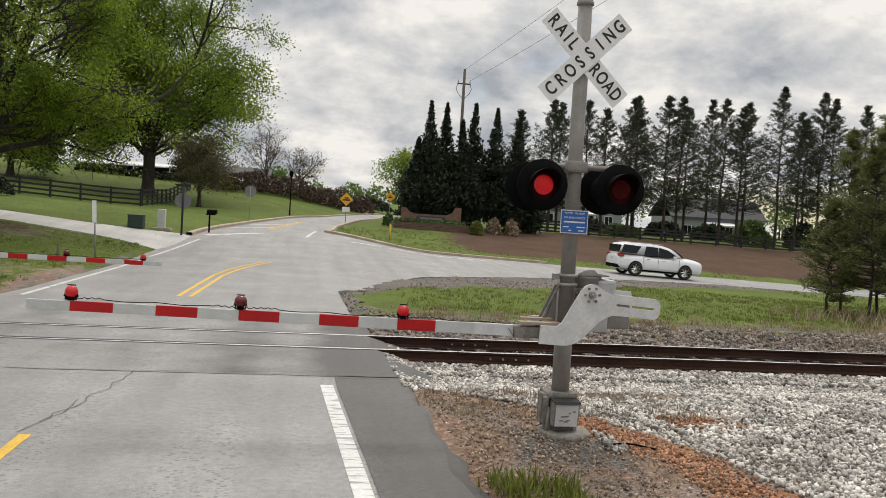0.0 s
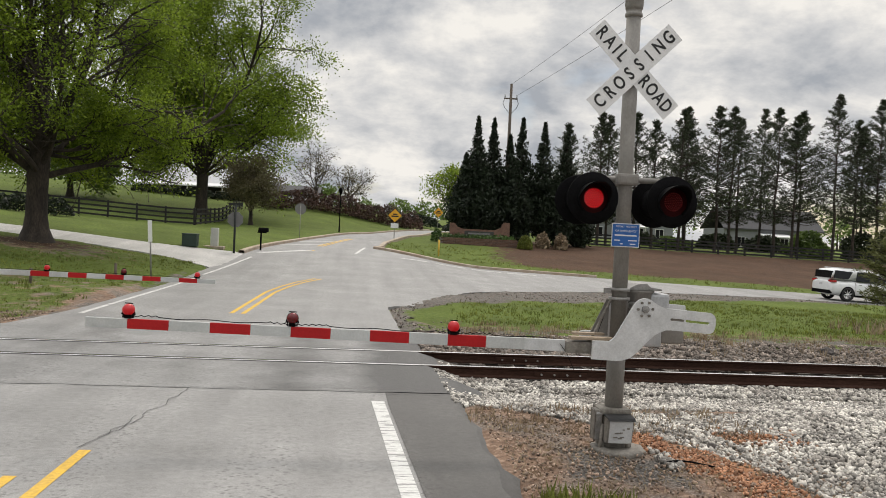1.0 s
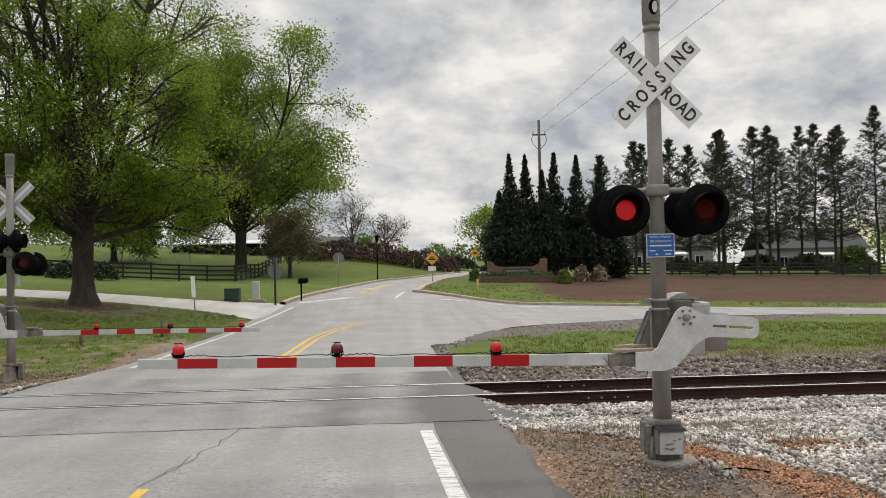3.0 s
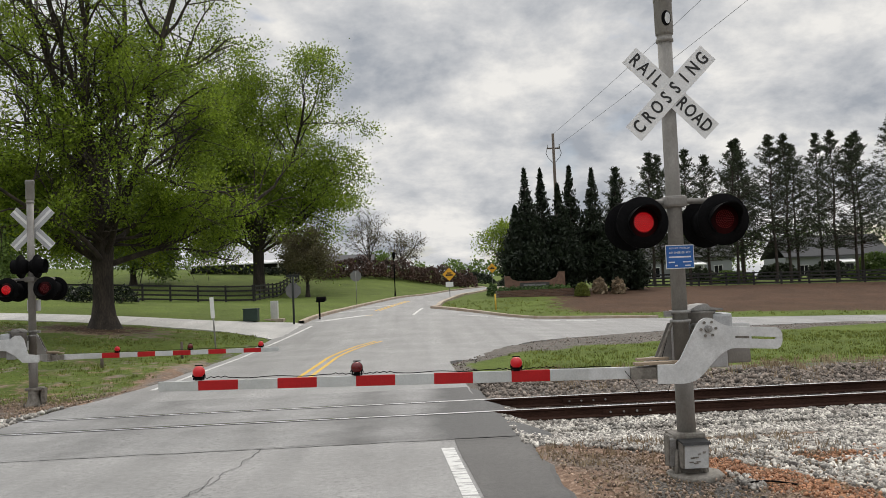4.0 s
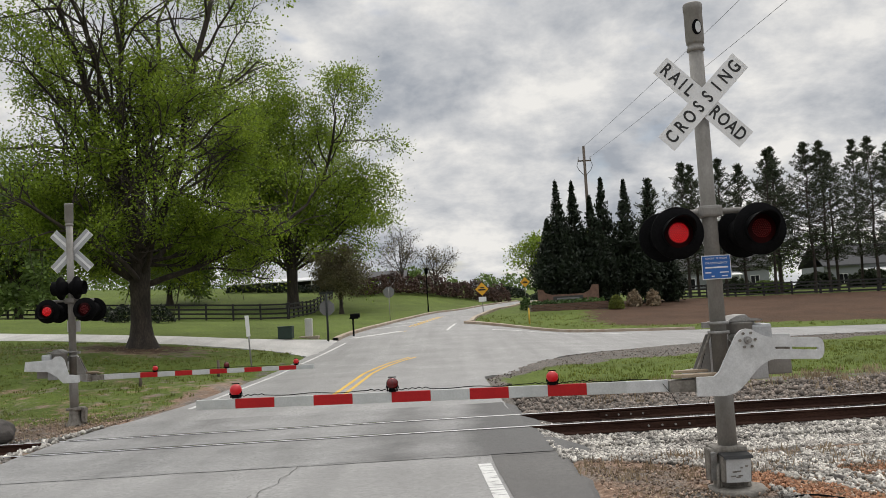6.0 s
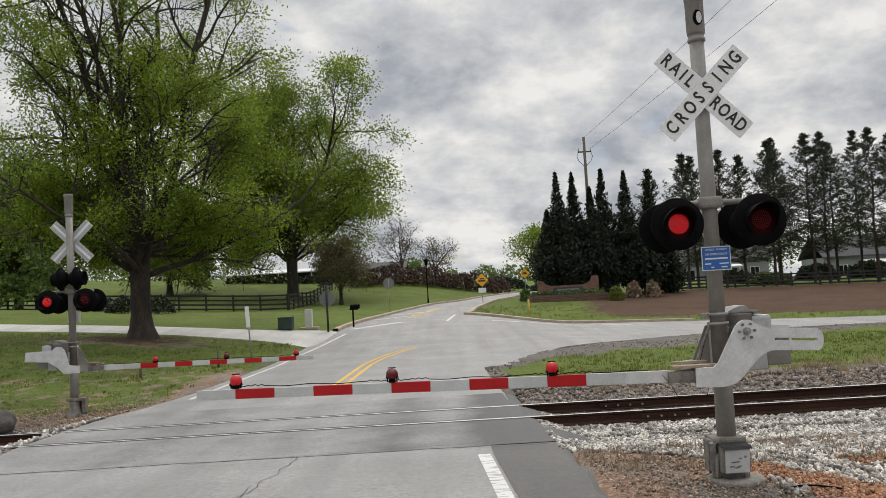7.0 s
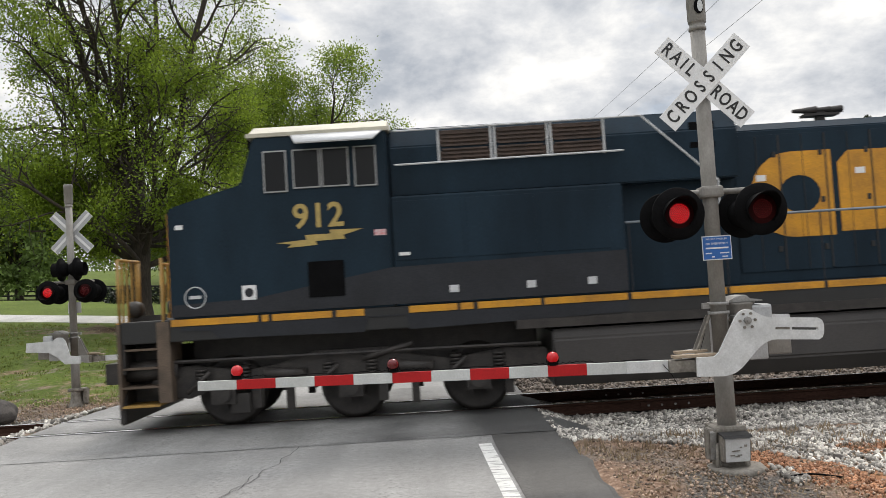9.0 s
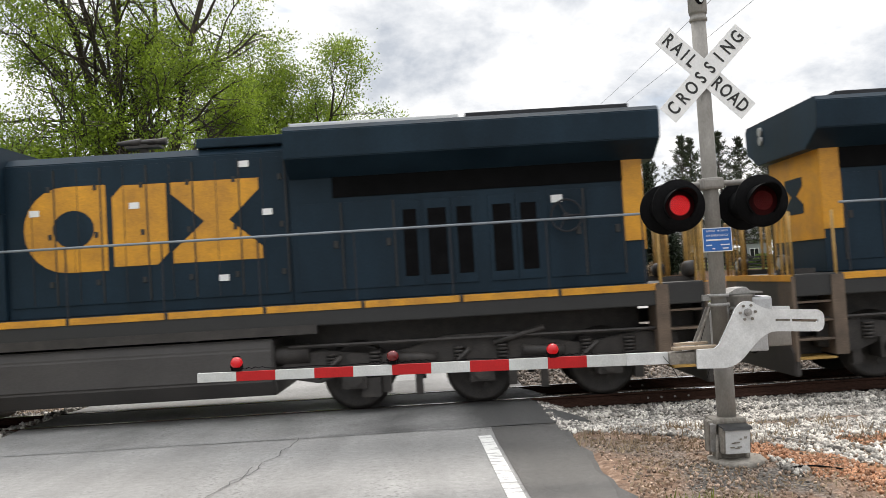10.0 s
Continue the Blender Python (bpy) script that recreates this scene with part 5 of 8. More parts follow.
        part("plate_mark", plate([(2.09 + 0.07 * math.cos(k * 0.52), 2.11 + 0.07 * math.sin(k * 0.52)) for k in range(12)], *sorted((s * 1.511, s * 1.514))), M_LOCO_GREY, cab)
        bm = bmesh.new()
        for k in range(24):
            a, b = 2 * math.pi * k / 24, 2 * math.pi * (k + 1) / 24
            tube(bm, (1.25 + 0.16 * math.cos(a), s * 1.508, 2.08 + 0.16 * math.sin(a)), (1.25 + 0.16 * math.cos(b), s * 1.508, 2.08 + 0.16 * math.sin(b)), 0.009, n=4)
        box(bm, 1.16, 1.34, *sorted((s * 1.505, s * 1.512)), 2.06, 2.11)
        part("round_emblem", bm, M_SHADE, cab, "thin pale ring emblem")
        part("flag_decal", flank(4.08, 4.26, 1.505, 2.86, 2.95, 0.004, 0.001)(s), M_FLAG, cab, "tiny red and white flag decal")
        part("white_label", flank(4.45, 4.62, 1.51, 2.53, 2.58, 0.004, 0.001)(s), M_WHITE, loco, "small white label")
        part("white_label", flank(0.98, 1.10, 1.505, 3.12, 3.19, 0.004, 0.001)(s), M_WHITE, cab, "small white label")
        part("battery_door", flank(3.02, 3.58, 1.507, 1.98, 2.52, 0.012)(s), M_BLACK, cab, "dark grille door")
        for x in (5.2, 6.4, 7.35):
            part("white_label", flank(x, x + 0.14, 1.51, 1.93, 2.04, 0.004, 0.001)(s), M_SHADE, loco, "small pale label")
    # equipment hood behind the cab
    part("equipment_case", rbox(4.36, 7.98, -1.49, 1.49, 1.77, 3.44, 0.03), M_LOCO_BLUE, loco, "dark blue flush equipment case")
    for s in (-1, 1):
        for x in (4.9, 6.05, 7.2):
            part("case_door", flank(x - 0.52, x + 0.55, 1.49, 2.46, 3.36, 0.008)(s), M_LOCO_BLUE, loco)
    part("brake_hood", plate([(-1.36, 3.44), (-1.40, 4.2), (-1.2, 4.52), (1.2, 4.52), (1.40, 4.2), (1.36, 3.44)], 4.37, 9.88, 0.02, Matrix(((0, 1, 0, 0), (1, 0, 0, 0), (0, 0, 1, 0), (0, 0, 0, 1)))), M_LOCO_BLUE, loco, "dark blue hood with louvred grilles")
    part("blower_case", rbox(7.98, 9.88, -1.05, 1.05, 1.77, 3.46, 0.02), M_LOCO_BLUE, loco)
    for s in (-1, 1):
        for k in range(3):
            x = 5.17 + 0.89 * k
            lv = part("louvre_frame", flank(x, x + 0.80, 1.375, 3.95, 4.42, 0.02)(s), M_LOUVRE, loco, "rusty louvred grille")
            for j in range(7):
                part("slat", rbox(x + 0.04, x + 0.76, *sorted((s * 1.395, s * 1.425)), 3.98 + 0.062 * j, 4.01 + 0.062 * j, 0.004), M_LOUVRE, lv)
            for e in (-0.03, 0.80):
                part("grille_post", flank(x + e, x + e + 0.03, 1.39, 3.92, 4.46, 0.04)(s), M_SHADE, lv, "pale upright post")
        bm = bmesh.new()
        for pts in (((4.45, 4.44), (8.35, 4.46), (9.5, 3.4), (9.5, 2.95)), ((4.45, 3.92), (8.05, 3.94))):
            for (a, b), (c, d) in zip(pts, pts[1:]):
                tube(bm, (a, s * 1.46, b), (c, s * 1.46, d), 0.016, n=6)
        part("roof_handrail", bm, M_SHADE, loco, "thin pale handrail")
        part("vent_window", flank(9.12, 9.52, 1.37, 3.92, 4.32, 0.02)(s), M_BLACK, loco, "dark square vent")
    # engine hood with its doors
    part("engine_hood", plate([(-0.95, 1.77), (-0.95, 4.2), (-0.8, 4.33), (0.8, 4.33), (0.95, 4.2), (0.95, 1.77)], 9.88, 14.5, 0.015, Matrix(((0, 1, 0, 0), (1, 0, 0, 0), (0, 0, 1, 0), (0, 0, 0, 1)))), M_LOCO_BLUE, loco, "dark blue engine hood")
    part("exhaust_cowl", rbox(13.0, 14.55, -0.92, 0.92, 4.33, 4.48, 0.02), M_LOCO_BLUE, loco)
    for s in (-1, 1):
        for k in range(6):
            x = 9.95 + 0.75 * k
            door = part("engine_door", flank(x, x + 0.725, 0.95, 1.95, 4.12, 0.018)(s), M_LOCO_BLUE, loco)
            for z in (2.25, 3.0, 3.75):
                part("latch", flank(x + 0.62, x + 0.68, 0.968, z, z + 0.09, 0.02)(s), M_UNDER_DARK, door, "dark door latch")
            # narrow gaps stay dark between the doors, over the emblem too
            part("door_gap", flank(x + 0.722, x + 0.746, 0.955, 1.97, 4.10, 0.024, 0.001)(s), M_UNDER_DARK, door)
            part("door_gap", flank(x + 0.355, x + 0.365, 0.955, 1.97, 4.10, 0.022, 0.001)(s), M_UNDER_DARK, door)
        # the large yellow emblem is three plain blocky shapes
        y0, y1 = sorted((s * 0.968, s * 0.975))
        cx = 12.08
        for shape in emblem_shapes():
            pts = [(cx + (u if s < 0 else -u), z) for u, z in shape]
            part("yellow_emblem", plate(pts, y0, y1), M_LOCO_YELLOW, loco, "large blocky yellow emblem shape")
        for x, z in ((10.28, 3.38), (11.9, 3.42), (13.7, 3.98), (14.05, 3.2), (13.3, 2.2)):
            part("white_label", flank(x, x + 0.16, 0.978, z, z + 0.1, 0.004, 0.001)(s), M_WHITE, loco, "small white label")
    bm = bmesh.new()
    box(bm, 11.78, 11.92, -0.06, 0.06, 4.33, 4.60)
    box(bm, 11.55, 12.15, -0.12, 0.12, 4.53, 4.57)
    for x, r in ((11.6, 0.07), (11.85, 0.055), (12.05, 0.065)):
        tube(bm, (x, 0, 4.55), (x, 0, 4.64), 0.03, n=8)
        tube(bm, (x - 0.22, 0, 4.64), (x + 0.2, 0, 4.64), 0.03, r, n=10)
    part("horn", bm, M_UNDER, loco, "dark air horn cluster on the hood")
    # radiator end
    part("radiator_body", rbox(14.5, 20.2, -1.0, 1.0, 1.77, 4.0, 0.015), M_LOCO_BLUE, loco, "dark blue radiator cab")
    wing = plate([(-1.5, 3.98), (-1.53, 4.40), (-1.45, 4.48), (1.45, 4.48), (1.53, 4.40), (1.5, 3.98), (1.02, 3.72), (-1.02, 3.72)], 14.52, 20.42, 0.012, Matrix(((0, 1, 0, 0), (1, 0, 0, 0), (0, 0, 1, 0), (0, 0, 0, 1))))
    part("radiator_wing", wing, M_LOCO_BLUE, loco, "dark blue overhanging radiator")
    part("roof_panel", rbox(14.6, 17.3, -1.3, 1.3, 4.48, 4.56, 0.02), M_SHADE, loco, "pale bare roof panel")
    part("roof_panel", rbox(17.4, 20.0, -1.3, 1.3, 4.48, 4.57, 0.02), M_LOCO_GREY, loco)
    for s in (-1, 1):
        part("radiator_screen", flank(15.2, 19.9, 1.0, 3.40, 3.74, 0.02)(s), M_BLACK, loco, "black screen under the radiator")
        for x, w in ((16.25, 0.34), (16.65, 0.42), (17.12, 0.36), (17.7, 0.42), (18.15, 0.38)):
            d = part("vent_door", flank(x, x + w, 1.0, 1.95, 3.30, 0.02)(s), M_LOCO_BLUE, loco, "dark blue door with a black grille")
            part("grille", flank(x + 0.06, x + w - 0.06, 1.02, 2.1, 3.15, 0.006)(s), M_BLACK, d)
        for x0, x1 in ((14.6, 15.3), (15.36, 16.15), (18.66, 19.22), (19.28, 19.85)):
            door = part("radiator_door", flank(x0, x1, 1.0, 1.95, 3.32, 0.016)(s), M_LOCO_BLUE, loco)
            part("latch", flank(x1 - 0.12, x1 - 0.05, 1.016, 2.6, 2.72, 0.02)(s), M_UNDER_DARK, door)
            part("door_gap", flank(x1 + 0.004, x1 + 0.03, 1.0, 1.95, 3.32, 0.017, 0.001)(s), M_UNDER_DARK, door)
        bm = bmesh.new()
        w = pose(18.94, s * 1.10, 2.90, 90)
        for k in range(20):
            a, b = 2 * math.pi * k / 20, 2 * math.pi * (k + 1) / 20
            tube(bm, w @ Vector((0.25 * math.cos(a), 0.25 * math.sin(a), 0)), w @ Vector((0.25 * math.cos(b), 0.25 * math.sin(b), 0)), 0.016, n=5)
        for k in range(3):
            tube(bm, w @ Vector((0, 0, 0)), w @ Vector((0.25 * math.cos(k * 2.09), 0.25 * math.sin(k * 2.09), 0)), 0.014, n=5)
        tube(bm, (18.94, s * 1.0, 2.9), (18.94, s * 1.12, 2.9), 0.05, n=10)
        part("brake_wheel", bm, M_LOCO_GREY, loco, "grey hand brake wheel")
        part("white_label", flank(18.72, 18.9, 1.018, 3.12, 3.24, 0.004, 0.001)(s), M_WHITE, loco, "small white label")
        part("corner_panel", flank(19.88, 20.21, 1.0, 2.45, 3.95, 0.02)(s), M_LOCO_YELLOW, loco, "yellow corner panel")
    part("end_wall", rbox(20.195, 20.22, -1.0, 1.0, 2.3, 4.1, 0.005), M_LOCO_YELLOW, loco, "yellow rear end wall")
    part("end_emblem", plate([(-0.35, 2.75), (-0.35, 2.9), (-0.1, 3.05), (-0.35, 3.2), (-0.35, 3.35), (0.35, 3.35), (0.35, 3.2), (0.1, 3.05), (0.35, 2.9), (0.35, 2.75)], 20.22, 20.226, 0, Matrix(((0, 1, 0, 0), (1, 0, 0, 0), (0, 0, 1, 0), (0, 0, 0, 1)))), M_LOCO_BLUE, loco, "dark blocky emblem shape")
    bm = bmesh.new()
    for z in (4.14, 4.30):
        tube(bm, (20.42, -0.75, z), (20.46, -0.75, z), 0.08, n=14)
    part("tail_light", bm, M_ALU, loco)
    # tank, bogies, steps, rails, couplers
    tank = plate([(-1.42, 1.26), (-1.46, 1.1), (-1.46, 0.62), (-1.25, 0.36), (1.25, 0.36), (1.46, 0.62), (1.46, 1.1), (1.42, 1.26)], 6.75, 14.2, 0.03, Matrix(((0, 1, 0, 0), (1, 0, 0, 0), (0, 0, 1, 0), (0, 0, 0, 1))))
    part("fuel_tank", tank, M_TANK, loco, "dusty dark grey fuel tank")
    bogie(loco, 3.57, wheels)
    bogie(loco, 17.43, wheels)
    steps_at(loco, 0.0, 1)
    steps_at(loco, 21.0, -1)
    for x, d in ((0.0, 1), (21.0, -1)):
        part("end_plate", rbox(*sorted((x, x + 0.10 * d)), -1.45, 1.45, 0.95, 1.75, 0.02), M_UNDER, loco, "grimy dark end plate")
        part("end_edge", rbox(*sorted((x - 0.012 * d, x + 0.05 * d)), -1.46, 1.46, 1.66, 1.765, 0.006), M_LOCO_YELLOW, loco, "yellow platform edge")
        for y in (-0.95, 0.95):
            bm = bmesh.new()
            lathe(bm, [(0.001, -0.20), (0.09, -0.19), (0.13, -0.12), (0.135, 0.0), (0.115, 0.01), (0.10, -0.03)], 18, pose(x + 0.04 * d, y, 1.95, 0, -90 * d, 0))
            box(bm, x + 0.05 * d - 0.04, x + 0.05 * d + 0.04, y - 0.05, y + 0.05, 1.75, 1.84)
            lamp = part("ditch_light", bm, M_UNDER, loco, "round dark ditch light")
            bm = bmesh.new()
            lathe(bm, [(0.11, -0.01), (0.06, 0.01), (0.001, 0.016)], 16, pose(x + 0.04 * d, y, 1.95, 0, -90 * d, 0))
            part("lens", bm, M_CHROME_GLASS, lamp, "clear lamp glass")
        out = [(-1.45, 0.18), (-1.45, 0.55), (-1.0, 0.95), (1.0, 0.95), (1.45, 0.55), (1.45, 0.18)]
        part("plough", plate(out, *sorted((x - 0.02 * d, x + 0.08 * d)), 0.02, Matrix(((0, 1, 0, 0), (1, 0, 0, 0), (0, 0, 1, 0), (0, 0, 0, 1)))), M_UNDER, loco, "black snow plough plate")
        bm = bmesh.new()
        box(bm, *sorted((x, x - 0.55 * d)), -0.13, 0.13, 0.74, 1.02)
        box(bm, *sorted((x - 0.42 * d, x - 0.72 * d)), -0.20, 0.20, 0.70, 1.05)
        part("coupler", bm, M_UNDER, loco, "heavy knuckle coupler")
        for y in (-0.75, -0.55, 0.55, 0.75):
            bm = bmesh.new()
            pts = [(x - 0.02 * d, y, 1.1), (x - 0.2 * d, y, 0.85), (x - 0.22 * d, y * 0.9, 0.6), (x - 0.3 * d, y * 0.7, 0.5)]
            for a, b in zip(pts, pts[1:]):
                tube(bm, a, b, 0.028, n=7)
            part("air_hose", bm, M_BLACK, loco, "black air hose")
        for s in (-1, 1):
            bm = bmesh.new()
            for px, py in ((0.04, 1.45), (0.72, 1.45), (0.04, 0.55)):
                tube(bm, (x + px * d, s * py, 1.75), (x + px * d, s * py, 2.72), 0.026, n=8)
            tube(bm, (x + 0.04 * d, s * 1.45, 2.72), (x + 0.04 * d, s * 0.55, 2.72), 0.024, n=8)
            tube(bm, (x + 0.72 * d, s * 1.45, 2.72), (x + 0.72 * d, s * 1.47, 0.95), 0.022, n=8)
            part("end_handrail", bm, M_TAN, loco, "tan-yellow end handrail")
            for k in range(4):
                bm = bmesh.new()
                tube(bm, (x + 0.04 * d, s * (0.68 + 0.2 * k), 1.75), (x + 0.04 * d, s * (0.68 + 0.2 * k), 2.70), 0.02, n=6)
                part("end_bar", bm, M_TAN, loco, "tan upright rail bar")
    for s in (-1, 1):
        bm = bmesh.new()
        tube(bm, (8.0, s * 1.46, 2.83), (20.15, s * 1.46, 2.83), 0.020, n=8)
        for k in range(9):
            post = bmesh.new()
            tube(post, (8.05 + 1.5 * k, s * 1.46, 1.76), (8.05 + 1.5 * k, s * 1.46, 2.83), 0.013, n=6)
            part("rail_post", post, M_LOCO_GREY, loco, "thin dark rail post")
        part("walkway_handrail", bm, M_PALE_RAIL, loco, "thin pale grey walkway handrail")
    return loco


def emblem_shapes():
    """Three block shapes, side by side, as (offset from the middle, height)."""
    top = [(-1.22 + 0.68 * math.cos(math.radians(a)), 3.15 + 0.68 * math.sin(math.radians(a))) for a in range(90, 271, 15)]
    hole = [(-1.10 + 0.34 * math.cos(math.radians(a)), 3.15 + 0.30 * math.sin(math.radians(a))) for a in range(270, -91, -20)]
    block = top + [(-1.10, 2.47), (-1.10, 2.85)] + hole[1:] + [(-1.09, 2.85), (-1.09, 2.47), (-0.56, 2.47), (-0.56, 3.83)]
    wave = [(-0.46, 2.52), (-0.46, 3.62), (-0.28, 3.80), (0.42, 3.80), (0.42, 2.70), (0.24, 2.52)]
    bow = [(0.50, 2.52), (0.50, 2.72), (1.02, 3.16), (0.50, 3.62), (0.50, 3.80), (1.92, 3.80), (1.92, 3.62), (1.42, 3.16), (1.94, 2.72), (1.94, 2.52)]
    return block, wave, bow


M_LOCO_YELLOW_PALE = material("faded_yellow_figures", (0.44, 0.32, 0.10), 0.55, vary=0.15, scale=5.0)
M_FLAG = material("flag_decal", (0.55, 0.18, 0.18), 0.6, vary=0.3, scale=30.0, color2=(0.6, 0.6, 0.62))
WHEELSETS = []
TRAIN_SPEED, TRAIN_FRONT = 11.8, -5.1
locomotive = make_locomotive(pose(-5, 14.455, 0.012), "dark blue diesel locomotive with yellow stripe and cream cab roof", WHEELSETS)
# the upper works stand a little taller than drawn
for mesh in {o.data for o in locomotive.children_recursive if o.type == "MESH" and not o.name.startswith("wheelset")}:
    for v in mesh.vertices:
        if v.co.z > 1.8:
            v.co.z = 1.8 + (v.co.z - 1.8) * 1.026
second = copy_thing(locomotive, pose(38.3, 14.455, 0.012, 0, 0, 180))
tagged(second, "dark blue diesel locomotive coupled behind, its yellow rear end leading")

# ---- the white car ----
M_CAR = material("white_car_paint", (0.74, 0.75, 0.76), 0.3, vary=0.03, scale=2.0, bump=0.0, coat=0.6)
M_CAR_GLASS = material("tinted_car_glass", (0.010, 0.012, 0.014), 0.12, vary=0.05, bump=0.0, spec=0.3)
M_RUBBER = material("tyre_rubber", (0.018, 0.018, 0.018), 0.8, vary=0.2)
M_CHROME = material("chrome", (0.6, 0.6, 0.6), 0.2, 1.0, vary=0.05)
M_TAIL = material("red_tail_lamp", (0.42, 0.02, 0.02), 0.25, vary=0.1)
CAR_WHEELS = []


def rounded(ob):
    """Rounds a coarse shell."""
    mod = ob.modifiers.new("rounding", "SUBSURF")
    mod.levels = mod.render_levels = 1
    return ob


def make_car(m):
    """A three-row estate car, facing +x, its middle over the origin."""
    car = thing("car", m, "white three-row family car driving away on the side road", "car")

    def ring(x, half, z0, z1, crown, shoulder):
        pts = []
        for y, z in ((-0.55, z0), (-0.92, z0 + 0.04), (-1.0, z0 + 0.25), (-0.985, shoulder), (-0.90, z1 - 0.05), (-0.5, z1), (0.5, z1), (0.90, z1 - 0.05), (0.985, shoulder), (1.0, z0 + 0.25), (0.92, z0 + 0.04), (0.55, z0)):
            pts.append((x, y * half, z + (crown if abs(y) <= 0.5 and z == z1 else 0)))
        return pts
    secs = [ring(-2.60, 0.90, 0.44, 1.02, 0.0, 0.82), ring(-2.54, 0.97, 0.34, 1.10, 0.01, 0.88), ring(-2.2, 1.0, 0.26, 1.12, 0.01, 0.90), ring(-1.0, 1.0, 0.22, 1.12, 0.01, 0.90), ring(0.5, 1.0, 0.22, 1.10, 0.02, 0.88), ring(1.25, 0.99, 0.23, 1.14, 0.03, 0.90), ring(1.9, 0.98, 0.25, 1.12, 0.04, 0.90), ring(2.36, 0.96, 0.28, 1.06, 0.03, 0.86), ring(2.56, 0.92, 0.30, 1.00, 0.01, 0.82), ring(2.62, 0.88, 0.34, 0.95, 0.0, 0.78)]
    rounded(part("body", loft(secs), M_CAR, car, "glossy white lower body"))

    def top_ring(x, half, z0, z1):
        return [(x, -half, z0), (x, -half * 0.86, z1 - 0.05), (x, -half * 0.75, z1), (x, half * 0.75, z1), (x, half * 0.86, z1 - 0.05), (x, half, z0)]
    rounded(part("cabin", loft([top_ring(-2.52, 0.88, 1.04, 1.12), top_ring(-2.44, 0.91, 1.04, 1.66), top_ring(-2.25, 0.92, 1.04, 1.76), top_ring(-0.8, 0.93, 1.03, 1.79), top_ring(0.3, 0.92, 1.03, 1.75), top_ring(0.85, 0.90, 1.02, 1.56), top_ring(1.6, 0.84, 1.0, 1.12)]), M_CAR, car, "white roof and pillars"))
    for s in (-1, 1):
        for pts in (((-2.42, 1.22), (-1.52, 1.19), (-1.22, 1.60), (-2.26, 1.64)), ((-1.02, 1.15), (-0.20, 1.13), (-0.20, 1.61), (-0.92, 1.63)), ((-0.13, 1.13), (1.10, 1.14), (0.40, 1.52), (-0.13, 1.61))):
            bm = bmesh.new()
            v0 = [bm.verts.new((x, s * (0.918 - 0.20 * (z - 1.08)) + s * 0.024, z)) for x, z in pts]
            v1 = [bm.verts.new((x, s * (0.918 - 0.20 * (z - 1.08)) - s * 0.03, z)) for x, z in pts]
            bm.faces.new(v0)
            bm.faces.new(v1[::-1])
            for i in range(4):
                bm.faces.new((v0[i], v1[i], v1[(i + 1) % 4], v0[(i + 1) % 4]))
            part("side_window", bm, M_CAR_GLASS, car, "dark tinted side window")
        part("mirror", rbox(0.72, 0.90, *sorted((s * 0.93, s * 1.12)), 1.08, 1.22, 0.03), M_CAR, car)
        part("roof_rail", rbox(-2.0, 0.1, *sorted((s * 0.70, s * 0.73)), 1.76, 1.80, 0.01), M_CHROME, car)
        part("door_handle", rbox(-0.9, -0.7, *sorted((s * 0.985, s * 1.01)), 0.92, 0.95, 0.008), M_CHROME, car)
        part("door_handle", rbox(0.05, 0.25, *sorted((s * 0.985, s * 1.01)), 0.90, 0.93, 0.008), M_CHROME, car)
        part("tail_lamp", rbox(-2.56, -2.25, *sorted((s * 0.62, s * 0.985)), 0.98, 1.10, 0.03), M_TAIL, car, "red tail lamp")
        part("headlamp", rbox(2.25, 2.50, *sorted((s * 0.62, s * 0.90)), 0.74, 0.84, 0.03), M_CHROME, car, "clear headlamp")
        part("sill_trim", rbox(-1.1, 1.1, *sorted((s * 0.95, s * 1.01)), 0.27, 0.36, 0.02), M_BLACK, car, "black lower sill trim")
        for x in (-1.52, 1.52):
            bm = bmesh.new()
            pts = [(x + 0.43 * math.cos(math.radians(a)), 0.38 + 0.43 * math.sin(math.radians(a))) for a in range(-8, 189, 14)]
            part("wheel_arch", plate(pts, *sorted((s * 0.80, s * 1.004))), M_BLACK, car, "dark wheel arch")
            bm = bmesh.new()
            w = pose(0, 0, 0, 90 * s)
            lathe(bm, [(0.26, -0.11), (0.34, -0.12), (0.385, -0.09), (0.385, 0.09), (0.34, 0.12), (0.26, 0.11)], 28, w)
            wheel = part("wheel", bm, M_RUBBER, car, "black tyre on a bright alloy rim")
            bm = bmesh.new()
            lathe(bm, [(0.26, -0.10), (0.24, -0.075), (0.25, 0.0)], 24, w)
            for k in range(8):
                tube(bm, w @ Vector((0, 0, -0.10)), w @ Vector((0.25 * math.cos(k * 0.785), 0.25 * math.sin(k * 0.785), -0.085)), 0.03, n=5)
            part("rim", bm, M_CHROME, wheel)
            wheel.location = (x, s * 0.90, 0.385)
            CAR_WHEELS.append(wheel)
    part("rear_window", rbox(-2.52, -2.38, -0.76, 0.76, 1.20, 1.60, 0.02), M_CAR_GLASS, car, "dark rear window")
    part("windshield", plate([(1.50, 1.18), (0.86, 1.56), (0.84, 1.53), (1.46, 1.15)], -0.74, 0.74), M_CAR_GLASS, car, "dark windshield")
    part("rear_bumper", rbox(-2.60, -2.40, -0.88, 0.88, 0.36, 0.56, 0.04), M_BLACK, car, "dark lower rear bumper")
    for s in (-1, 1):
        for x in (-1.07, -0.165, 1.12):
            part("door_gap", rbox(x, x + 0.006, *sorted((s * 0.93, s * 0.992)), 0.46, 1.04, 0.001), M_CAST, car)
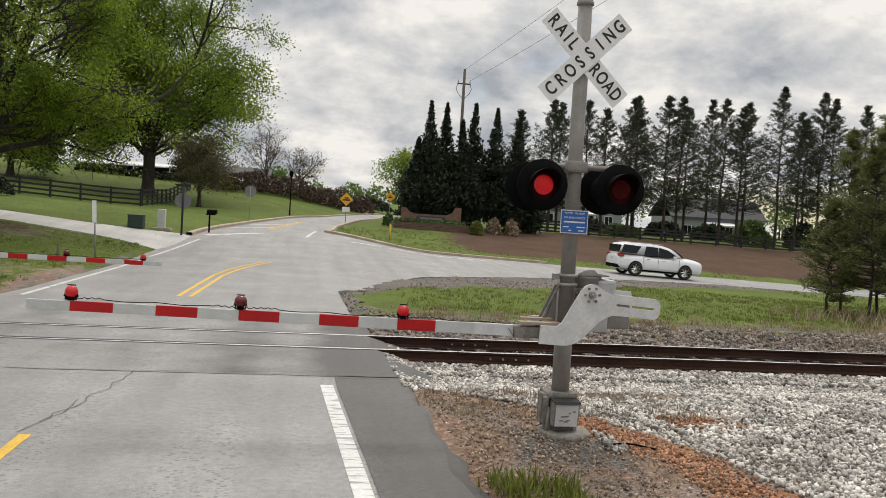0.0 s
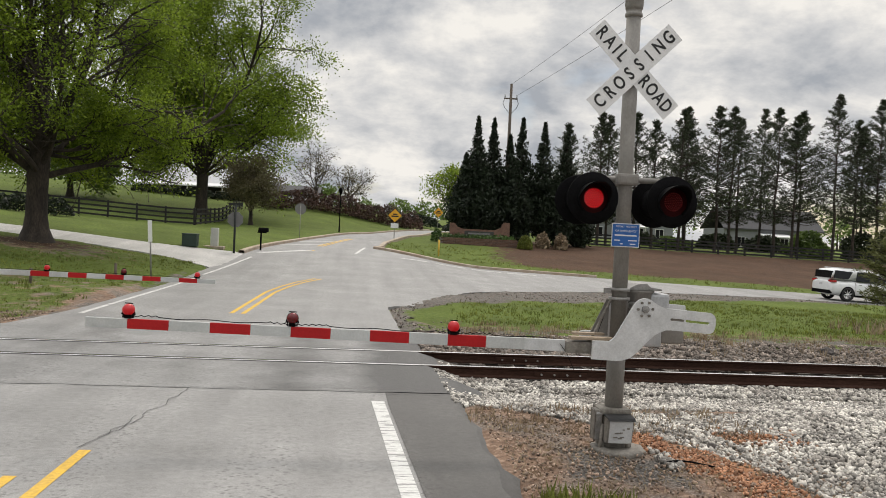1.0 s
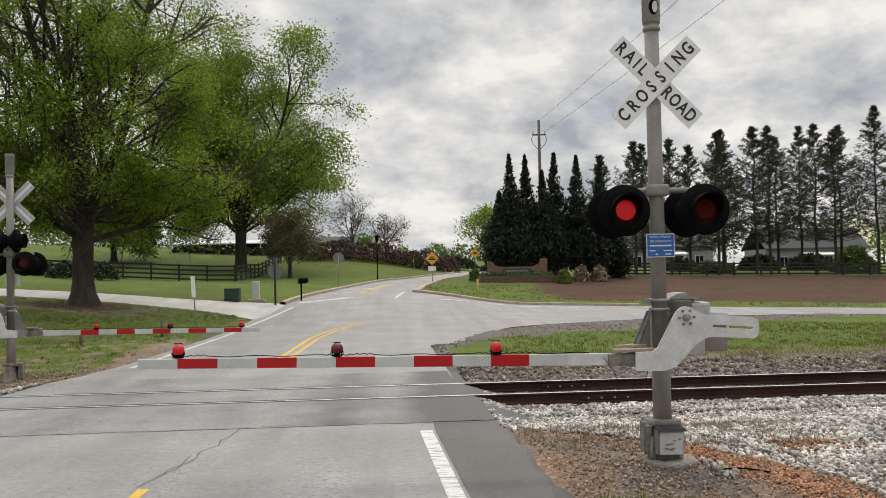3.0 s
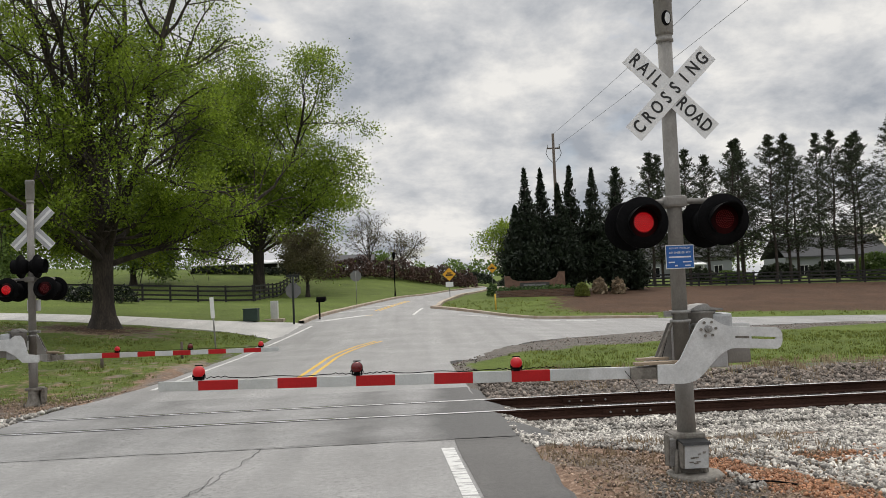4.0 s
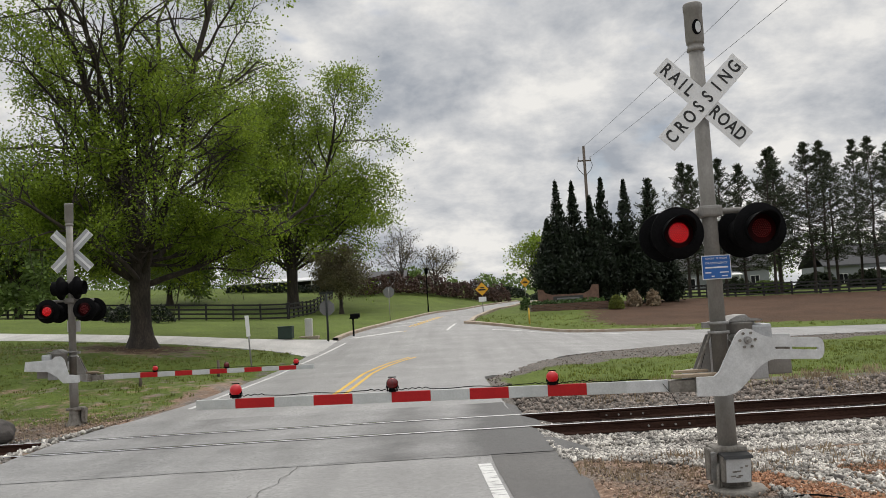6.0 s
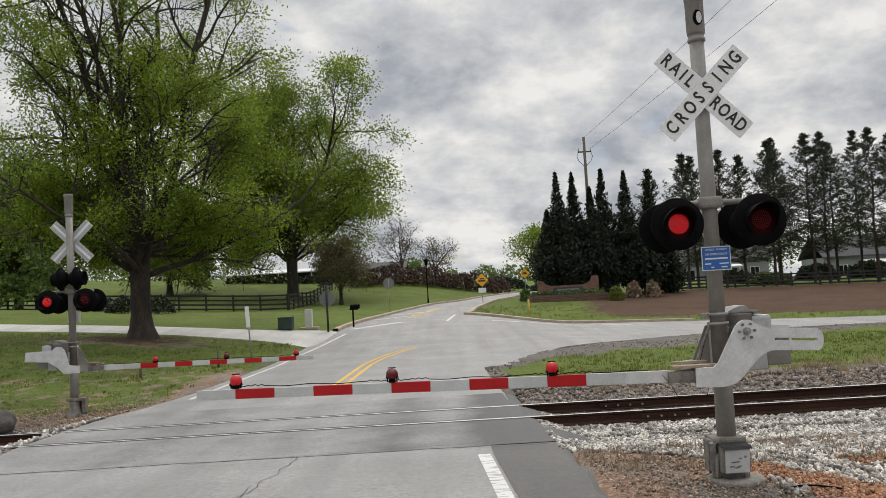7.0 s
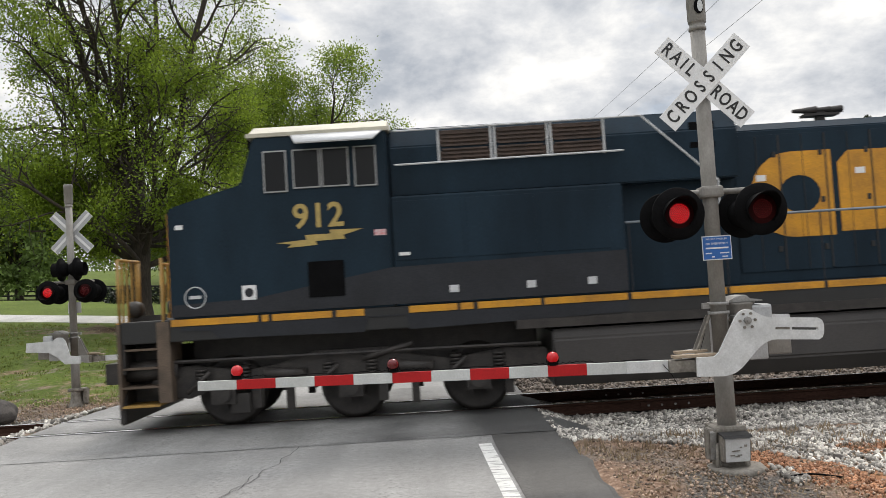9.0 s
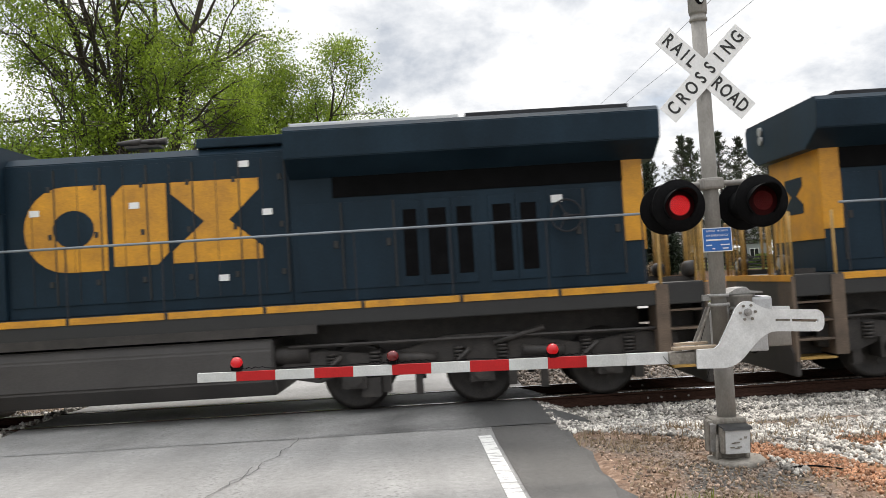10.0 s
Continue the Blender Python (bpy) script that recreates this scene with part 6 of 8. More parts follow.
    part("plate", rbox(-2.60, -2.57, -0.16, 0.16, 0.80, 0.92, 0.005), M_SHADE, car, "blank pale plate")
    return car


CAR_START, CAR_SPEED = 19.1, 9.0
car = make_car(pose(CAR_START, 43.5, height(19.5, 43.5)))
# a little shorter than drawn
for q in car.children_recursive:
    if not q.name.startswith(("wheel", "rim")) or q.name.startswith("wheel_arch"):
        for v in q.data.vertices:
            v.co.x *= 0.94
    elif q in CAR_WHEELS:
        q.location.x *= 0.94

# ---- trees ----


def leaf_mesh(name, centers, size, mat, seed, slim=0.55, droop=0.0):
    """Small diamond leaves at the given centres, each turned its own way, in one mesh."""
    rng = np.random.default_rng(seed)
    c = np.asarray(centers, dtype=np.float64)
    n = len(c)
    u = rng.normal(size=(n, 3))
    u[:, 2] -= droop
    u /= np.linalg.norm(u, axis=1)[:, None]
    w = rng.normal(size=(n, 3))
    v = np.cross(u, w)
    v /= np.linalg.norm(v, axis=1)[:, None]
    s = size * rng.uniform(0.6, 1.35, size=(n, 1))
    verts = np.stack([c - u * s, c + v * s * slim, c + u * s, c - v * s * slim], axis=1).reshape(-1, 3)
    me = bpy.data.meshes.new(name)
    me.vertices.add(4 * n)
    me.vertices.foreach_set("co", verts.astype(np.float32).ravel())
    me.loops.add(4 * n)
    me.loops.foreach_set("vertex_index", np.arange(4 * n, dtype=np.int32))
    me.polygons.add(n)
    me.polygons.foreach_set("loop_start", np.arange(0, 4 * n, 4, dtype=np.int32))
    me.update(calc_edges=True)
    me.materials.append(mat)
    return me


def limb(bm, p, d, length, r, level, rnd, tips, spec):
    """One limb with its side limbs; tips collects where the leaves sit."""
    segs = spec["segs"][level]
    step = length / segs
    p, d = Vector(p), Vector(d).normalized()
    for k in range(segs):
        wob = spec["wobble"][level]
        d2 = (d + Vector((rnd.uniform(-wob, wob), rnd.uniform(-wob, wob), rnd.uniform(-wob, wob) + spec["lift"][level]))).normalized()
        q = p + d2 * step
        r2 = r * (1 - 0.8 / segs) if level else r * (1 - spec.get("taper", 0.35) / segs)
        tube(bm, p, q, r, r2, n=(12, 8, 6, 4)[min(level, 3)], caps=False)
        if level < spec["levels"]:
            for j in range(spec["kids"][level]):
                if (k + 1) / segs < spec["bare"][level]:
                    continue
                a = rnd.uniform(0, 2 * math.pi)
                side = d2.orthogonal().normalized()
                side.rotate(Matrix.Rotation(a, 3, d2))
                spread = math.radians(rnd.uniform(*spec["spread"][level]))
                nd = d2 * math.cos(spread) + side * math.sin(spread)
                ln = length * spec["shorter"][level] * rnd.uniform(0.7, 1.15) * (1.15 - 0.5 * k / segs)
                limb(bm, q, nd, ln, max(r2 * 0.62, 0.006), level + 1, rnd, tips, spec)
        if level >= spec["leaf_level"]:
            tips.append((q.copy(), level))
        p, d, r = q, d2, r2
    tips.append((p, level))


OAK = {"segs": (4, 7, 5, 3), "wobble": (0.06, 0.20, 0.28, 0.35), "lift": (0.0, 0.05, 0.03, -0.03), "kids": (0, 2, 2, 0), "bare": (1, 0.28, 0.3, 0), "spread": ((0, 0), (30, 70), (30, 70), (0, 0)), "shorter": (0, 0.42, 0.42, 0), "levels": 3, "leaf_level": 3, "taper": 0.25}


def broad_tree(name, m, label, seed, trunk_h, trunk_r, limbs, leaves, leaf, spread, mat, bark, gaps=0.0, gap_scale=0.45, category="tree", low=0.0, wide=99.0):
    """A broad crown on a forked trunk. limbs: (lean from upright, heading, length) of each main limb."""
    rnd = random.Random(seed)
    tree = thing(name, m, label, category)
    bm = bmesh.new()
    tips = []
    flare = [(trunk_r * 1.9, -0.25), (trunk_r * 1.45, 0.15), (trunk_r * 1.15, 0.5), (trunk_r, 1.0), (trunk_r * 0.93, trunk_h * 0.6), (trunk_r * 0.98, trunk_h), (trunk_r * 0.6, trunk_h + 0.5)]
    n, rings = 18, []
    for r, z in flare:
        rings.append([bm.verts.new((r * (1 + 0.13 * noise.noise((math.cos(a) * 2, math.sin(a) * 2, z * 0.4 + seed))) * math.cos(a), r * (1 + 0.13 * noise.noise((math.cos(a) * 2, math.sin(a) * 2, z * 0.4 + seed))) * math.sin(a), z)) for a in [2 * math.pi * i / n for i in range(n)]])
    for a, b in zip(rings, rings[1:]):
        for i in range(n):
            bm.faces.new((a[i], a[(i + 1) % n], b[(i + 1) % n], b[i])).smooth = True
    for lean, heading, length, at, thick in limbs:
        t, h = math.radians(lean), math.radians(heading)
        d = Vector((math.sin(t) * math.cos(h), math.sin(t) * math.sin(h), math.cos(t)))
        limb(bm, Vector((0, 0, trunk_h * at)) - d * trunk_r * 0.2, d, length, trunk_r * thick, 1, rnd, tips, OAK)
    part("trunk", bm, bark, tree, "dark furrowed trunk and limbs")
    spots = [t for t, lv in tips if lv >= 3 and t.z > low and t.xy.length < wide and noise.noise(t * gap_scale + Vector((seed, 0, 0))) > -0.10 + gaps * (t.z / (trunk_h * 5))]
    rng = np.random.default_rng(seed)
    base = np.array([tuple(t) for t in spots])
    share = 0.45 + 1.5 * (base[:, 2] / base[:, 2].max()) ** 1.5
    c = np.repeat(base, np.maximum(1, (leaves * share / share.sum()).astype(int)), axis=0)
    c = c + rng.normal(size=c.shape) * np.array([spread, spread, spread * 0.7])
    crown = new("crown", leaf_mesh("crown", c, leaf, mat, seed, 0.6))
    crown.parent = tree
    tagged(crown, "loose crown of many small leaves")
    return tree


def pine_tree(m, seed, h, label, bare=0.34, width=2.3, mat=None, tuft=0.30, dense=1.0, name="pine_tree", r=0.17, group="", needle=0.03):
    """A straight pine: whorls of limbs with needle tufts along their outer parts."""
    rnd = random.Random(seed)
    tree = thing(name, m, label, "tree", group)
    bm = bmesh.new()
    tips = []
    last = Vector((0, 0, -0.2))
    segs = 8
    for k in range(segs):
        q = Vector((rnd.uniform(-0.1, 0.1), rnd.uniform(-0.1, 0.1), h * (k + 1) / segs))
        tube(bm, last, q, r * (1 - 0.92 * k / segs), r * (1 - 0.92 * (k + 1) / segs), n=8, caps=False)
        last = q
    z = h * bare
    while z < h * 0.985:
        f = (z - h * bare) / (h * (1 - bare))
        reach = width * (0.55 + 0.75 * math.sin(math.pi * min(1, f * 0.75 + 0.22))) * (1 - f ** 2.2) + 0.18
        for j in range(int(rnd.choice((3, 4, 4, 5)) * dense) + 1):
            a = rnd.uniform(0, 2 * math.pi)
            ln = reach * rnd.uniform(0.55, 1.1)
            up = 0.05 + 0.55 * f + rnd.uniform(-0.15, 0.15)
            p = Vector((0, 0, z + rnd.uniform(-0.2, 0.2)))
            d = Vector((math.cos(a), math.sin(a), up)).normalized()
            n = 4
            for k in range(n):
                q = p + (d + Vector((0, 0, 0.10 * k))).normalized() * ln / n
                tube(bm, p, q, 0.028 * (1 - k / n) + 0.006, 0.028 * (1 - (k + 1) / n) + 0.006, n=3, caps=False)
                if k >= 1:
                    tips += [q + Vector((rnd.uniform(-1, 1), rnd.uniform(-1, 1), rnd.uniform(-0.3, 0.6))) * 0.13 * ln for _ in range(3)]
                p = q
        z += rnd.uniform(0.28, 0.5)
    tips += [Vector((0, 0, h * (0.95 + 0.02 * k))) for k in range(3)]
    part("trunk", bm, M_PINE_BARK, tree, "straight dark pine trunk with thin limbs")
    rng = np.random.default_rng(seed)
    base = np.repeat(np.array([tuple(t) for t in tips]), int(7 * dense), axis=0)
    out = rng.normal(size=base.shape)
    out /= np.linalg.norm(out, axis=1)[:, None]
    out[:, 2] = out[:, 2] * 0.7 + 0.25
    tri_a = base
    length = tuft * rng.uniform(0.6, 1.2, size=(len(base), 1))
    side = np.cross(out, rng.normal(size=base.shape))
    side /= np.linalg.norm(side, axis=1)[:, None]
    verts = np.stack([tri_a, tri_a + out * length * 0.6 + side * needle, tri_a + out * length, tri_a + out * length * 0.6 - side * needle], axis=1).reshape(-1, 3)
    n = len(base)
    me = bpy.data.meshes.new("crown")
    me.from_pydata(verts.tolist(), [], np.arange(4 * n).reshape(-1, 4).tolist())
    me.materials.append(mat or M_NEEDLE)
    crown = new("crown", me)
    crown.parent = tree
    tagged(crown, "open crown of needle tufts")
    return tree


def cypress_tree(m, seed, h, width):
    """A dense dark cone of upswept sprays with a thin feathery top."""
    rnd = random.Random(seed)
    tree = thing("cypress_tree", m, "tall dark green cypress in a dense screening row", "tree", "cypress row")
    bm = bmesh.new()
    tube(bm, (0, 0, -0.2), (0, 0, h * 0.55), 0.16, 0.08, n=8, caps=False)
    tube(bm, (0, 0, h * 0.55), (0, 0, h), 0.08, 0.01, n=6, caps=False)
    c = []
    for k in range(420):
        f = rnd.random() ** 0.8
        z = h * (0.03 + 0.95 * f)
        reach = 1.3 * width * min(1.0, 0.55 + 2.2 * f) * (1 - f) ** 1.05 * rnd.uniform(0.7, 1.12) + 0.05
        if f > 0.7:
            reach *= 0.9
        a = rnd.uniform(0, 2 * math.pi)
        p = Vector((0, 0, z - 0.25 * reach))
        q = Vector((reach * math.cos(a), reach * math.sin(a), z + 0.55 * reach))
        if f > 0.45 or k % 3 == 0:
            tube(bm, p, q, 0.018, 0.005, n=3, caps=False)
        steps = 40 if f < 0.45 else 15 if f < 0.62 else 7
        for j in range(steps):
            g = rnd.uniform(0.35, 1.05)
            s = 0.15 * (1.15 - f)
            c.append(p.lerp(q, g) + Vector((rnd.gauss(0, s), rnd.gauss(0, s), rnd.gauss(0, s * 1.4))))
    part("trunk", bm, M_PINE_BARK, tree)
    crown = new("crown", leaf_mesh("crown", [tuple(v) for v in c], 0.17, M_CEDAR, seed, 0.38, -0.9))
    crown.parent = tree
    tagged(crown, "dense dark feathery foliage")
    return tree


def shrub(name, m, label, seed, rx, ry, rz, count, leaf, mat, even=False):
    """A leafy mound with an uneven skin over a few stems."""
    rnd = random.Random(seed)
    ob = thing(name, m, label, "shrub")
    bm = bmesh.new()
    for k in range(7):
        a = rnd.uniform(0, 6.28)
        tube(bm, (0, 0, -0.05), (0.55 * rx * math.cos(a), 0.55 * ry * math.sin(a), rz * rnd.uniform(0.7, 1.2)), 0.03, 0.01, n=5, caps=False)
    part("stems", bm, M_BARK, ob)
    c = []
    for k in range(count):
        v = Vector((rnd.gauss(0, 1), rnd.gauss(0, 1), abs(rnd.gauss(0, 1)))).normalized()
        w = (1.0 if even else 1 + 0.32 * noise.noise(v * 2.2 + Vector((seed, 0, 0)))) * rnd.uniform(0.80, 1.0)
        c.append((v.x * rx * w, v.y * ry * w, v.z * rz * w * 1.6 + 0.06 if not even else v.z * rz * 1.7 * w + 0.05))
    crown = new("foliage", leaf_mesh("foliage", c, leaf, mat, seed, 0.6))
    crown.parent = ob
    return ob


def place(x, y, turn=0.0, sink=0.0):
    return pose(x, y, height(x, y) - sink, 0, 0, turn)


def make_trees():
    rnd = random.Random(21)
    limbs = []
    for k in range(9):
        limbs.append((rnd.uniform(8, 34), 40 * k + rnd.uniform(-14, 14), rnd.uniform(10.5, 13.0), rnd.uniform(0.95, 1.08), rnd.uniform(0.36, 0.5)))
    for k in range(8):
        limbs.append((rnd.uniform(48, 74), 45 * k + rnd.uniform(-15, 15), rnd.uniform(6.8, 8.8), rnd.uniform(0.72, 1.02), rnd.uniform(0.26, 0.38)))
    for k in range(9):
        limbs.append((rnd.uniform(70, 86), 40 * k + rnd.uniform(-12, 12), rnd.uniform(3.2, 4.9), rnd.uniform(1.0, 1.12), rnd.uniform(0.14, 0.2)))
    broad_tree("oak_tree", place(-13.0, 36.0), "large spreading oak in fresh spring leaf on bare earth", 4, 3.4, 0.45, limbs, 150000, 0.058, 0.34, M_OAK_LEAF, M_BARK, 0.30, low=2.4, wide=8.6)
    rnd = random.Random(33)
    limbs = [(rnd.uniform(6, 28), 45 * k + rnd.uniform(-15, 15), rnd.uniform(14, 17.5), rnd.uniform(0.9, 1.05), rnd.uniform(0.36, 0.5)) for k in range(8)]
    limbs += [(rnd.uniform(46, 72), 36 * k + rnd.uniform(-15, 15), rnd.uniform(8.5, 10.5) * (1.2 if k in (0, 1, 9) else 0.9), rnd.uniform(0.85, 1.0), rnd.uniform(0.26, 0.36)) for k in range(10)]
    broad_tree("oak_tree", place(-15.7, 88.0), "tall leafy oak on the lawn before the farmhouse", 9, 4.4, 0.60, limbs, 170000, 0.115, 0.66, M_OAK_LEAF, M_BARK, -0.5, 0.25)
    # smaller budding tree on the lawn
    rnd = random.Random(40)
    limbs = [(rnd.uniform(10, 45), 36 * k, rnd.uniform(3.0, 4.2), rnd.uniform(0.8, 1.0), 0.5) for k in range(10)]
    broad_tree("ornamental_tree", place(-9.7, 80.0), "small rounded tree in brownish bud on the lawn", 12, 1.6, 0.17, limbs, 26000, 0.085, 0.42, M_BUD, M_BARK)
    # bare trees beyond the lawn
    for x, y, s, n in ((-5.2, 112, 3, 7.5), (-0.8, 112, 5, 5.5)):
        rnd = random.Random(s)
        limbs = [(rnd.uniform(10, 50), 60 * k, n * rnd.uniform(0.6, 0.8), rnd.uniform(0.7, 1.0), 0.5) for k in range(6)]
        broad_tree("bare_tree", place(x, y), "bare grey tree with a few buds beyond the lawn", s, 1.8, 0.16, limbs, 700, 0.10, 0.3, M_BUD, M_BARK)
    # woods at the edge of the lawn
    spots = ((-33.5, 66, 12, 51), (-41, 72, 14, 52), (-49, 68, 13, 53), (-30, 92, 12, 54), (-58, 80, 14, 55))
    for x, y, h, s in spots:
        rnd = random.Random(s)
        limbs = [(rnd.uniform(6, 40), 51 * k, h * rnd.uniform(0.5, 0.66), rnd.uniform(0.8, 1.0), 0.45) for k in range(7)]
        limbs += [(rnd.uniform(55, 80), 60 * k, h * rnd.uniform(0.3, 0.42), rnd.uniform(0.5, 1.0), 0.3) for k in range(6)]
        broad_tree("wood_tree", place(x, y), "dark leafy tree at the edge of the pasture", s, h * 0.22, 0.3, limbs, 26000, 0.19, 0.55, M_FAR_LEAF, M_BARK)
    # row of pines behind the fence: four shapes, repeated with turns
    kinds = [pine_tree(place(27.0, 79.0), 61, 13.2, "tall slim pine in a row behind the black fence", 0.23, 2.4, group="pine row"),
             pine_tree(place(35.5, 79.3), 62, 14.6, "tall slim pine in a row behind the black fence", 0.25, 2.6, group="pine row"),
             pine_tree(place(47.7, 79.0), 63, 16.6, "tall slim pine in a row behind the black fence", 0.27, 2.5, group="pine row"),
             pine_tree(place(41.6, 79.2), 64, 14.8, "tall slim pine in a row behind the black fence", 0.22, 2.7, group="pine row")]
    more = ((23.6, 79.4, 0, -0.2), (25.2, 82, 1, -1.5), (28.9, 79.0, 0, -0.6), (31.7, 79.2, 3, -0.9), (33.4, 82, 0, 0), (37.1, 79.6, 3, -0.2), (39.2, 82.5, 1, -0.6), (43.5, 79.1, 1, -0.3), (45.6, 82, 3, 0.3), (50.1, 79.4, 1, -0.2), (52.4, 79.2, 2, -0.1), (54.1, 79.8, 2, -0.5), (57.4, 79.2, 2, -0.9), (60.5, 80, 3, 0), (64, 79.5, 1, 0), (68, 80, 2, -0.4), (73, 80, 3, 0), (78, 80, 1, 0), (21.2, 83, 0, -1.2), (35, 86, 2, -1.6), (44, 87, 2, -1.0), (55, 86, 1, 0))
    for k, (x, y, i, dz) in enumerate(more):
        copy_thing(kinds[i], pose(x, y, height(x, y) + dz, 0, 0, 67 * k + 20))
    # cypress row beside the entrance wall
    for k, (x, y, h, w) in enumerate(((10.1, 70.2, 10.7, 1.55), (11.6, 71.0, 10.7, 1.5), (12.9, 70.2, 9.3, 1.5), (14.1, 71.0, 10.9, 1.6), (15.9, 70.4, 10.6, 1.6), (18.0, 70.8, 10.3, 1.5), (9.1, 69.6, 7.4, 1.5), (13.4, 69.2, 7.0, 1.5), (16.9, 69.4, 6.2, 1.5), (19.2, 70.2, 4.6, 1.3), (10.7, 68.9, 6.4, 1.4))):
        cypress_tree(place(x, y), 80 + k, h, w)
    # young pines by the track
    for k, (x, y, h, w) in enumerate(((18.2, 24.4, 5.0, 0.95), (19.3, 25.4, 5.7, 1.1), (18.9, 26.8, 5.2, 0.9), (20.4, 24.2, 5.6, 1.1), (19.0, 23.0, 4.4, 1.0), (21.6, 25.5, 5.8, 1.2), (20.3, 22.6, 5.2, 1.1), (17.6, 25.6, 3.2, 0.7), (22.8, 24.0, 5.9, 1.2))):
        pine_tree(place(x, y), 120 + k, h * 1.2, "young green pine in weeds beside the track", 0.14, w * 1.1, M_YOUNG_NEEDLE, 0.24, 1.5, "young_pine", 0.055, "young pines", 0.014)
    # shrubs
    shrub("round_bush", place(13.3, 64.0), "clipped round green bush by the entrance wall", 3, 0.62, 0.62, 0.62, 2600, 0.06, M_GRASS, True)
    for k, x in enumerate((15.2, 16.7)):
        shrub("ornamental_grass", place(x, 66.2), "dry tan clump of ornamental grass", 5 + k, 0.55, 0.55, 0.7, 700, 0.16, M_DRY)
    shrub("low_shrub", place(6.6, 66.5), "low green shrub beside the entrance wall", 9, 0.5, 0.5, 0.6, 900, 0.07, M_SHRUB)
    for k in range(7):
        x = -25.5 + 1.9 * k
        shrub("hedge_shrub", place(x, 103.5), "dark clipped shrub before the farmhouse porch", 14 + k, 1.25, 0.9, 0.5, 900, 0.12, M_CEDAR)
    for k in range(11):
        x = -9.5 + 1.75 * k
        y = 100 + 1.6 * k
        shrub("reddish_shrub", place(x, y), "reddish-brown leafing shrub in a loose row", 30 + k, 1.7, 1.3, 1.25 + 0.2 * (k % 3), 1100, 0.15, M_RED_SHRUB)
    for k, (x, y) in enumerate(((-19.5, 51), (-17.2, 50.4), (-21.6, 52.5))):
        shrub("dark_shrub", place(x, y), "low dark shrub beyond the driveway", 50 + k, 1.1, 0.8, 0.6, 900, 0.09, M_CEDAR)
    for k in range(11):
        x, y = 24.5 + 5.2 * k + 1.5 * math.sin(k * 2.1), 88 + 3 * math.cos(k * 1.7)
        shrub("brush_shrub", place(x, y), "dark evergreen brush growing behind the pines", 140 + k, 1.6 + 0.2 * k, 1.6, 0.6 + 0.2 * (k % 2) + 0.032 * k * k, 1500 + 300 * k, 0.17, M_FAR_LEAF if k % 3 == 2 else M_NEEDLE)
    shrub("far_hedge", place(10.0, 128), "dark clipped hedge by the far road", 60, 3.4, 1.6, 1.1, 2200, 0.16, M_CEDAR)
    shrub("far_hedge", place(16.5, 132), "dark clipped hedge by the far road", 61, 2.6, 1.6, 0.9, 1800, 0.16, M_CEDAR)
    rnd = random.Random(70)
    limbs = [(rnd.uniform(10, 50), 50 * k, rnd.uniform(4.5, 6), rnd.uniform(0.8, 1.0), 0.5) for k in range(8)]
    broad_tree("small_tree", place(12.3, 104), "small pale green tree in young leaf by the road", 71, 2.0, 0.16, limbs, 5200, 0.14, 0.4, M_OAK_LEAF, M_BARK)
    # far woods close the view
    c, t = [], bmesh.new()
    rnd = random.Random(90)
    for k in range(150):
        a = math.radians(rnd.uniform(-58, 62))
        dist = rnd.uniform(190, 330)
        x, y = dist * math.sin(a), dist * math.cos(a)
        h = rnd.uniform(5, 9) if -0.06 < a < 0.17 else rnd.uniform(9, 17)
        z = height(x, y)
        tube(t, (x, y, z - 0.5), (x, y, z + h * 0.6), 0.3, 0.1, n=5, caps=False)
        for j in range(330):
            v = Vector((rnd.gauss(0, 1), rnd.gauss(0, 1), rnd.gauss(0, 1))).normalized() * rnd.uniform(0.5, 1.0)
            w = 1 + 0.4 * noise.noise(v * 2 + Vector((k, 0, 0)))
            c.append((x + v.x * h * 0.45 * w, y + v.y * h * 0.45 * w, z + h * 0.58 + v.z * h * 0.46 * w))
    woods = new("far_woods", leaf_mesh("far_woods", c, 0.42, M_FAR_LEAF, 5, 0.7))
    tagged(woods, "distant mixed woods along the horizon", "woods", kind="stuff")
    solid("far_trunks", t, M_BARK, "distant trunks of the woods on the horizon", "woods", kind="stuff")


make_trees()

# ---- fences, signs and other things beyond the track ----


def make_fence(name, label, path, post_h=1.32, boards=4, step=2.4):
    """A black board fence along a path of (x, y)."""
    f = thing(name, place(*path[0]), label, "fence")
    inv = f.matrix_basis.inverted()
    pts = []
    for (ax, ay), (bx, by) in zip(path, path[1:]):
        n = max(1, round(math.hypot(bx - ax, by - ay) / step))
        pts += [(ax + (bx - ax) * k / n, ay + (by - ay) * k / n) for k in range(n)]
    pts.append(path[-1])
    rnd = random.Random(len(pts))
    for x, y in pts:
        m = inv @ pose(x, y, height(x, y), rnd.uniform(-1, 1), rnd.uniform(-1, 1))
        part("post", rbox(-0.075, 0.075, -0.075, 0.075, -0.3, post_h + 0.05, 0.012, m), M_FENCE, f)
    for (ax, ay), (bx, by) in zip(pts, pts[1:]):
        a = Vector((ax, ay, height(ax, ay)))
        b = Vector((bx, by, height(bx, by)))
        d = b - a
        turn = Matrix.Translation(a) @ pose(0, 0, 0, 0, -math.degrees(math.atan2(d.z, math.hypot(d.x, d.y))), math.degrees(math.atan2(d.y, d.x)))
        for k in range(boards):
            z = 0.16 + (post_h - 0.24) * k / (boards - 1)
            part("board", box(bmesh.new(), -0.02, d.length + 0.02, -0.10, -0.075, z - 0.07 + rnd.uniform(-0.012, 0.012), z + 0.07, inv @ turn), M_FENCE, f)
    return f


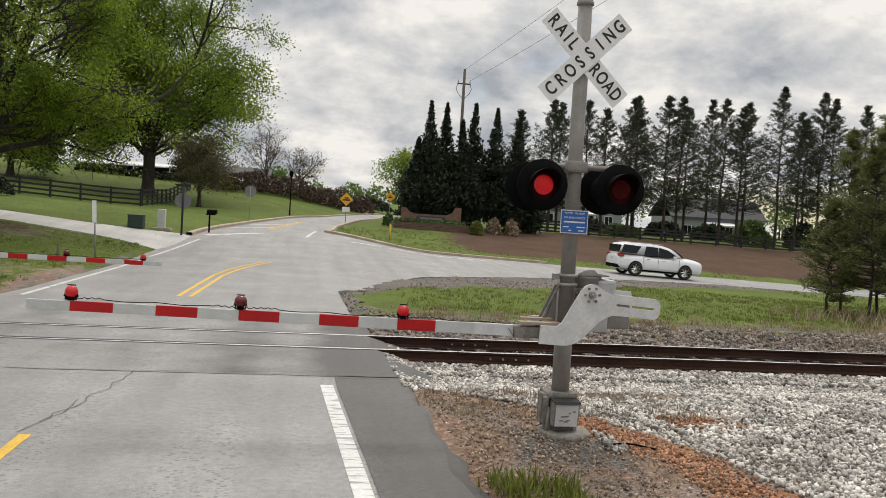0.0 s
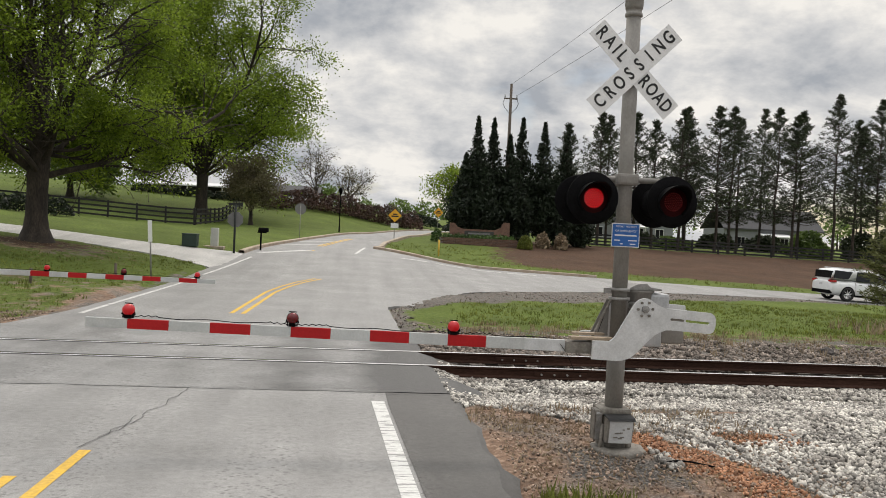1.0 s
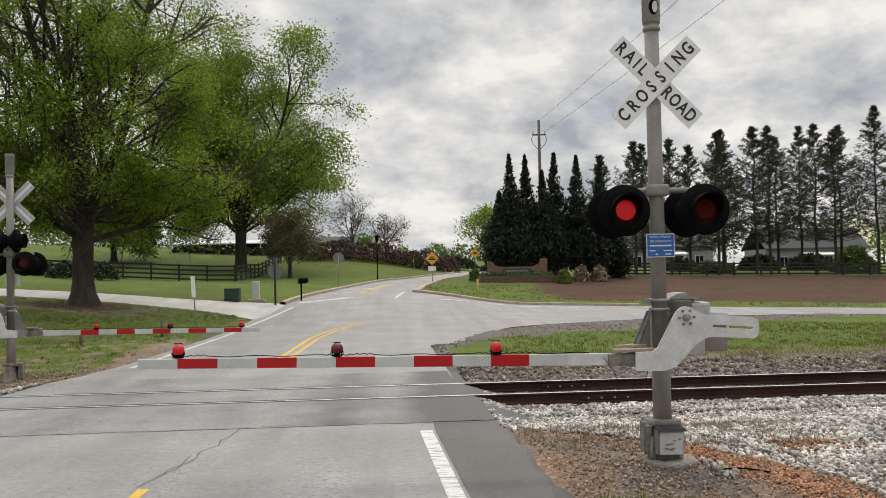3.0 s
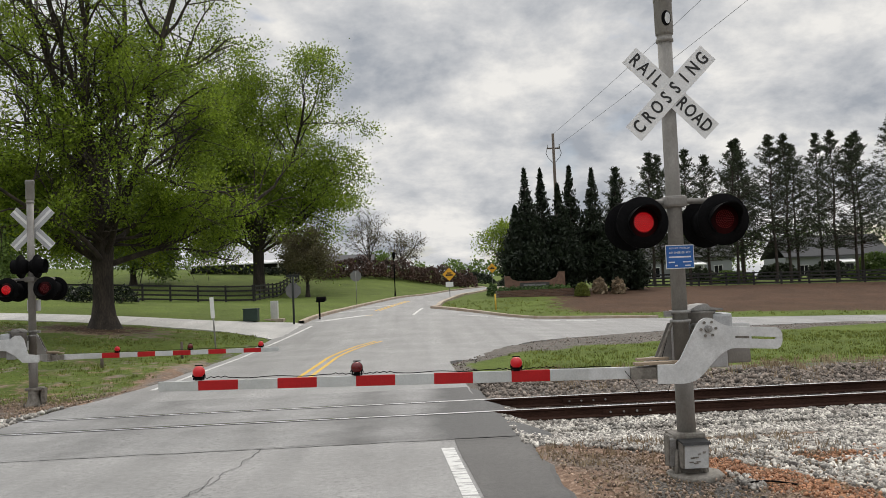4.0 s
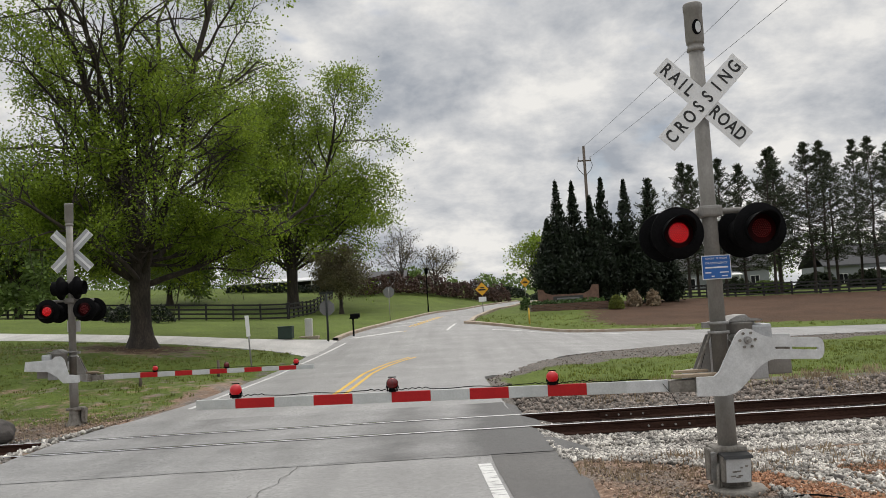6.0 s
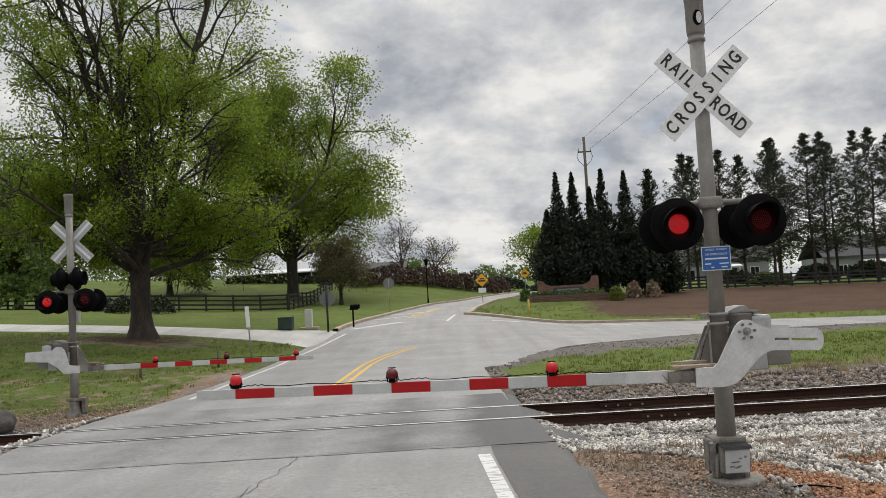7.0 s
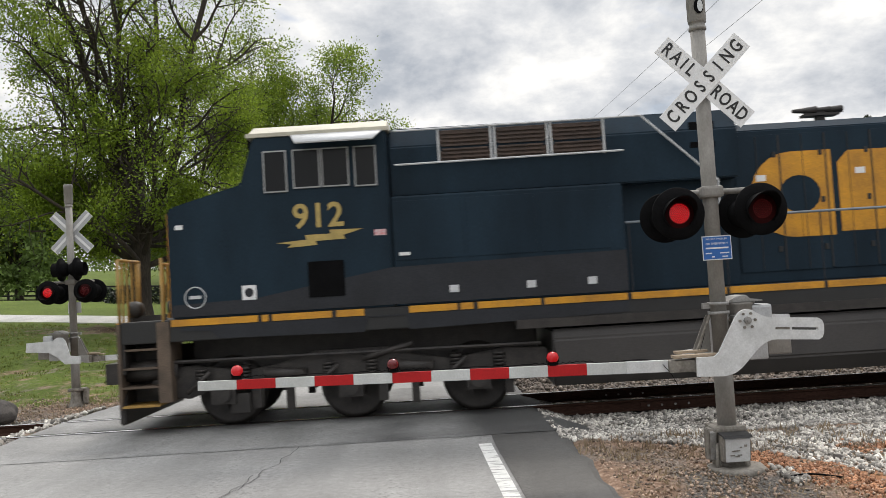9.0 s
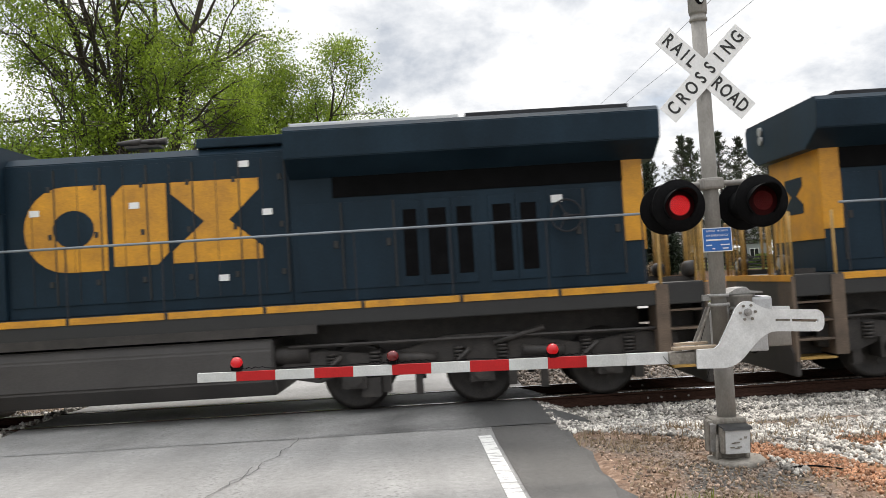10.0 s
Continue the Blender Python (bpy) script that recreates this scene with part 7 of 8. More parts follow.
def sign_post(m, label, h, r, mat):
    s = thing("road_sign", m, label, "road sign")
    bm = bmesh.new()
    tube(bm, (0, 0, -0.2), (0, 0, h), r, n=8)
    part("post", bm, mat, s)
    return s


def diamond(half, z):
    return [(-half, z), (0, z + half), (half, z), (0, z - half)]


def octagon(half, z):
    return [(half / math.cos(math.radians(22.5)) * math.cos(math.radians(22.5 + 45 * k)), z + half / math.cos(math.radians(22.5)) * math.sin(math.radians(22.5 + 45 * k))) for k in range(8)]


M_SIGN_YELLOW = material("yellow_warning_sheet", (0.72, 0.36, 0.02), 0.5, vary=0.06)
M_SIGN_BACK = material("dull_sign_back", (0.18, 0.18, 0.18), 0.6, 0.2, vary=0.1)
M_DARK_POST = material("dark_green_post", (0.012, 0.016, 0.014), 0.6, vary=0.2)
M_CABINET = material("green_cabinet", (0.02, 0.045, 0.032), 0.6, vary=0.2)
M_PALE_BOX = material("pale_utility_box", (0.55, 0.55, 0.52), 0.6, vary=0.08)
M_BRICK = material("red_brown_brick", (0.15, 0.085, 0.06), 0.9, vary=0.25, per_object=0.3)
M_MORTAR = material("mortar", (0.20, 0.17, 0.15), 0.95, vary=0.15)
M_POLE = material("weathered_pole", (0.12, 0.095, 0.075), 0.9, vary=0.25, stretch=(4, 4, 0.3))
M_WIRE = material("dark_wire", (0.05, 0.05, 0.05), 0.6)
M_ROOF_WHITE = material("white_metal_roof", (0.62, 0.62, 0.63), 0.45, vary=0.05)
M_SIDING = material("pale_siding", (0.24, 0.25, 0.265), 0.8, vary=0.08, stretch=(0.4, 0.4, 6))
M_DARK_WALL = material("dark_porch_wall", (0.055, 0.055, 0.05), 0.85, vary=0.2)
M_SHINGLE = material("grey_shingle", (0.07, 0.07, 0.074), 0.9, vary=0.2)
M_TRIM = material("white_trim", (0.66, 0.66, 0.65), 0.6, vary=0.05)
M_ROCK = material("dark_rock", (0.085, 0.075, 0.068), 0.9, vary=0.35, scale=5)


def make_roadside():
    make_fence("board_fence", "long black four-board fence along the pine row", [(19.5, 75.5), (21.3, 75.2), (34, 75.0), (49.6, 75.0), (84, 76)], 1.15, 4, 2.5)
    make_fence("board_fence", "black four-board pasture fence beyond the driveway", [(-60, 71), (-39, 70.4), (-22, 69.7), (-12.9, 69.5)], 1.34, 4, 2.3)
    make_fence("board_fence", "black four-board fence running back over the lawn", [(-12.85, 69.7), (-12.9, 98.0)], 1.34, 4, 2.3)
    # warning signs
    for x, y, z, h, lab in ((3.36, 70, 3.25, 0.56, "yellow diamond warning sign with a white plate below"), (10.0, 100, 4.3, 0.60, "yellow diamond warning sign beside the far road")):
        base = height(x, y)
        s = sign_post(place(x, y), lab, z - base + 0.5, 0.03, M_GALV)
        sheet = part("sign_face", plate(diamond(h, z - base), -0.05, -0.035), M_SIGN_YELLOW, s, "yellow diamond sheet")
        bm = bmesh.new()
        box(bm, -0.16, 0.2, -0.056, -0.051, z - base + 0.06, z - base + 0.16)
        box(bm, -0.3, 0.3, -0.056, -0.051, z - base - 0.12, z - base)
        part("text_bars", bm, M_LETTER, sheet)
        if y < 80:
            part("lower_plate", rbox(-0.32, 0.32, -0.05, -0.035, z - base - 1.05, z - base - 0.65, 0.003), M_WHITE, s, "small white plate")
    # stop signs seen from behind, on dark and thin posts
    s = sign_post(place(-5.97, 43.0), "back of a stop sign on a dark green street post", 2.45, 0.055, M_DARK_POST)
    part("sign_face", plate(octagon(0.38, 1.70), 0.06, 0.075), M_SIGN_BACK, s, "grey back of an octagonal sign")
    part("street_blade", rbox(-0.35, 0.35, -0.012, 0.012, 2.40, 2.53, 0.003), M_DARK_POST, s, "dark street name blade")
    s = sign_post(place(-3.95, 62.0), "back of a stop sign on a thin post", 2.5, 0.025, M_GALV)
    part("sign_face", plate(octagon(0.40, 2.15), 0.03, 0.045), M_SIGN_BACK, s, "grey back of an octagonal sign")
    s = sign_post(pose(-6.85, 29.6, height(-6.85, 29.6), 0, -3, 0), "slim white marker sign on a thin leaning post", 2.0, 0.028, M_GALV)
    part("sign_face", rbox(-0.07, 0.07, -0.045, -0.03, 1.28, 2.02, 0.003), M_WHITE, s, "narrow white marker sheet")
    s = sign_post(place(5.33, 52.0), "short yellow marker post on the grass corner", 1.02, 0.05, M_YELLOW_LINE)
    # lamp post on the lawn
    lp = thing("street_lamp", place(-1.4, 80.0), "slim black lantern post on the lawn", "street lamp")
    bm = bmesh.new()
    tube(bm, (0, 0, -0.2), (0, 0, 0.5), 0.09, 0.07, n=10)
    tube(bm, (0, 0, 0.5), (0, 0, 3.6), 0.055, 0.045, n=10)
    part("post", bm, M_BLACK, lp)
    bm = bmesh.new()
    lathe(bm, [(0.05, 3.58), (0.12, 3.65), (0.19, 4.02), (0.22, 4.04), (0.12, 4.18), (0.03, 4.26), (0.001, 4.34)], 8)
    part("lantern", bm, M_BLACK, lp, "black lantern head")
    # mailbox, cabinets
    mb = thing("mailbox", place(-5.0, 46.2), "black mailbox on a black post by the kerb", "mailbox")
    part("post", rbox(-0.045, 0.045, -0.045, 0.045, -0.2, 1.0, 0.01), M_BLACK, mb)
    out = [(-0.11, 1.0)] + [(-0.11 * math.cos(math.radians(a)), 1.13 + 0.11 * math.sin(math.radians(a))) for a in range(0, 181, 20)] + [(0.11, 1.0)]
    part("box", plate(out, -0.26, 0.26, 0, pose(0.12, 0, 0, 0, 0, 80)), M_BLACK, mb, "black domed letter box")
    part("bracket", rbox(-0.2, 0.3, -0.03, 0.03, 0.94, 1.0, 0.005), M_BLACK, mb)
    wb = thing("utility_box", place(-7.1, 44.0), "pale upright utility pedestal on a slab", "utility box")
    part("cabinet", rbox(-0.19, 0.19, -0.16, 0.16, 0.06, 1.0, 0.03), M_PALE_BOX, wb)
    part("slab", rbox(-0.5, 0.5, -0.35, 0.35, -0.1, 0.07, 0.02), M_KERB, wb)
    gb = thing("utility_box", place(-8.05, 42.6), "dark green transformer cabinet beside the driveway", "utility box")
    part("cabinet", rbox(-0.36, 0.36, -0.3, 0.3, 0.0, 0.58, 0.03), M_CABINET, gb)
    part("lid", rbox(-0.38, 0.38, -0.32, 0.32, 0.58, 0.64, 0.02), M_CABINET, gb)
    for x, y, h in ((-9.3, 25.5, 0.42), (-7.6, 28.0, 0.55)):
        bm = bmesh.new()
        tube(bm, (0, 0, -0.1), (0, 0, h), 0.05, 0.045, n=9)
        solid("stub_post", bm, M_POLE, "short weathered wooden stub on the bank", "post", place(x, y))
    # utility pole and wires
    up = thing("utility_pole", place(13.8, 76.0), "tall weathered utility pole with a small crossarm", "utility pole")
    top = 15.95 - height(13.8, 76)
    bm = bmesh.new()
    tube(bm, (0, 0, -0.3), (0, 0, top), 0.19, 0.12, n=10)
    part("pole", bm, M_POLE, up)
    part("crossarm", rbox(-0.62, 0.62, -0.06, 0.06, top - 1.42, top - 1.30, 0.01), M_POLE, up)
    for s in (-1, 1):
        bm = bmesh.new()
        lathe(bm, [(0.03, top - 1.30), (0.07, top - 1.2), (0.04, top - 1.12), (0.06, top - 1.02), (0.001, top - 0.95)], 8, pose(0.55 * s, 0, 0))
        part("insulator", bm, M_GREY, up)
        bm = bmesh.new()
        pts = [(0.55 * s, 0, top - 1.3), (0.72 * s, 0, top - 1.8), (0.55 * s, 0, top - 2.2), (0.1 * s, 0, top - 2.7)]
        for a, b in zip(pts, pts[1:]):
            tube(bm, a, b, 0.025, n=5)
        part("jumper", bm, M_WIRE, up)
    for x0, z0, x1, z1 in ((13.8, 15.9, 16.9, 17.2), (14.35, 14.9, 21.0, 17.9)):
        bm = bmesh.new()
        last = None
        for k in range(25):
            f = k / 24
            p = Vector((x0 + (x1 - x0) * f, 76 - 76 * f, z0 + (z1 - z0) * f - 0.5 * 4 * f * (1 - f)))
            if last is not None:
                tube(bm, last, p, 0.014, n=4, caps=False)
            last = p
        solid("overhead_wire", bm, M_WIRE, "thin overhead power wire from the utility pole", "wire")
    # brick entrance wall with its bed
    wall = thing("entrance_wall", place(10.0, 67.2), "low brown brick entrance wall with stepped ends", "wall")
    core = [(-2.3, -0.2), (-2.3, 1.55), (-1.9, 1.55), (-1.7, 1.25), (-1.2, 1.1), (1.4, 1.1), (1.9, 1.3), (2.1, 1.75), (2.6, 1.75), (2.6, -0.2)]
    part("wall_core", plate(core, -0.16, 0.16, 0.01), M_BRICK, wall, "brown brick wall body")
    part("name_panel", rbox(-1.1, 1.3, -0.20, -0.16, 0.55, 0.95, 0.01), M_DARK_WALL, wall, "dark name panel")
    part("text_bar", rbox(-0.8, 1.0, -0.206, -0.20, 0.68, 0.82, 0.002), M_SIGN_BACK, wall)
    bed = thing("planter_bed", place(9.8, 65.4), "low brick planter bed with green cover", "planter")
    out = [(-3.0, -0.9), (3.0, -0.9), (3.0, 1.2), (-3.0, 1.2)]
    part("bed_wall", rbox(-3.0, 3.0, -0.9, 1.2, -0.3, 0.48, 0.03), M_MORTAR, bed)
    rnd = random.Random(12)
    me = mesh_of(rbox(-0.14, 0.14, -0.02, 0.02, -0.05, 0.05, 0.006), "brick", M_BRICK)
    for row in range(5):
        for k in range(20):
            b = new("brick", me)
            b.parent = bed
            b.matrix_basis = pose(-2.9 + 0.3 * k + 0.15 * (row % 2), -0.905, -0.02 + 0.115 * row)
    c = [(rnd.uniform(-2.8, 2.8), rnd.uniform(-0.7, 1.0), 0.5 + abs(rnd.gauss(0, 0.12))) for _ in range(1500)]
    fol = new("ground_cover", leaf_mesh("ground_cover", c, 0.09, M_SHRUB, 7, 0.6))
    fol.parent = bed
    # kerbs
    make_kerb([(eased(ROAD_LEFT, y) - 0.14, y) for y in stepped(43.6, 43.6, 80, 120, 1.0, 1.06)])
    corner = [(x, eased(SIDE_FAR, x) + 0.12) for x in stepped(1.4, 1.4, 14, 14, 0.3)]
    make_kerb([(eased(ROAD_RIGHT, y) + 0.12, y) for y in stepped(110, 53.6, 75, 110, 1.0, 1.06)][::-1] + corner)
    # rock and small flag beside the track
    bm = bmesh.new()
    bmesh.ops.create_icosphere(bm, subdivisions=3, radius=0.36)
    for v in bm.verts:
        v.co *= 1 + 0.35 * noise.noise(v.co * 3)
        v.co.z *= 0.75
    solid("rock", bm, M_ROCK, "dark weathered rock beside the track", "rock", pose(-9.1, 16.9, 0.05))
    for k, (x, y, r) in enumerate(((9.3, 10.6, 0.10), (10.6, 17.6, 0.16), (4.05, 8.9, 0.06))):
        bm = bmesh.new()
        bmesh.ops.create_icosphere(bm, subdivisions=2, radius=r)
        for v in bm.verts:
            v.co *= 1 + 0.4 * noise.noise(v.co * (1.2 / r) + Vector((k, 0, 0)))
            v.co.z *= 0.7
        solid("rock", bm, M_ROCK, "small dark rock lying on the gravel", "rock", pose(x, y, height(x, y) + 0.03))
    bm = bmesh.new()
    last = None
    for k in range(14):
        p = Vector((3.25 + 0.055 * k, 8.25 + 0.04 * math.sin(k * 0.5) - 0.012 * k, 0))
        p.z = height(p.x, p.y) + 0.02 + 0.02 * math.sin(k * 0.35)
        if last is not None:
            tube(bm, last, p, 0.009, n=6)
        last = p
    solid("cable_end", bm, M_BLACK, "short black cable end lying in the dirt", "cable")
    fl = thing("marker_flag", place(-10.9, 20.0), "tiny blue marker flag in the leaf litter", "flag")
    bm = bmesh.new()
    tube(bm, (0, 0, -0.05), (0, 0, 0.3), 0.006, n=5)
    part("wire_stem", bm, M_WIRE, fl)
    part("flag", rbox(0, 0.12, -0.003, 0.003, 0.2, 0.3, 0.001), M_FLAG_BLUE, fl, "blue plastic flag")


M_FLAG_BLUE = material("blue_flag", (0.03, 0.28, 0.55), 0.6)


def make_kerb(path):
    bm = bmesh.new()
    rows = []
    for i, (x, y) in enumerate(path):
        a, b = Vector(path[max(0, i - 1)]), Vector(path[min(len(path) - 1, i + 1)])
        d = (b - a).normalized()
        n = Vector((-d.y, d.x))
        z = height(x, y)
        rows.append([bm.verts.new((x + n.x * o, y + n.y * o, z + h)) for o, h in ((-0.16, -0.1), (-0.15, 0.13), (-0.12, 0.15), (0.12, 0.15), (0.15, 0.13), (0.16, -0.1))])
    for a, b in zip(rows, rows[1:]):
        for k in range(5):
            bm.faces.new((a[k], a[k + 1], b[k + 1], b[k]))
    solid("kerb", bm, M_KERB, "stained concrete kerb along the grass", "kerb", kind="structure")


make_roadside()


def window_at(h, x, y, z, w, hh):
    wn = part("window", rbox(x - w / 2 - 0.08, x + w / 2 + 0.08, y - 0.05, y, z - 0.08, z + hh + 0.08, 0.01), M_TRIM, h, "white window frame")
    part("pane", rbox(x - w / 2, x - 0.03, y - 0.06, y - 0.05, z, z + hh, 0.004), M_GLASS, wn)
    part("pane", rbox(x + 0.03, x + w / 2, y - 0.06, y - 0.05, z, z + hh, 0.004), M_GLASS, wn)


def make_houses():
    swap = Matrix(((0, 1, 0, 0), (1, 0, 0, 0), (0, 0, 1, 0), (0, 0, 0, 1)))
    h = thing("farmhouse", place(-21.7, 116), "white-roofed farmhouse with a long columned porch", "house")
    h.matrix_basis.translation.z = 3.8
    # the wall's dark colour carries the shade under the porch roof
    part("wall", rbox(-7.0, 6.2, 0, 7, -1, 3.2, 0.02), M_DARK_WALL, h, "porch wall with the porch shade put into its dark colour")
    part("roof", plate([(-0.6, 3.1), (3.5, 7.6), (7.6, 3.1), (7.6, 3.3), (3.5, 7.85), (-0.6, 3.3)], -7.3, 6.4, 0, swap), M_ROOF_WHITE, h, "white metal gable roof")
    part("gable", plate([(0, 3.1), (3.5, 7.5), (7, 3.1)], -6.9, 6.1, 0, swap), M_SIDING, h)
    part("porch_roof", plate([(-3.2, 2.65), (0.0, 3.25), (0.0, 3.4), (-3.2, 2.8)], -7.6, 6.8, 0, swap), M_ROOF_WHITE, h, "white porch roof")
    part("porch_floor", rbox(-7.4, 6.6, -3.1, 0, -1, 0.05, 0.02), M_DARK_WALL, h)
    for k in range(7):
        part("column", rbox(-7.2 + 2.25 * k, -7.05 + 2.25 * k, -3.05, -2.9, 0, 2.7, 0.01), M_TRIM, h, "white porch column")
    for x in (-5.6, -3.0, 1.6, 3.4, 5.0):
        window_at(h, x, 0, 0.9, 1.1, 1.3)
    part("door", rbox(-0.9, 0.1, -0.06, 0, 0.05, 2.1, 0.01), M_TRIM, h, "white door")
    g = thing("house_wing", place(-8.3, 117), "two-storey pale house wing with a white columned entry", "house")
    g.matrix_basis.translation.z = 3.4
    part("wall", rbox(-3.6, 3.2, 0, 6, -1, 5.2, 0.02), M_SIDING, g, "pale blue-grey siding wall")
    part("roof", plate([(-0.4, 5.0), (3, 6.6), (6.4, 5.0), (6.4, 5.2), (3, 6.85), (-0.4, 5.2)], -3.9, 3.5, 0, swap), M_SHINGLE, g, "grey roof")
    part("porch_roof", plate([(-3.4, 3.1), (0, 3.7), (0, 3.85), (-3.4, 3.3)], -4.2, 3.8, 0, swap), M_ROOF_WHITE, g, "white porch roof")
    for x in (-3.3, -2.9, 0.6, 3.3):
        part("column", rbox(x - 0.11, x + 0.11, -3.2, -2.98, -0.5, 3.2, 0.01), M_TRIM, g, "white porch column")
    for x in (-2.4, 0.2, 2.2):
        window_at(g, x, 0, 3.95, 0.9, 1.0)
        window_at(g, x, 0, 0.9, 0.9, 1.3)
    # the wing is low: one storey and an attic
    for q in g.children_recursive:
        for v in q.data.vertices:
            if v.co.z > 0:
                v.co.z *= 0.60
    for x, y, w, lab in ((41.0, 122, 7.0, "grey-sided house half hidden behind the pines"), (28.0, 128, 4.5, "pale house with a white porch behind the pines"), (66, 126, 8.0, "grey-sided house half hidden behind the pines")):
        q = thing("house", place(x, y), lab, "house")
        q.matrix_basis.translation.z -= 0.8
        part("wall", rbox(-w, w, 0, 8, -1, 3.9, 0.02), M_SIDING, q, "grey siding wall")
        part("roof", plate([(-0.5, 3.8), (4, 7.0), (8.5, 3.8), (8.5, 4.0), (4, 7.25), (-0.5, 4.0)], -w - 0.4, w + 0.4, 0, swap), M_SHINGLE, q, "grey shingle roof")
        for k in range(4):
            window_at(q, -w + w * (0.35 + 0.45 * k), 0, 1.2, 1.2, 1.4)
        for k in range(3):
            part("column", rbox(-2 + 2 * k - 0.1, -2 + 2 * k + 0.1, -2.0, -1.8, -0.3, 2.8, 0.01), M_TRIM, q, "white porch column")
        part("porch_roof", plate([(-2.2, 2.75), (0, 3.2), (0, 3.35), (-2.2, 2.9)], -2.4, 2.4, 0, swap), M_TRIM, q, "white porch roof")


make_houses()

# ---- ballast, litter and grass ----


def scatter_stones(name, label, areas, seed, mat):
    """Angular stones, heaped over areas (x0, x1, y0, y1, number, size, raise)."""
    rng = np.random.default_rng(seed)
    cube = np.array([(-1, -1, -1), (1, -1, -1), (1, 1, -1), (-1, 1, -1), (-1, -1, 1), (1, -1, 1), (1, 1, 1), (-1, 1, 1)], dtype=float) * 0.5
    quads = np.array([(0, 3, 2, 1), (4, 5, 6, 7), (0, 1, 5, 4), (1, 2, 6, 5), (2, 3, 7, 6), (3, 0, 4, 7)])
    all_v, count = [], 0
    for x0, x1, y0, y1, n, size, up in areas:
        x, y = rng.uniform(x0, x1, n), rng.uniform(y0, y1, n)
        z = np.array([height(a, b) for a, b in zip(x, y)]) + up + rng.uniform(-0.3, 0.6, n) * size
        keep = np.ones(n, bool)
        for i in range(n):
            if up == 0:
                if 0.5 < x[i] < 60 and along(SIDE_NEAR, x[i]) - 0.15 < y[i] < along(SIDE_FAR, x[i]):
                    keep[i] = False
                    continue
                keep[i] = cover(x[i], y[i])[2] + 0.55 * noise.noise((x[i] * 1.1, y[i] * 1.1, 4)) + 0.2 * noise.noise((x[i] * 4, y[i] * 4, 8)) > 0.42
        x, y, z = x[keep], y[keep], z[keep]
        n = len(x)
        s = size * rng.uniform(0.55, 1.3, (n, 1, 1)) * rng.uniform(0.55, 1.25, (n, 1, 3))
        v = cube[None] * (1 + rng.uniform(-0.35, 0.35, (n, 8, 3))) * s
        a = rng.normal(size=(n, 4))
        a /= np.linalg.norm(a, axis=1)[:, None]
        w, p, q, r = a.T
        rot = np.stack([1 - 2 * (q * q + r * r), 2 * (p * q - r * w), 2 * (p * r + q * w), 2 * (p * q + r * w), 1 - 2 * (p * p + r * r), 2 * (q * r - p * w), 2 * (p * r - q * w), 2 * (q * r + p * w), 1 - 2 * (p * p + q * q)], axis=1).reshape(n, 3, 3)
        v = np.einsum("nij,nkj->nki", rot, v) + np.stack([x, y, z], axis=1)[:, None]
        all_v.append(v.reshape(-1, 3))
        count += n
    verts = np.concatenate(all_v)
    f = (quads[None] + 8 * np.arange(count)[:, None, None]).reshape(-1)
    me = bpy.data.meshes.new(name)
    me.vertices.add(len(verts))
    me.vertices.foreach_set("co", verts.astype(np.float32).ravel())
    me.loops.add(len(f))
    me.loops.foreach_set("vertex_index", f.astype(np.int32))
    me.polygons.add(len(f) // 4)
    me.polygons.foreach_set("loop_start", np.arange(0, len(f), 4, dtype=np.int32))
    me.update(calc_edges=True)
    me.materials.append(mat)
    tagged(new(name, me), label, "gravel", kind="stuff")


def scatter_blades(name, label, areas, seed, mat, category="grass"):
    """Thin upright blades in tufts; areas (x0, x1, y0, y1, tufts, height, test)."""
    rnd = random.Random(seed)
    verts, faces = [], []
    for x0, x1, y0, y1, n, h, test in areas:
        for _ in range(n):
            x, y = rnd.uniform(x0, x1), rnd.uniform(y0, y1)
            if not test(x, y):
                continue
            z = height(x, y)
            for k in range(rnd.randint(4, 8)):
                a = rnd.uniform(0, 6.28)
                bx, by = x + rnd.gauss(0, 0.06), y + rnd.gauss(0, 0.06)
                hh = h * rnd.uniform(0.5, 1.25)
                lx, ly = rnd.gauss(0, 0.35) * hh, rnd.gauss(0, 0.35) * hh
                w = 0.012 + 0.02 * hh
                i = len(verts)
                verts += [(bx - w * math.cos(a), by - w * math.sin(a), z - 0.02), (bx + w * math.cos(a), by + w * math.sin(a), z - 0.02), (bx + lx, by + ly, z + hh)]
                faces.append((i, i + 1, i + 2))
    me = bpy.data.meshes.new(name)
    me.from_pydata(verts, [], faces)
    me.materials.append(mat)
    tagged(new(name, me), label, category, kind="stuff")


def grassy(x, y):
    e, s, g, c = cover(x, y)
    if 0.9 < x < 130 and along(SIDE_NEAR, x) - 0.4 < y < along(SIDE_FAR, x) + 0.3:
        return False
    return max(e, s, g, c) + 0.5 * noise.noise((x * 0.8, y * 0.8, 2)) < 0.45


def flat_litter(name, label, areas, seed, mat, size):
    rng = np.random.default_rng(seed)
    c = []
    for x0, x1, y0, y1, n in areas:
        x, y = rng.uniform(x0, x1, n), rng.uniform(y0, y1, n)
        c += [(a, b, height(a, b) + 0.012) for a, b in zip(x, y) if noise.noise((a * 1.7, b * 1.7, 9)) > -0.15 and a > along(ROAD_RIGHT, b) + 0.25 or a < along(ROAD_LEFT, b) - 0.2]
    tagged(new(name, leaf_mesh(name, c, size, mat, seed, 0.3)), label, "litter", kind="stuff")


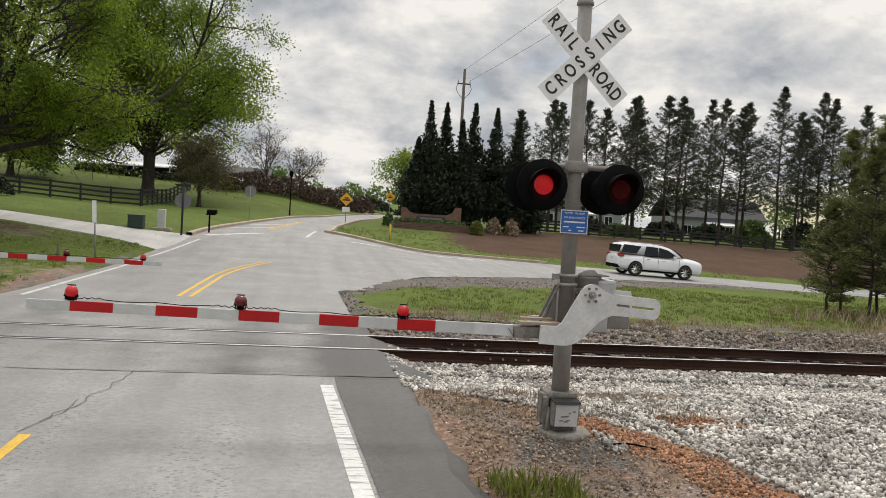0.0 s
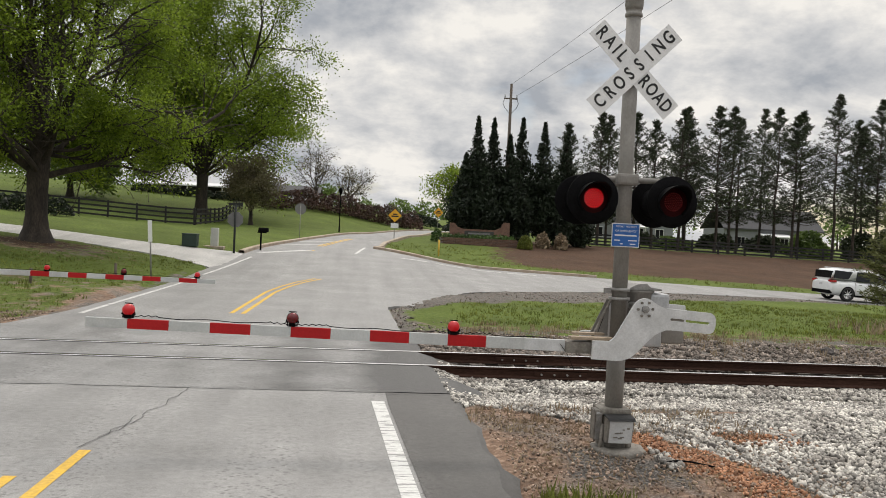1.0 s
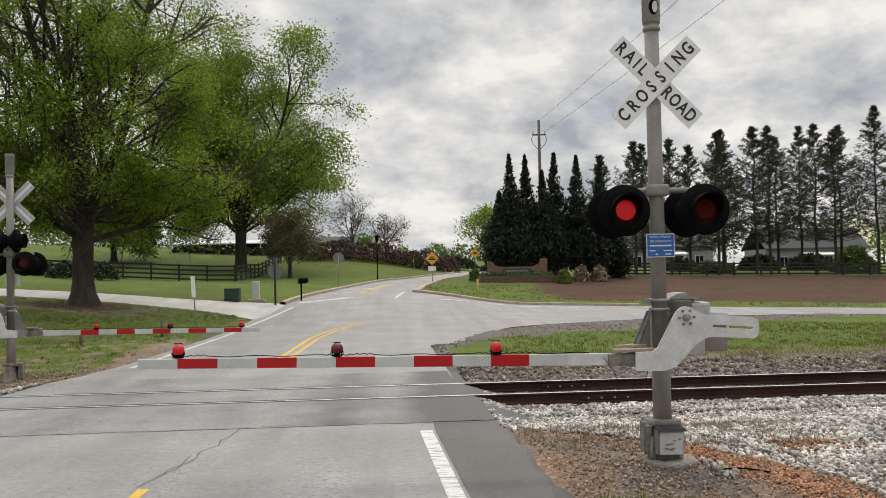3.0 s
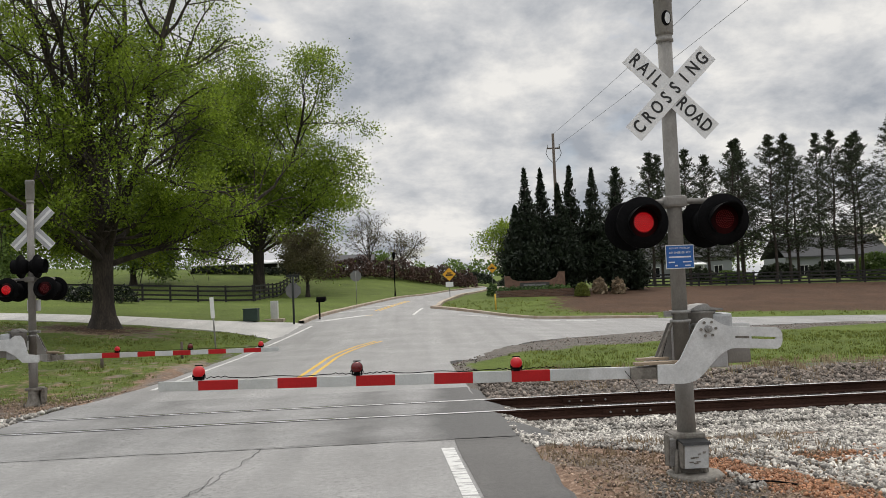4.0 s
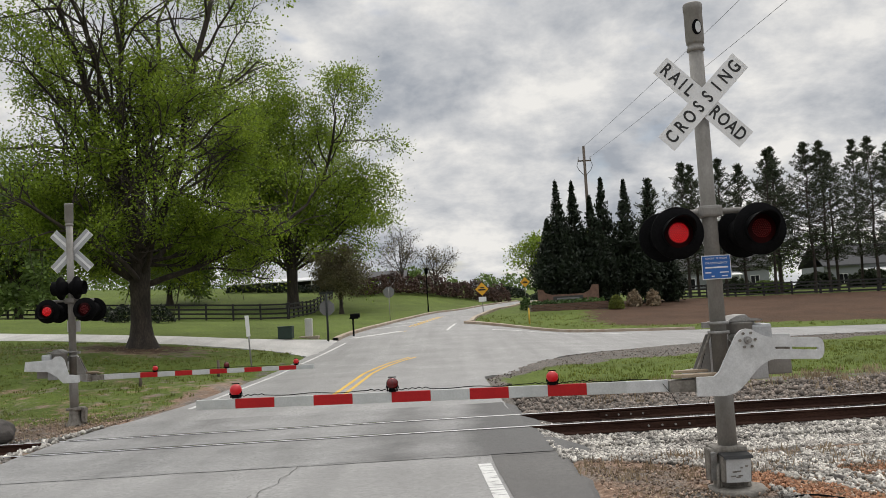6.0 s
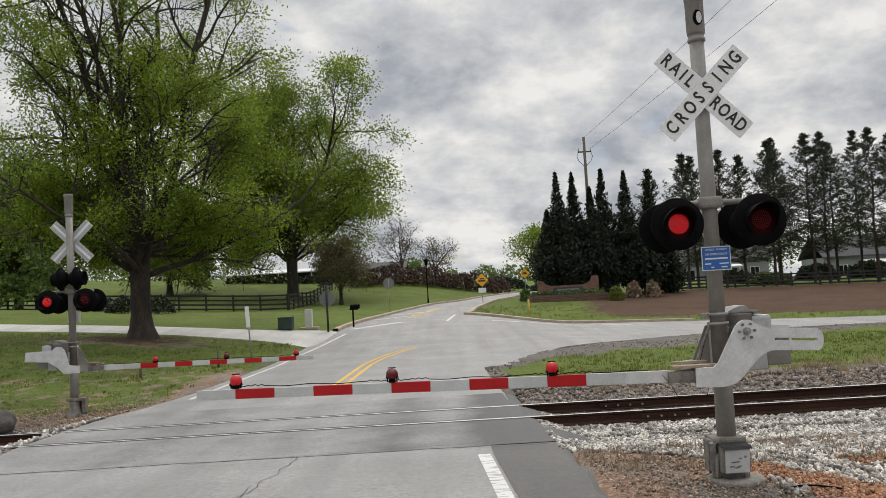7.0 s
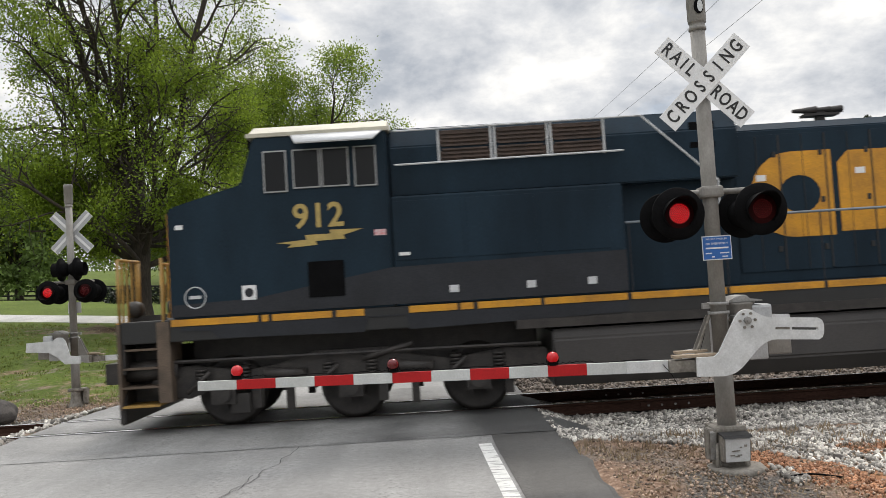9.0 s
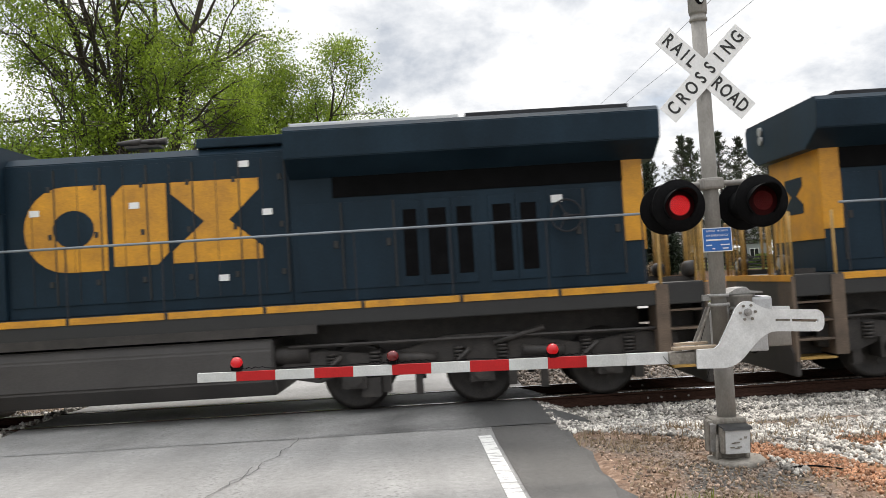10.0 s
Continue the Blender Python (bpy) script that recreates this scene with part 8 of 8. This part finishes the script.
scatter_stones("ballast", "pale grey crushed ballast stones along the rails", [
    (1.4, 9.5, 10.0, 13.62, 30000, 0.037, 0.0), (3.25, 10.5, 4.5, 10.4, 36000, 0.037, 0.0), (9.5, 26, 9.5, 13.4, 9000, 0.075, 0.0),
    (1.6, 12, 13.95, 15.0, 2600, 0.06, -0.02), (1.95, 12, 12.7, 13.6, 7000, 0.042, 0.035), (12, 26, 12.6, 13.6, 3000, 0.065, 0.035),
    (-15, -7.0, 11.5, 17.2, 3500, 0.065, 0.0)], 11, M_STONE)
scatter_stones("old_ballast", "dull brown-grey old ballast beyond the rails", [(1.4, 14, 15.35, 18.4, 7500, 0.06, 0.0), (14, 30, 15.3, 18.8, 4200, 0.08, 0.0), (1.1, 3.4, 17.5, 31.5, 1700, 0.03, 0.0), (1.5, 28, 24, 41, 9000, 0.035, 0.0)], 15, M_OLD_STONE)
scatter_stones("earth_clods", "small red-brown earth clods and pebbles on the verge", [(1.6, 5.0, 4.5, 10.8, 4200, 0.022, 0.005), (-12, -6.9, 17.3, 21, 1500, 0.03, 0.01)], 12, M_CLOD)
scatter_stones("clay_clods", "orange clay crumbs along the foot of the gravel", [(3.05, 3.6, 8.7, 9.5, 420, 0.03, 0.005), (3.4, 4.0, 7.9, 8.8, 420, 0.028, 0.005), (3.6, 4.3, 6.5, 7.9, 420, 0.028, 0.005), (4.3, 5.4, 9.0, 9.8, 260, 0.028, 0.005)], 14, M_CLAY)
scatter_blades("grass_blades", "tufts of fresh green grass", [
    (3.0, 24, 20.8, 34, 3800, 0.085, grassy), (-22, -6.6, 19.5, 37, 4200, 0.07, grassy), (1.75, 1.95, 6.6, 7.0, 26, 0.15, lambda x, y: True), (2.05, 2.4, 6.3, 7.0, 40, 0.17, lambda x, y: True), (2.0, 3.1, 5.2, 6.3, 40, 0.18, lambda x, y: True),
    (2.5, 40, 48, 62, 1800, 0.12, grassy), (24, 44, 30, 42, 900, 0.14, grassy)], 31, M_GRASS)
scatter_blades("dry_weeds", "dry brown weed stalks along the far side of the rails", [(2.5, 30, 17.0, 21.2, 2200, 0.13, lambda x, y: noise.noise((x * 0.9, y * 0.9, 5)) > -0.1), (14.5, 22, 20, 25, 130, 0.42, lambda x, y: True), (1.5, 5.0, 9.3, 10.9, 90, 0.10, lambda x, y: True), (-14, -7.2, 16.8, 21, 300, 0.08, lambda x, y: True)], 32, M_DRY, "weeds")
flat_litter("leaf_litter", "brown dead leaves and straw bits on the verge", [(1.5, 5.0, 4.5, 10.9, 5200), (-16, -6.8, 17, 22, 2600), (-20, -8, 31, 36, 2200)], 41, M_DRY, 0.03)


def motions():
    """The train, the car and their turning wheels."""
    times = [i / 15 for i in range(151)]
    for ob, gap in ((locomotive, 0.0), (second, 43.3)):
        turn = 0 if ob is locomotive else 180
        walk(ob, [(t, pose(TRAIN_FRONT - TRAIN_SPEED * (t - 9) + gap, 14.455, 0.012, 0, 0, turn)) for t in range(11)])
        sense = -1 if ob is locomotive else 1
        for w in [c for c in ob.children if c.name.startswith("wheelset")]:
            x, y, z = w.location
            walk(w, [(t, pose(x, y, z, 0, math.degrees(sense * TRAIN_SPEED * t / 0.545), 0)) for t in times])
    rows = []
    for k in range(21):
        t = k * 0.5
        x = CAR_START + CAR_SPEED * t
        y = 43.5 + 0.085 * max(0, x - 34)
        ang = 0.0 if x < 34 else math.degrees(math.atan(0.085))
        fall = math.degrees(math.atan2(height(x - 1.5, y) - height(x + 1.5, y), 3.0))
        rows.append((t, pose(x, y, height(x, y), 0, fall, ang)))
    walk(car, rows)
    for w in CAR_WHEELS:
        x, y, z = w.location
        walk(w, [(t, pose(x, y, z, 0, math.degrees(CAR_SPEED * t / 0.385) , 0)) for t in times])


motions()
